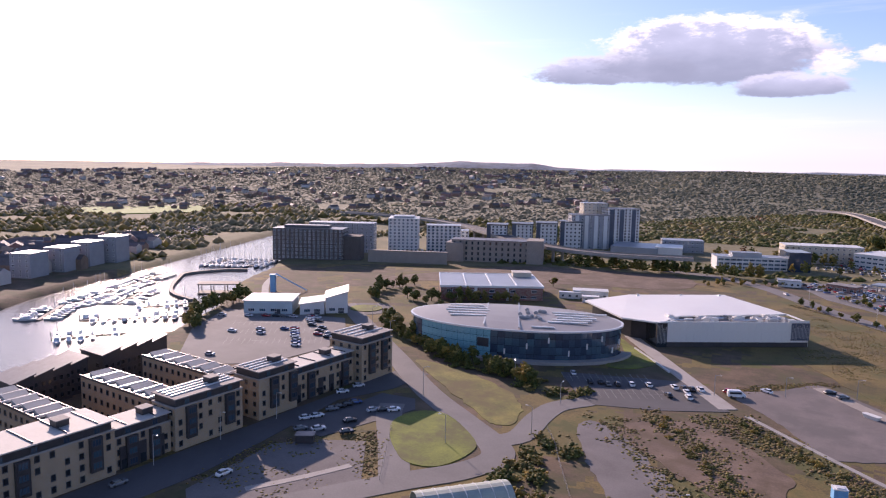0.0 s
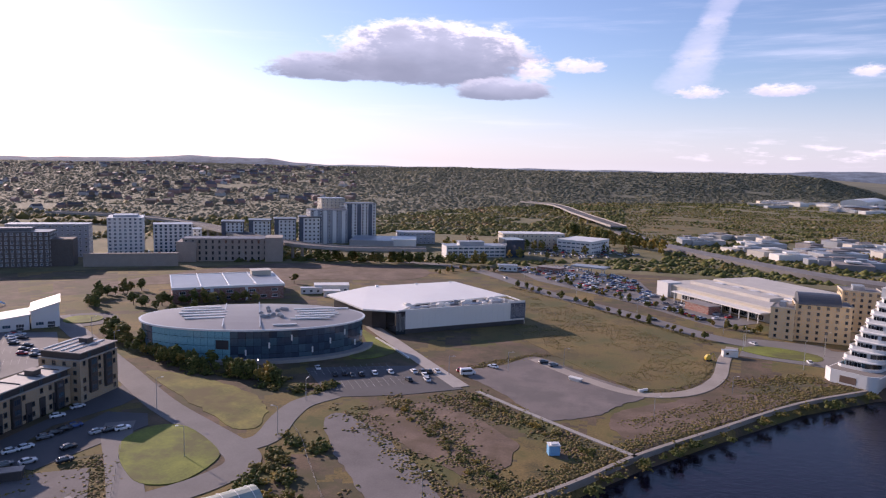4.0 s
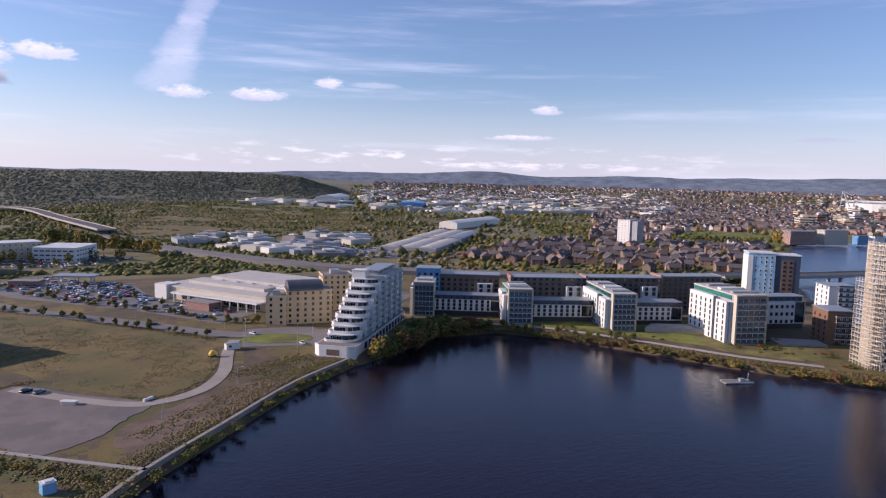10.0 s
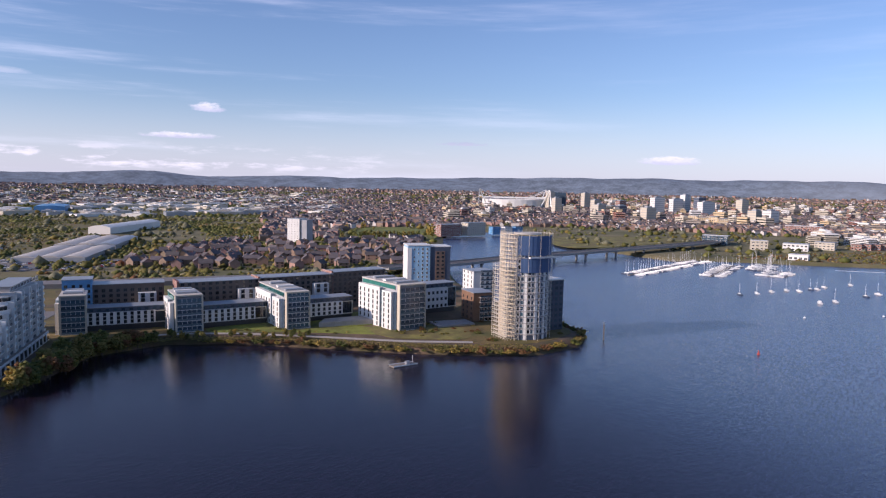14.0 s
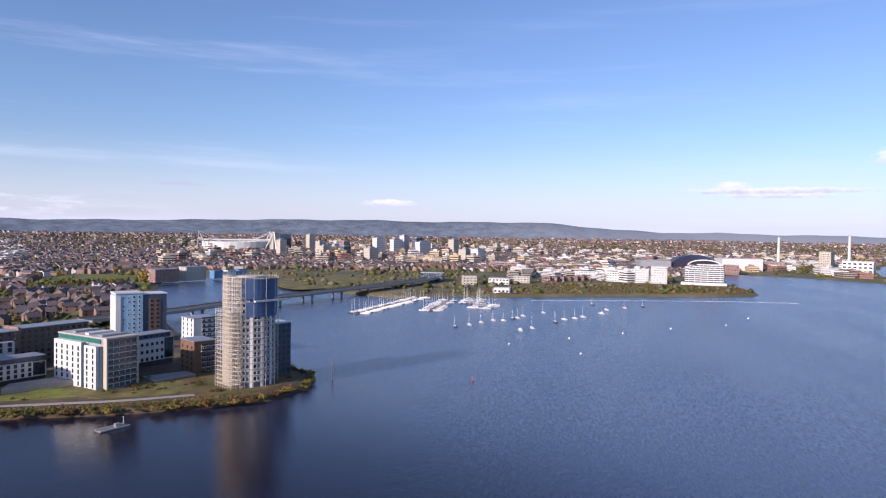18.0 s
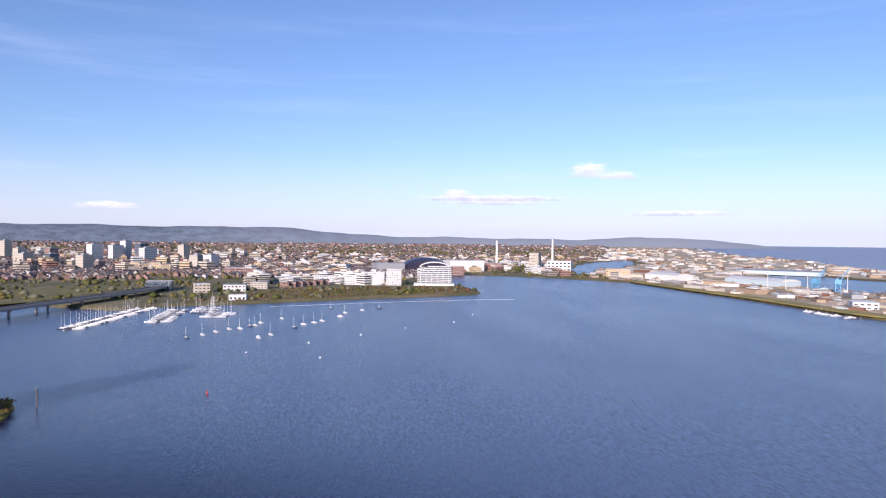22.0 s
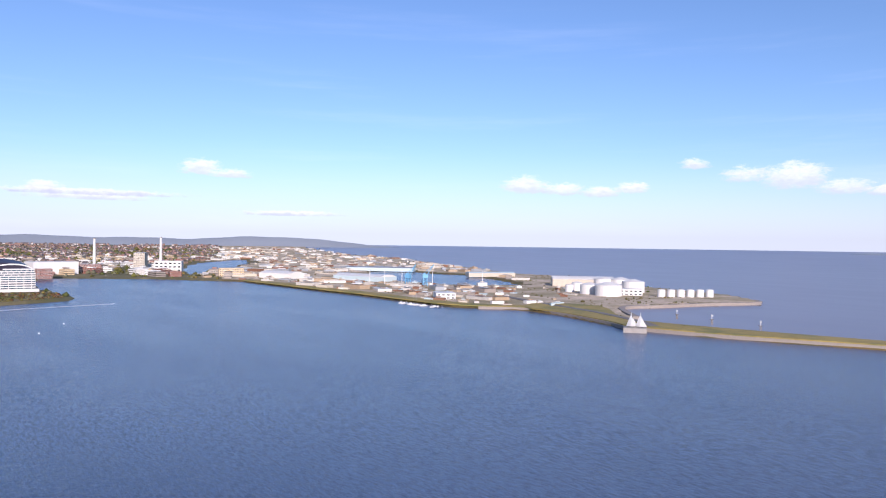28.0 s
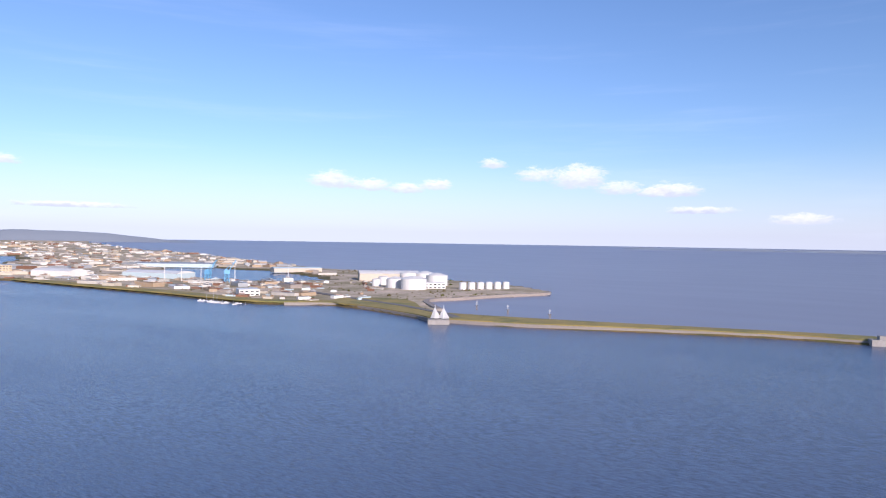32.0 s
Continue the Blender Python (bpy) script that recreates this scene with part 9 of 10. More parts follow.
strip("sea_wall", [(420, -620), (498, -706), (484, -770), (470, -840), (440, -918), (446, -950)], 7.0, 0.8, "stone", "brown stone breakwater of the outer harbour", "quay", thick=5)


def sails():
    b = thing("sail_pavilion", 363, -534, 0, 214, "white twin sail pavilion on a stone platform", "pavilion")
    part("platform", boxes("platform", [(-10, 10, -9, 7, -3.4, 1.2)], M["concrete"]), b, "stone platform")
    for x in (-4.5, 3.5):
        bm = bmesh.new()
        n = 8
        rows = []
        for k in range(n + 1):
            f = k / n
            z = 2.0 + 12.0 * f
            wd = 7.6 * (1 - f) ** 1.1
            rows.append([bm.verts.new((x - wd * 0.45 + 1.2 * f, -1.5 * math.sin(math.pi * f) * 0.6, z)), bm.verts.new((x + 0.6 + 1.0 * f, -1.9 * (1 - f) - 0.4, z)), bm.verts.new((x + wd * 0.85 + 0.4, 0.5, z))])
        for lo, hi in zip(rows, rows[1:]):
            for i in range(2):
                bm.faces.new((lo[i], lo[i + 1], hi[i + 1], hi[i]))
        bmesh.ops.solidify(bm, geom=bm.faces[:], thickness=0.15)
        part("sail", mesh_of(bm, "sail", M["sail"]), b, "white fabric sail")
        bm = bmesh.new()
        add_bar(bm, (x + 1.1, 0.6, 1.2), (x + 1.4, 0.6, 14.6), 0.2, 6)
        part("mast", mesh_of(bm, "mast", M["white_paint"]), b)
    part("booth", boxes("booth", [(-6, 7, 0.5, 5, 1.2, 3.6), (-6.4, 7.4, 0.1, 5.4, 3.6, 3.9, 1)], M["cladding_dark"], M["metal_white"]), b, "dark booth under the sails")


sails()
for x, y in ((401, -666), (352, -649), (297, -636)):
    b = thing("navigation_post", x, y, -3, 0, "dark piled navigation post with white top marks", "post", "navigation posts")
    bm = bmesh.new()
    for s in (-0.8, 0.8):
        add_bar(bm, (s, -0.6, -3), (s * 0.6, 0, 5), 0.4, 6)
    part("piles", mesh_of(bm, "piles", M["timber"]), b)
    part("platform", boxes("platform", [(-1.6, 1.6, -1.6, 1.6, 5, 5.4)], M["timber"]), b)
    bm = bmesh.new()
    add_bar(bm, (0, 0, 5.4), (0, 0, 10.0), 0.25, 6)
    part("mark", mesh_of(bm, "mark", M["white_paint"]), b)
    part("top_mark", boxes("top_mark", [(-0.8, 0.8, -0.3, 0.3, 8.0, 9.6)], M["white_paint"]), b)
b = thing("lock_gate", 14, -645, -3, 20, "dark lock piers at the end of the barrage", "lock", kind="structure")
part("pier", boxes("pier", [(-9, 9, -5, 5, -4, 5.0), (-3, 3, -3, 3, 5, 8.0)], M["concrete"]), b)
part("pier", boxes("pier", [(-30, -14, -5, 5, -4, 5.0)], M["concrete"]), b)
part("gate", boxes("gate", [(-14, -9, -1, 1, -4, 3.5)], M["rust"]), b)

# ---- cars ----
def lathe_box(rows, mats):
    """A body lofted through cross rows (z, x0, x1, half width)."""
    bm = bmesh.new()
    rings = []
    for z, x0, x1, hw in rows:
        c = min(0.35, hw * 0.3)
        rings.append([bm.verts.new(p) for p in ((x0 + c, -hw, z), (x1 - c, -hw, z), (x1, -hw + c, z), (x1, hw - c, z), (x1 - c, hw, z), (x0 + c, hw, z), (x0, hw - c, z), (x0, -hw + c, z))])
    for lo, hi in zip(rings, rings[1:]):
        for k in range(8):
            bm.faces.new((lo[k], lo[(k + 1) % 8], hi[(k + 1) % 8], hi[k]))
    bm.faces.new(rings[-1])
    bm.faces.new(rings[0][::-1])
    return mesh_of(bm, "body", *mats)


PAINTS = {"white": (0.75, 0.75, 0.75), "silver": (0.5, 0.51, 0.53), "black": (0.02, 0.02, 0.022), "grey": (0.16, 0.17, 0.18), "blue": (0.05, 0.1, 0.25), "red": (0.4, 0.03, 0.03)}
for k, v in PAINTS.items():
    M["car_" + k] = material("car_paint_" + k, v, 0.25, 0.05, 1.0, 6.0, coat=0.6)
bm = bmesh.new()
add_bar(bm, (0, -0.11, 0), (0, 0.11, 0), 0.32, 12)
WHEEL = mesh_of(bm, "wheel", M["tyre"])
CAR_PROTO = {}


def car(x, y, turn, paint, far=False):
    key = (paint, far)
    m = pose(x, y, 0.12, 0, 0, turn)
    if key in CAR_PROTO:
        return copy_thing(CAR_PROTO[key], m)
    b = thing("car", x, y, 0.12, turn, f"{paint} parked car on the asphalt", "car", "parked cars")
    b.matrix_world = m
    part("body", lathe_box([(0.22, -2.05, 2.05, 0.8), (0.45, -2.15, 2.15, 0.88), (0.75, -2.12, 2.1, 0.88), (0.92, -2.0, 1.85, 0.8)], [M["car_" + paint]]), b)
    part("cabin", lathe_box([(0.9, -1.75, 1.05, 0.74), (1.36, -1.2, 0.35, 0.6)], [M["glass_dark"]]), b, "dark car windows")
    part("roof", lathe_box([(1.36, -1.25, 0.38, 0.61), (1.44, -1.1, 0.25, 0.52)], [M["car_" + paint]]), b)
    if not far:
        for wx in (-1.3, 1.3):
            for wy in (-0.8, 0.8):
                part("wheel", WHEEL, b, at=pose(wx, wy, 0.32))
    CAR_PROTO[key] = b
    return b


rng = random.Random(8)
COLOURS = ["white", "silver", "black", "grey", "black", "blue", "red", "silver", "white"]
for x, y in ((-98, 231), (-89, 225), (-86, 227), (-83, 226.5), (-80, 228), (-76, 231), (-71, 234), (-63, 237), (-60, 238), (-57.5, 238.5), (-58, 234), (-55, 240), (-62, 227), (-56, 229)):
    car(x, y, 125 + rng.uniform(-6, 6), rng.choice(["white", "black", "silver", "white", "grey", "black"]))
car(-47, 244, 80, "red")
car(-36, 252, 150, "white")
car(-18, 264, 40, "black")
car(-14, 261, 44, "grey")
for x, y, p in ((-143, 140, "white"), (-141.5, 143, "white"), (-142, 150, "grey"), (-141.6, 153, "black"), (-141, 156, "black"), (-140.4, 159, "blue"), (-131.5, 157, "silver"), (-129, 159, "black"), (-126.5, 161, "white"), (-131, 146, "black"),
                (-138, 133, "grey"), (-134, 136, "silver"), (-132, 102, "white"), (-147, 84, "grey"), (-150.5, 164, "white"), (-150.5, 172, "silver"), (-126, 139, "black")):
    car(x, y, 60 + rng.uniform(-8, 8) if y > 130 else 88, p)
for x, y in ((-239, 206), (-233, 201), (-231, 213), (-228, 216.5), (-224.5, 213), (-221, 210), (-217.5, 206.5), (-213.5, 203.5), (-210, 200), (-206, 196), (-238, 236), (-234, 232.5), (-230, 229), (-226.5, 226), (-219, 225), (-216, 220), (-212, 215),
             (-240, 240), (-236, 239), (-230, 234), (-265, 221), (-258, 226), (-254, 229), (-250, 231), (-246, 233), (-209, 219), (-205, 214), (-276, 214), (-222, 166), (-246, 196)):
    car(x, y, 20 + rng.uniform(-5, 5), rng.choice(COLOURS))
# store car park: rows of bays
for r in range(6):
    for k in range(15):
        if rng.random() < 0.78:
            u, v = 10 + k * 5.6 + rng.uniform(-0.6, 0.6), 10 + r * 9.5
            a = math.atan2(-72, 58)
            x, y = -28 + math.cos(a) * u * 1.15 + math.sin(-a) * v * 0.6, 502 + math.sin(a) * u * 1.15 + math.cos(a) * v * 0.55
            if inside_one([(-62, 520), (-20, 541), (28, 486), (34, 440), (60, 402), (81, 372), (60, 356), (24, 406), (-36, 467)], x, y):
                car(x, y, math.degrees(a) + 70, rng.choice(COLOURS), True)
for x, y in ((-100, 512), (-60, 466), (-10, 400), (30, 360), (70, 322), (118, 322), (86, 296), (-118, 400), (-112, 404), (-104, 408), (-98, 412)):
    car(x, y, rng.uniform(0, 180), rng.choice(COLOURS), True)

# white minibus by the gravel yard
b = thing("minibus", -43.5, 240.5, 0.12, 28, "white minibus parked by the gravel yard", "minibus")
part("body", lathe_box([(0.3, -2.9, 2.9, 0.95), (0.9, -2.95, 2.9, 1.0), (1.3, -2.95, 2.5, 1.0), (2.2, -2.9, 1.5, 0.95), (2.45, -2.7, 1.2, 0.8)], [M["car_white"]]), b)
for s in (-1, 1):
    part("window", boxes("window", [(-2.4, 1.4, s * 0.985 - 0.04, s * 0.985 + 0.04, 1.3, 2.0)], M["glass_dark"]), b)
for wx in (-1.9, 1.9):
    for wy in (-0.9, 0.9):
        part("wheel", WHEEL, b, at=pose(wx, wy, 0.32))


# ---- boats ----
def hull_mesh(l, w, h, mat):
    bm = bmesh.new()
    rings = []
    for f, ww, z in ((0.0, 0.8, 0.1), (0.35, 1.0, 0.0), (0.7, 0.8, 0.05), (0.92, 0.3, 0.2), (1.0, 0.03, 0.3)):
        x = -l / 2 + l * f
        rings.append([bm.verts.new(p) for p in ((x, -w / 2 * ww, h + z), (x, -w / 2 * ww * 0.75, 0), (x, 0, -0.4), (x, w / 2 * ww * 0.75, 0), (x, w / 2 * ww, h + z))])
    for lo, hi in zip(rings, rings[1:]):
        for k in range(4):
            bm.faces.new((lo[k], hi[k], hi[k + 1], lo[k + 1]))
        bm.faces.new((lo[4], hi[4], hi[0], lo[0]))
    bm.faces.new(rings[0])
    return mesh_of(bm, "hull", M[mat])


BOAT_PROTO = {}


def boat(x, y, turn, l=9.0, mast=True, dark=False, cover="white_paint"):
    key = (round(l), mast, dark)
    m = pose(x, y, -3.0, 0, 0, turn)
    if key in BOAT_PROTO:
        return copy_thing(BOAT_PROTO[key], m)
    kind = "sailing yacht" if mast else "motor boat"
    b = thing("yacht" if mast else "motor_boat", x, y, -3.0, turn, f"{'dark blue' if dark else 'white'} {kind} moored on the water", "boat", "moored boats")
    b.matrix_world = m
    part("hull", hull_mesh(l, l * 0.32, 0.9, "cladding_navy" if dark else "white_paint"), b)
    part("cabin", lathe_box([(0.9, -l * 0.2, l * 0.22, l * 0.1), (1.5, -l * 0.15, l * 0.15, l * 0.08)] if mast else [(0.9, -l * 0.3, l * 0.25, l * 0.12), (1.7, -l * 0.25, l * 0.1, l * 0.11), (2.3, -l * 0.2, l * 0.02, l * 0.1)], [M["white_paint"]]), b)
    if mast:
        bm = bmesh.new()
        add_bar(bm, (l * 0.06, 0, 1.0), (l * 0.06, 0, l * 1.28), 0.11, 5, 0.07)
        add_bar(bm, (l * 0.06, -0.7, l * 0.75), (l * 0.06, 0.7, l * 0.75), 0.04, 4)
        add_bar(bm, (l * 0.06, 0, 2.0), (-l * 0.36, 0, 2.1), 0.16, 6, mi=1)
        part("mast", mesh_of(bm, "mast", M["white_paint"], M["cladding_navy"]), b, "white mast and boom with rolled sail")
    BOAT_PROTO[key] = b
    return b


def pontoon(a, c, label="narrow grey floating pontoon"):
    d = Vector((c[0] - a[0], c[1] - a[1]))
    L = d.length
    b = thing("pontoon", a[0], a[1], -3.0, math.degrees(math.atan2(d.y, d.x)), label, "pontoon", "floating pontoons")
    part("deck", boxes("deck", [(0, L, -1.0, 1.0, 0.1, 0.55)], M["timber"]), b)
    for k in range(int(L / 20) + 1):
        bm = bmesh.new()
        add_bar(bm, (k * 20, 1.3, -3), (k * 20, 1.3, 3.2), 0.2, 6)
        part("pile", mesh_of(bm, "pile", M["steel"]), b)


def berths(a, c, step, turn, lens, p_mast, seed, miss=0.2, side=(-1, 1)):
    r = random.Random(seed)
    pontoon(a, c)
    d = Vector((c[0] - a[0], c[1] - a[1]))
    n = int(d.length / step)
    u = d.normalized()
    w = Vector((-u.y, u.x))
    for k in range(n):
        for s in side:
            if r.random() < miss:
                continue
            q = Vector(a) + u * (k + 0.5) * step + w * s * 6.5
            l = r.uniform(*lens)
            boat(q.x, q.y, math.degrees(math.atan2(w.y, w.x)) + (0 if s > 0 else 180) + r.uniform(-4, 4), l, r.random() < p_mast, r.random() < 0.25)


# river marina by the flats
for i, (a, c) in enumerate((((-366, 186), (-424, 280)), ((-338, 206), (-318, 236)), ((-330, 172), (-300, 212)), ((-304, 146), (-290, 172)), ((-345, 160), (-372, 186)), ((-352, 205), (-380, 240)))):
    berths(a, c, 4.6, 0, (7, 11), 0.35, 70 + i, 0.2)
berths((-400, 352), (-446, 326), 4.2, 0, (8, 12), 0.9, 80, 0.1)
berths((-412, 372), (-458, 346), 4.2, 0, (8, 12), 0.9, 81, 0.1)
# bay marina beyond the bridge
berths((606, 220), (790, 203), 5.4, 0, (7, 10.5), 0.95, 90, 0.3)
berths((650, 160), (770, 166), 5.4, 0, (7, 10.5), 0.95, 91, 0.3)
berths((694, 119), (735, 113), 4.6, 0, (10, 15), 0.9, 92, 0.1)
berths((735, 135), (790, 140), 4.6, 0, (10, 14), 0.9, 93, 0.2)
berths((636, -537), (716, -535), 6.5, 0, (7, 12), 0.3, 94, 0.25, (1,))
# yachts lying to buoys
for i, (x, y) in enumerate(((553, 114), (569, 105), (587, 98), (604, 90), (623, 75), (646, 68), (550, 60), (566, 52), (611, 36), (632, 29), (644, 20), (657, 13), (776, 6), (692, -4), (727, -9), (753, -28), (778, -48), (606, 81), (628, 71), (679, 52))):
    boat(x, y, 35 + rng.uniform(-12, 12), rng.uniform(6.5, 8.5), i % 7 != 6, i % 4 == 0)
for i, (x, y) in enumerate(((520, 20), (560, -20), (480, 60), (600, -60), (640, -110), (455, 10), (700, -140))):
    bm = bmesh.new()
    bmesh.ops.create_icosphere(bm, subdivisions=2, radius=0.7)
    b = thing("mooring_buoy", x, y, -2.9, 0, "small white mooring buoy", "buoy", "mooring buoys")
    part("float", mesh_of(bm, "float", M["white_paint"]), b)
    bm = bmesh.new()
    add_bar(bm, (0, 0, 0.5), (0, 0, 1.2), 0.08)
    part("ring", mesh_of(bm, "ring", M["steel"]), b)
b = thing("red_buoy", 355, 63, -3, 0, "red channel buoy with a tapered top", "buoy")
bm = bmesh.new()
add_bar(bm, (0, 0, -0.3), (0, 0, 0.7), 1.0, 12)
part("float", mesh_of(bm, "float", M["red_paint"]), b)
bm = bmesh.new()
add_bar(bm, (0, 0, 0.7), (0, 0, 3.2), 0.7, 8, 0.2)
part("top", mesh_of(bm, "top", M["red_paint"]), b)
b.scale = (0.65, 0.65, 0.65)
M["foam"] = material("white_foam", (0.75, 0.77, 0.8), 0.6, 0.3, 0.2, 1.5)
strip("boat_wake", [(800, 75), (842, -40), (864, -115), (876, -170), (884, -232)], 1.8, -2.9, "foam", "thin white wake of foam off the wetland", "water", thick=0.3, lift=0.0)
b = thing("work_pontoon", 230, 182, -3, -20, "low dark work pontoon with a small cabin", "pontoon")
part("deck", boxes("deck", [(-6, 6, -2, 2, -0.2, 0.5)], M["timber"]), b)
part("edge", boxes("edge", [(-6.1, 6.1, -2.1, -1.9, 0.3, 0.75), (-6.1, 6.1, 1.9, 2.1, 0.3, 0.75)], M["white_paint"]), b)
part("cabin", boxes("cabin", [(1, 3, -0.8, 0.8, 0.5, 1.7)], M["metal_grey"]), b)
bm = bmesh.new()
add_bar(bm, (4.6, 0, 0.5), (4.6, 0, 4.0), 0.1)
part("mast", mesh_of(bm, "mast", M["white_paint"]), b)
b = thing("channel_pile", 336, 134, -3, 0, "slim dark channel marker pile", "pile")
bm = bmesh.new()
add_bar(bm, (0, 0, -3), (0, 0, 8.2), 0.35, 8)
part("pile", mesh_of(bm, "pile", M["timber"]), b)
bm = bmesh.new()
add_bar(bm, (0, 0, 8.2), (0, 0, 9.2), 0.5, 8)
part("cap", mesh_of(bm, "cap", M["steel"]), b)

# marina basin: breakwater ring and covered dock
strip("marina_breakwater", [(-330, 236), (-352, 240), (-372, 251), (-400, 276), (-413, 292), (-408, 318), (-396, 330)], 2.4, -1.6, "timber", "dark timber breakwater round the basin", "breakwater", thick=2.5)
b = thing("boat_dock", -340, 262, -3, 42, "open timber dock roof on posts", "dock")
part("roof", boxes("roof", [(-12, 12, -5, 5, 5.6, 6.2)], M["timber"]), b)
for x in (-11, -4, 4, 11):
    for y in (-4.4, 4.4):
        part("post", boxes("post", [(x - 0.25, x + 0.25, y - 0.25, y + 0.25, -3, 5.6)], M["timber"]), b)
part("deck", boxes("deck", [(-12, 12, -5, 5, 0.2, 0.7)], M["timber"]), b)
b = thing("water_slide", -300, 281, 0, 40, "bright blue inflatable water slide", "slide")
bm = bmesh.new()
for k in range(9):
    x0, z0, x1, z1 = -8 + k * 2, 10.5 - k * 1.1, -6 + k * 2, 10.5 - (k + 1) * 1.1
    v = [bm.verts.new(p) for p in ((x0, -2, z0), (x1, -2, z1), (x1, 2, z1), (x0, 2, z0))]
    bm.faces.new(v)
bmesh.ops.solidify(bm, geom=bm.faces[:], thickness=0.8)
part("chute", mesh_of(bm, "chute", M["plastic_blue"]), b)
part("tower", boxes("tower", [(-11, -8, -2, 2, -0.2, 9.6), (-11.3, -7.7, -2.3, 2.3, 9.6, 10.2)], M["plastic_blue"]), b)

# white town houses on the far river bank, their backlit shade put into grey walls
for i, (x, y, h) in enumerate(((-474, 216, 15.5), (-484, 242, 16), (-496, 266, 17), (-500, 288, 19))):
    b = block("bank_house", x, y, -62, 17, 14, h, "render_grey", "metal_grey", "white bank-side town house, backlit shade put into grey walls, dark red panel", "house", "houses on the far bank", 5, 4, 3, (1.4, 1.5))
    part("red_panel", boxes("red_panel", [(-2.6, 0, -0.3, 9, -1, h - 2)], M["brick_red"]), b)
slab("bank_field", smooth_outline([(-600, 300), (-520, 244), (-505, 212), (-560, 200), (-640, 262)]), 0.5, "grass_bright", "bright green playing field beyond the river", "field")
slab("far_car_park", [(-570, 372), (-600, 350), (-680, 440), (-640, 470)], 0.3, "asphalt_old", "boat yard and car park beyond the river", "car park")
for k in range(60):
    x, y = -575 - rng.uniform(0, 80), 372 + rng.uniform(-10, 80)
    if inside_one([(-570, 372), (-600, 350), (-680, 440), (-640, 470)], x, y):
        car(x, y, rng.uniform(0, 180), rng.choice(["white", "silver", "white"]), True)

# ---- street furniture ----
def lamp(x, y, h, turn=0):
    b = thing("street_lamp", x, y, 0, turn, "slim grey street lamp with one arm", "street lamp", "street lamps")
    bm = bmesh.new()
    add_bar(bm, (0, 0, -0.3), (0, 0, h), 0.13, 6, 0.08)
    part("pole", mesh_of(bm, "pole", M["steel"]), b)
    bm = bmesh.new()
    add_bar(bm, (0, 0, h), (1.5, 0, h + 0.25), 0.06, 5)
    part("arm", mesh_of(bm, "arm", M["steel"]), b)
    part("head", boxes("head", [(1.3, 2.1, -0.16, 0.16, h + 0.15, h + 0.32)], M["metal_white"]), b)


for x, y, h, t in ((-127, 177, 10, 40), (-112, 212, 7, 120), (-36, 145, 6, 30), (60, 338, 10, 0), (66, 319, 8, 90), (81, 286, 11, 60), (94, 306, 11, 0), (63, 308, 9, 0), (-150, 115, 8, 0), (-150, 135, 8, 0), (-150, 95, 8, 0), (-100, 150, 8, 200),
                   (-84, 170, 8, 180), (-180, 226, 9, 45), (-205, 244, 9, 45), (-88, 198, 7, 90), (-10, 398, 9, 45), (22, 362, 9, 45), (-45, 444, 9, 45), (-50, 238, 7, 0), (-30, 250, 7, 0), (-10, 262, 7, 0), (20, 216, 6, 0), (48, 246, 6, 0)):
    lamp(x, y, h, t)

# fence beside the lane
def fence(line, h, label):
    b = thing("fence", 0, 0, 0, 0, label, "fence", "lane fences")
    pts = curve(line, 5)
    for a, c in zip(pts, pts[1:]):
        n = max(1, int((c - a).length / 2.5))
        for k in range(n):
            q = a + (c - a) * k / n
            part("post", FENCE_POST, b, at=pose(q.x, q.y, 0))
        for z in (0.45, h - 0.1):
            bm = bmesh.new()
            add_bar(bm, (a.x, a.y, z), (c.x, c.y, z), 0.022, 4)
            part("rail", mesh_of(bm, "rail", M["concrete"]), b)


FENCE_POST = boxes("post", [(-0.04, 0.04, -0.04, 0.04, -0.3, 1.15)], M["concrete"])
fence([(-82, 176), (-76, 168), (-70, 158), (-60, 142), (-52, 130)], 1.1, "pale metal fence beside the lane")
fence([(-100, 122), (-108, 134), (-120, 152)], 1.1, "pale metal fence by the lawn road")

# blue box, hoardings and gate on the waste land
b = thing("site_toilet", -8.5, 178, 0, 20, "pale blue plastic site toilet", "site toilet")
part("body", boxes("body", [(-1.5, 1.5, -1.2, 1.2, 0, 2.6)], M["plastic_blue"]), b)
part("roof", boxes("roof", [(-1.6, 1.6, -1.3, 1.3, 2.6, 2.85), (-0.9, 0.9, -0.8, 0.8, 2.85, 3.05)], M["white_paint"]), b)
part("door", boxes("door", [(-0.6, 0.6, -1.28, -1.2, 0.15, 2.3)], M["plastic_blue"]), b)
b = thing("gate_cabin", 56, 298, 0, 10, "white site cabin at the gate", "cabin")
part("body", boxes("body", [(-3, 3, -1.3, 1.3, 0, 2.6)], M["metal_white"]), b)
part("roof", boxes("roof", [(-3.1, 3.1, -1.4, 1.4, 2.6, 2.8)], M["metal_grey"]), b)
part("window", window_mesh(1.2, 0.9, "frame_dark", "glass_dark", 0), b, at=pose(-1.4, -1.3, 1.1))
b = thing("yellow_digger", 46, 288, 0, 30, "small yellow digger with a folded arm", "digger")
part("tracks", boxes("tracks", [(-1.3, 1.3, -1.0, -0.5, 0, 0.7), (-1.3, 1.3, 0.5, 1.0, 0, 0.7)], M["tyre"]), b)
part("cab", lathe_box([(0.7, -1.3, 1.0, 0.9), (1.6, -1.3, 1.0, 0.9), (2.6, -0.4, 0.8, 0.7)], [M["yellow_paint"]]), b)
bm = bmesh.new()
add_bar(bm, (0.8, 0, 1.4), (2.6, 0, 3.0), 0.2)
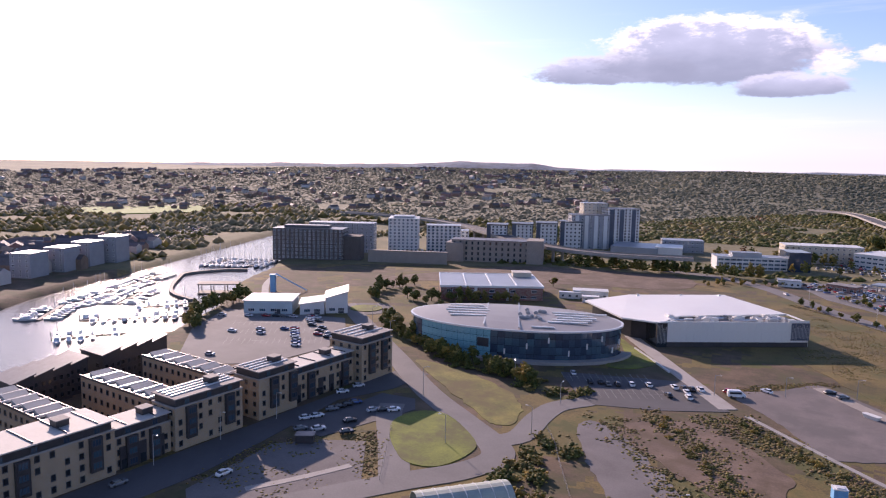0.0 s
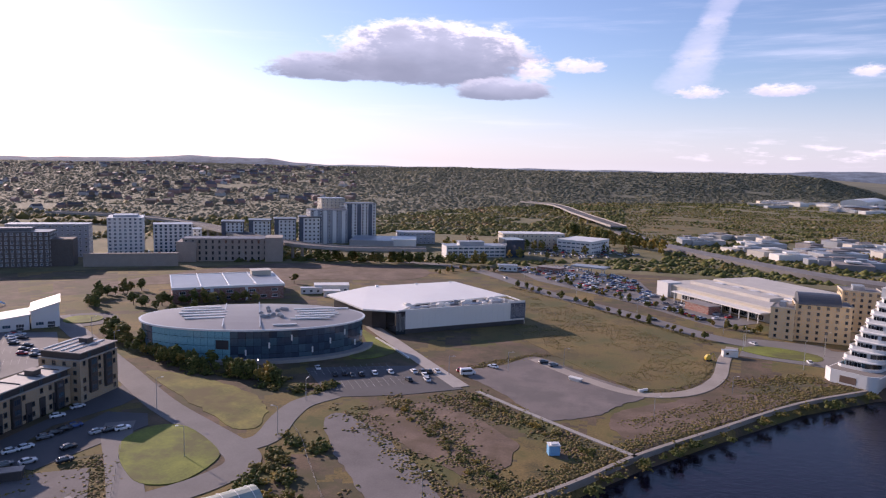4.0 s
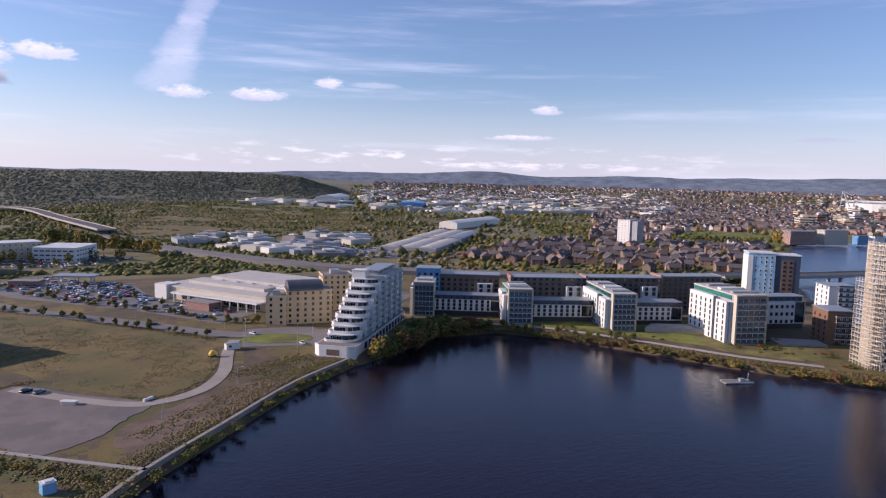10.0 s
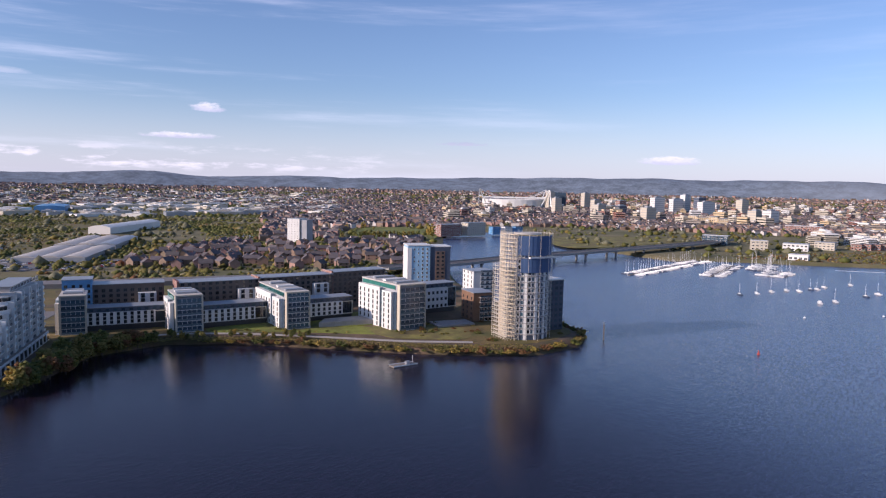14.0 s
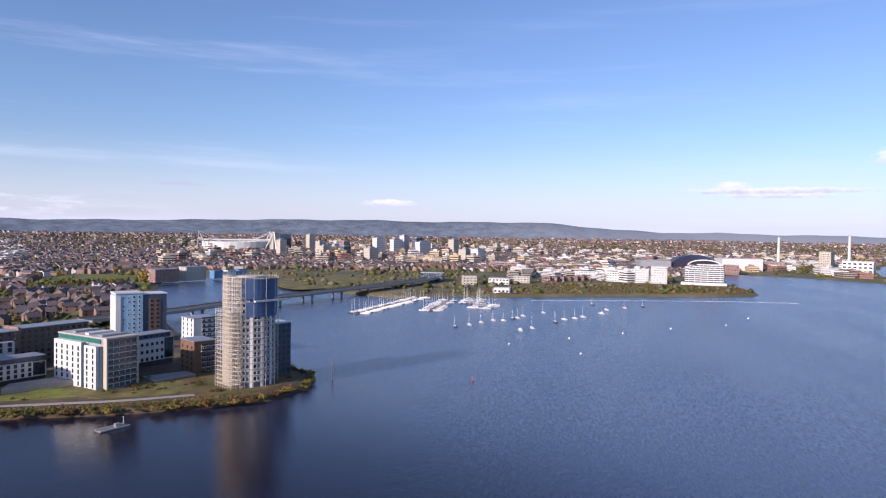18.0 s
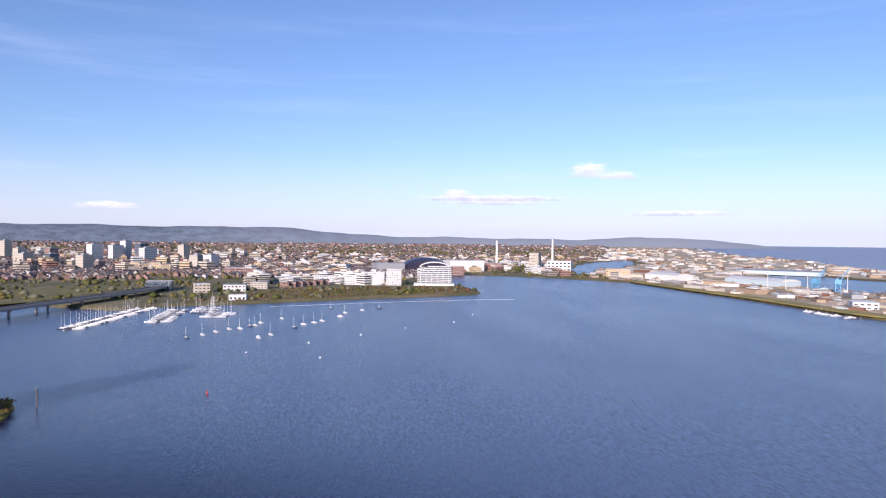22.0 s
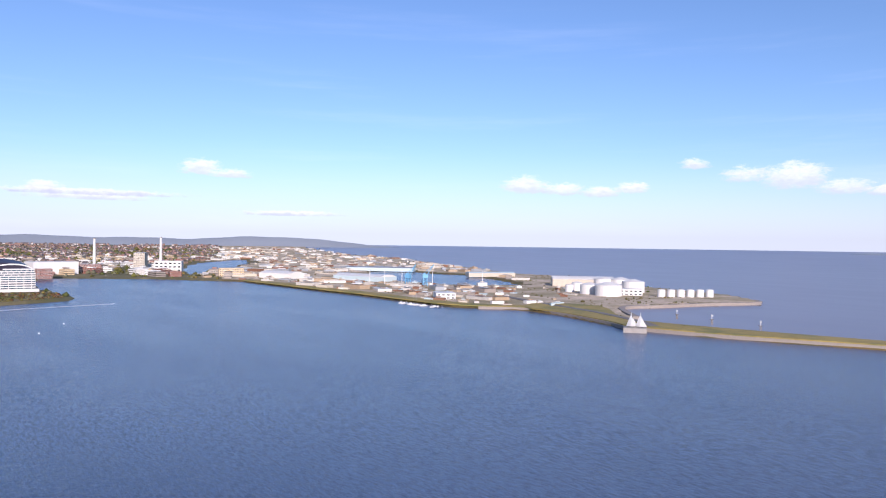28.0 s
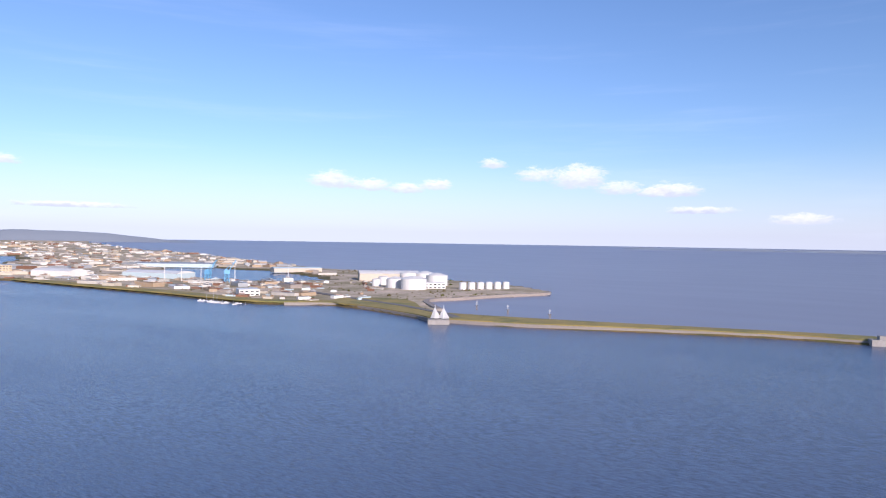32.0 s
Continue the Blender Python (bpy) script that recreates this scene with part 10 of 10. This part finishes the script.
add_bar(bm, (2.6, 0, 3.0), (3.6, 0, 0.8), 0.16)
part("arm", mesh_of(bm, "arm", M["yellow_paint"]), b)
b = thing("pallet_stack", 18, 239.5, 0.14, 40, "low white concrete barrier blocks by the track", "barrier")
part("blocks", boxes("blocks", [(-2, 2, -0.4, 0.4, 0, 0.8)], M["render_white"]), b)
b = thing("covered_skip", -5, 245, 0.12, -30, "pale covered skip on the yard", "skip")
part("body", lathe_box([(0, -2.2, 2.2, 0.9), (1.1, -2.7, 2.7, 1.1)], [M["metal_white"]]), b)
b = thing("bin_store", -131, 128, 0, 35, "dark timber bin store beside the yard", "bin store")
part("body", boxes("body", [(-2.4, 2.4, -1.5, 1.5, 0, 2.2)], M["cladding_dark"]), b)
part("roof", boxes("roof", [(-2.6, 2.6, -1.7, 1.7, 2.2, 2.4)], M["metal_dark"]), b)


M["canopy_green"] = material("weathered_green_sheet", (0.34, 0.38, 0.33), 0.7, 0.15, 0.3, 3.0)


# pale curved canopy by the lane's end
def canopy(x, y, turn, L, W, H, label):
    b = thing("curved_canopy", x, y, 0, turn, label, "canopy", "curved canopies")
    bm = bmesh.new()
    n = 10
    for k in range(n):
        a0, a1 = math.pi * k / n, math.pi * (k + 1) / n
        v = [bm.verts.new(p) for p in ((-L / 2, -W / 2 * math.cos(a0), 1 + (H - 1) * math.sin(a0)), (L / 2, -W / 2 * math.cos(a0), 1 + (H - 1) * math.sin(a0)), (L / 2, -W / 2 * math.cos(a1), 1 + (H - 1) * math.sin(a1)), (-L / 2, -W / 2 * math.cos(a1), 1 + (H - 1) * math.sin(a1)))]
        bm.faces.new(v)
    bmesh.ops.remove_doubles(bm, verts=bm.verts[:], dist=0.001)
    bmesh.ops.solidify(bm, geom=bm.faces[:], thickness=0.2)
    part("shell", mesh_of(bm, "shell", M["canopy_green"]), b, "pale green curved roof shell")
    for k in range(int(L / 3)):
        xx = -L / 2 + (k + 0.5) * L / int(L / 3)
        bm = bmesh.new()
        for j in range(n):
            a0, a1 = math.pi * j / n, math.pi * (j + 1) / n
            add_bar(bm, (xx, -W / 2 * 1.01 * math.cos(a0), 1.05 + (H - 1) * math.sin(a0)), (xx, -W / 2 * 1.01 * math.cos(a1), 1.05 + (H - 1) * math.sin(a1)), 0.1)
        part("rib", mesh_of(bm, "rib", M["white_paint"]), b)
    part("base", boxes("base", [(-L / 2, L / 2, -W / 2, W / 2, -0.2, 1.0)], M["metal_dark"]), b)


canopy(-77, 123, 52, 22, 9, 4.6, "pale green curved shed roof with ribs")
canopy(-64, 124, 52, 8, 6, 3.6, "small pale domed shed beside the lane")


# ---- cars without number in the far car parks, and painted bays in the near ones ----
def car_field(name, label, areas, seed):
    g = random.Random(seed)
    V, F, I = [], [], []
    prof = [(-2.1, 0.25), (2.1, 0.25), (2.1, 0.85), (1.1, 0.95), (0.4, 1.42), (-1.3, 1.42), (-1.9, 0.95), (-2.1, 0.85)]
    n = len(prof)
    for pts, step, lane, turn, fill in areas:
        c, s = math.cos(radians(turn)), math.sin(radians(turn))
        us = [p[0] * c + p[1] * s for p in pts]
        vs = [-p[0] * s + p[1] * c for p in pts]
        v = min(vs) + 3
        while v < max(vs) - 2:
            u = min(us) + 2
            while u < max(us) - 2:
                x, y = u * c - v * s, u * s + v * c
                if g.random() < fill and inside_one(pts, x, y):
                    t = radians(turn + 90 + g.uniform(-4, 4))
                    base, z = len(V), float(ground_z(x, y, False)) + 0.2
                    for w in (-0.86, 0.86):
                        for px, pz in prof:
                            k = w * (0.82 if pz > 1 else 1)
                            V.append((x + px * math.cos(t) - k * math.sin(t), y + px * math.sin(t) + k * math.cos(t), z + pz))
                    col = g.randrange(len(FLEET))
                    for i in range(n):
                        j = (i + 1) % n
                        F.append((base + i, base + j, base + n + j, base + n + i))
                        I.append(len(FLEET) if i in (3, 5) else col)
                    for o in (0, n):
                        for q in ((0, 1, 2, 7), (2, 3, 6, 7), (3, 4, 5, 6)):
                            F.append(tuple(base + o + k for k in q))
                            I.append(len(FLEET) if q[0] == 3 else col)
                u += step
            v += lane
    me = np_mesh(name, V, F, [M["car_" + k] for k in FLEET] + [M["glass_dark"]], I)
    return solid(name, 0, 0, 0, 0, me, label, "cars", kind="stuff")


FLEET = ["white", "silver", "black", "grey", "blue", "red", "silver", "white"]
car_field("far_parked_cars", "rows of parked cars in the distant car parks", [
    ([(-62, 522), (-20, 541), (28, 487), (33, 440), (58, 402), (78, 372), (60, 356), (24, 405), (-36, 467)], 2.8, 8.5, 125, 0.36),
    ([(-560, 380), (-610, 470), (-690, 500), (-680, 400), (-600, 340)], 2.7, 9, 30, 0.6),
    ([(215, 700), (300, 690), (330, 640), (360, 600), (300, 560), (230, 600)], 3.2, 11, 40, 0.4), ([(-60, 600), (-10, 590), (40, 640), (0, 690), (-60, 650)], 2.8, 10, 20, 0.5),
    ([(-380, 470), (-330, 520), (-300, 490), (-350, 445)], 2.7, 8, 35, 0.5), ([(560, 760), (700, 700), (720, 740), (580, 800)], 2.8, 9, -25, 0.5)], 17)


def bay_lines(x, y, turn, n, label):
    """A painted row of parking bays."""
    b = thing("parking_bays", x, y, 0, turn, label, "road marking", "parking bay lines", kind="structure")
    part("bay_paint", boxes("bay_paint", [(i * 2.5 - 0.05, i * 2.5 + 0.05, 0, 9.6, 0.125, 0.137) for i in range(n + 1)] + [(0, n * 2.5, 4.76, 4.86, 0.137, 0.14)], M["paint_line"]), b)


for bx, by in ((-268, 216), (-256, 204), (-244, 192), (-232, 180)):
    bay_lines(bx, by, 40, 16, "white painted bays on worn asphalt")
for bx, by in ((-97, 222), (-86, 208)):
    bay_lines(bx, by, 33, 12, "white painted bays on dark asphalt")
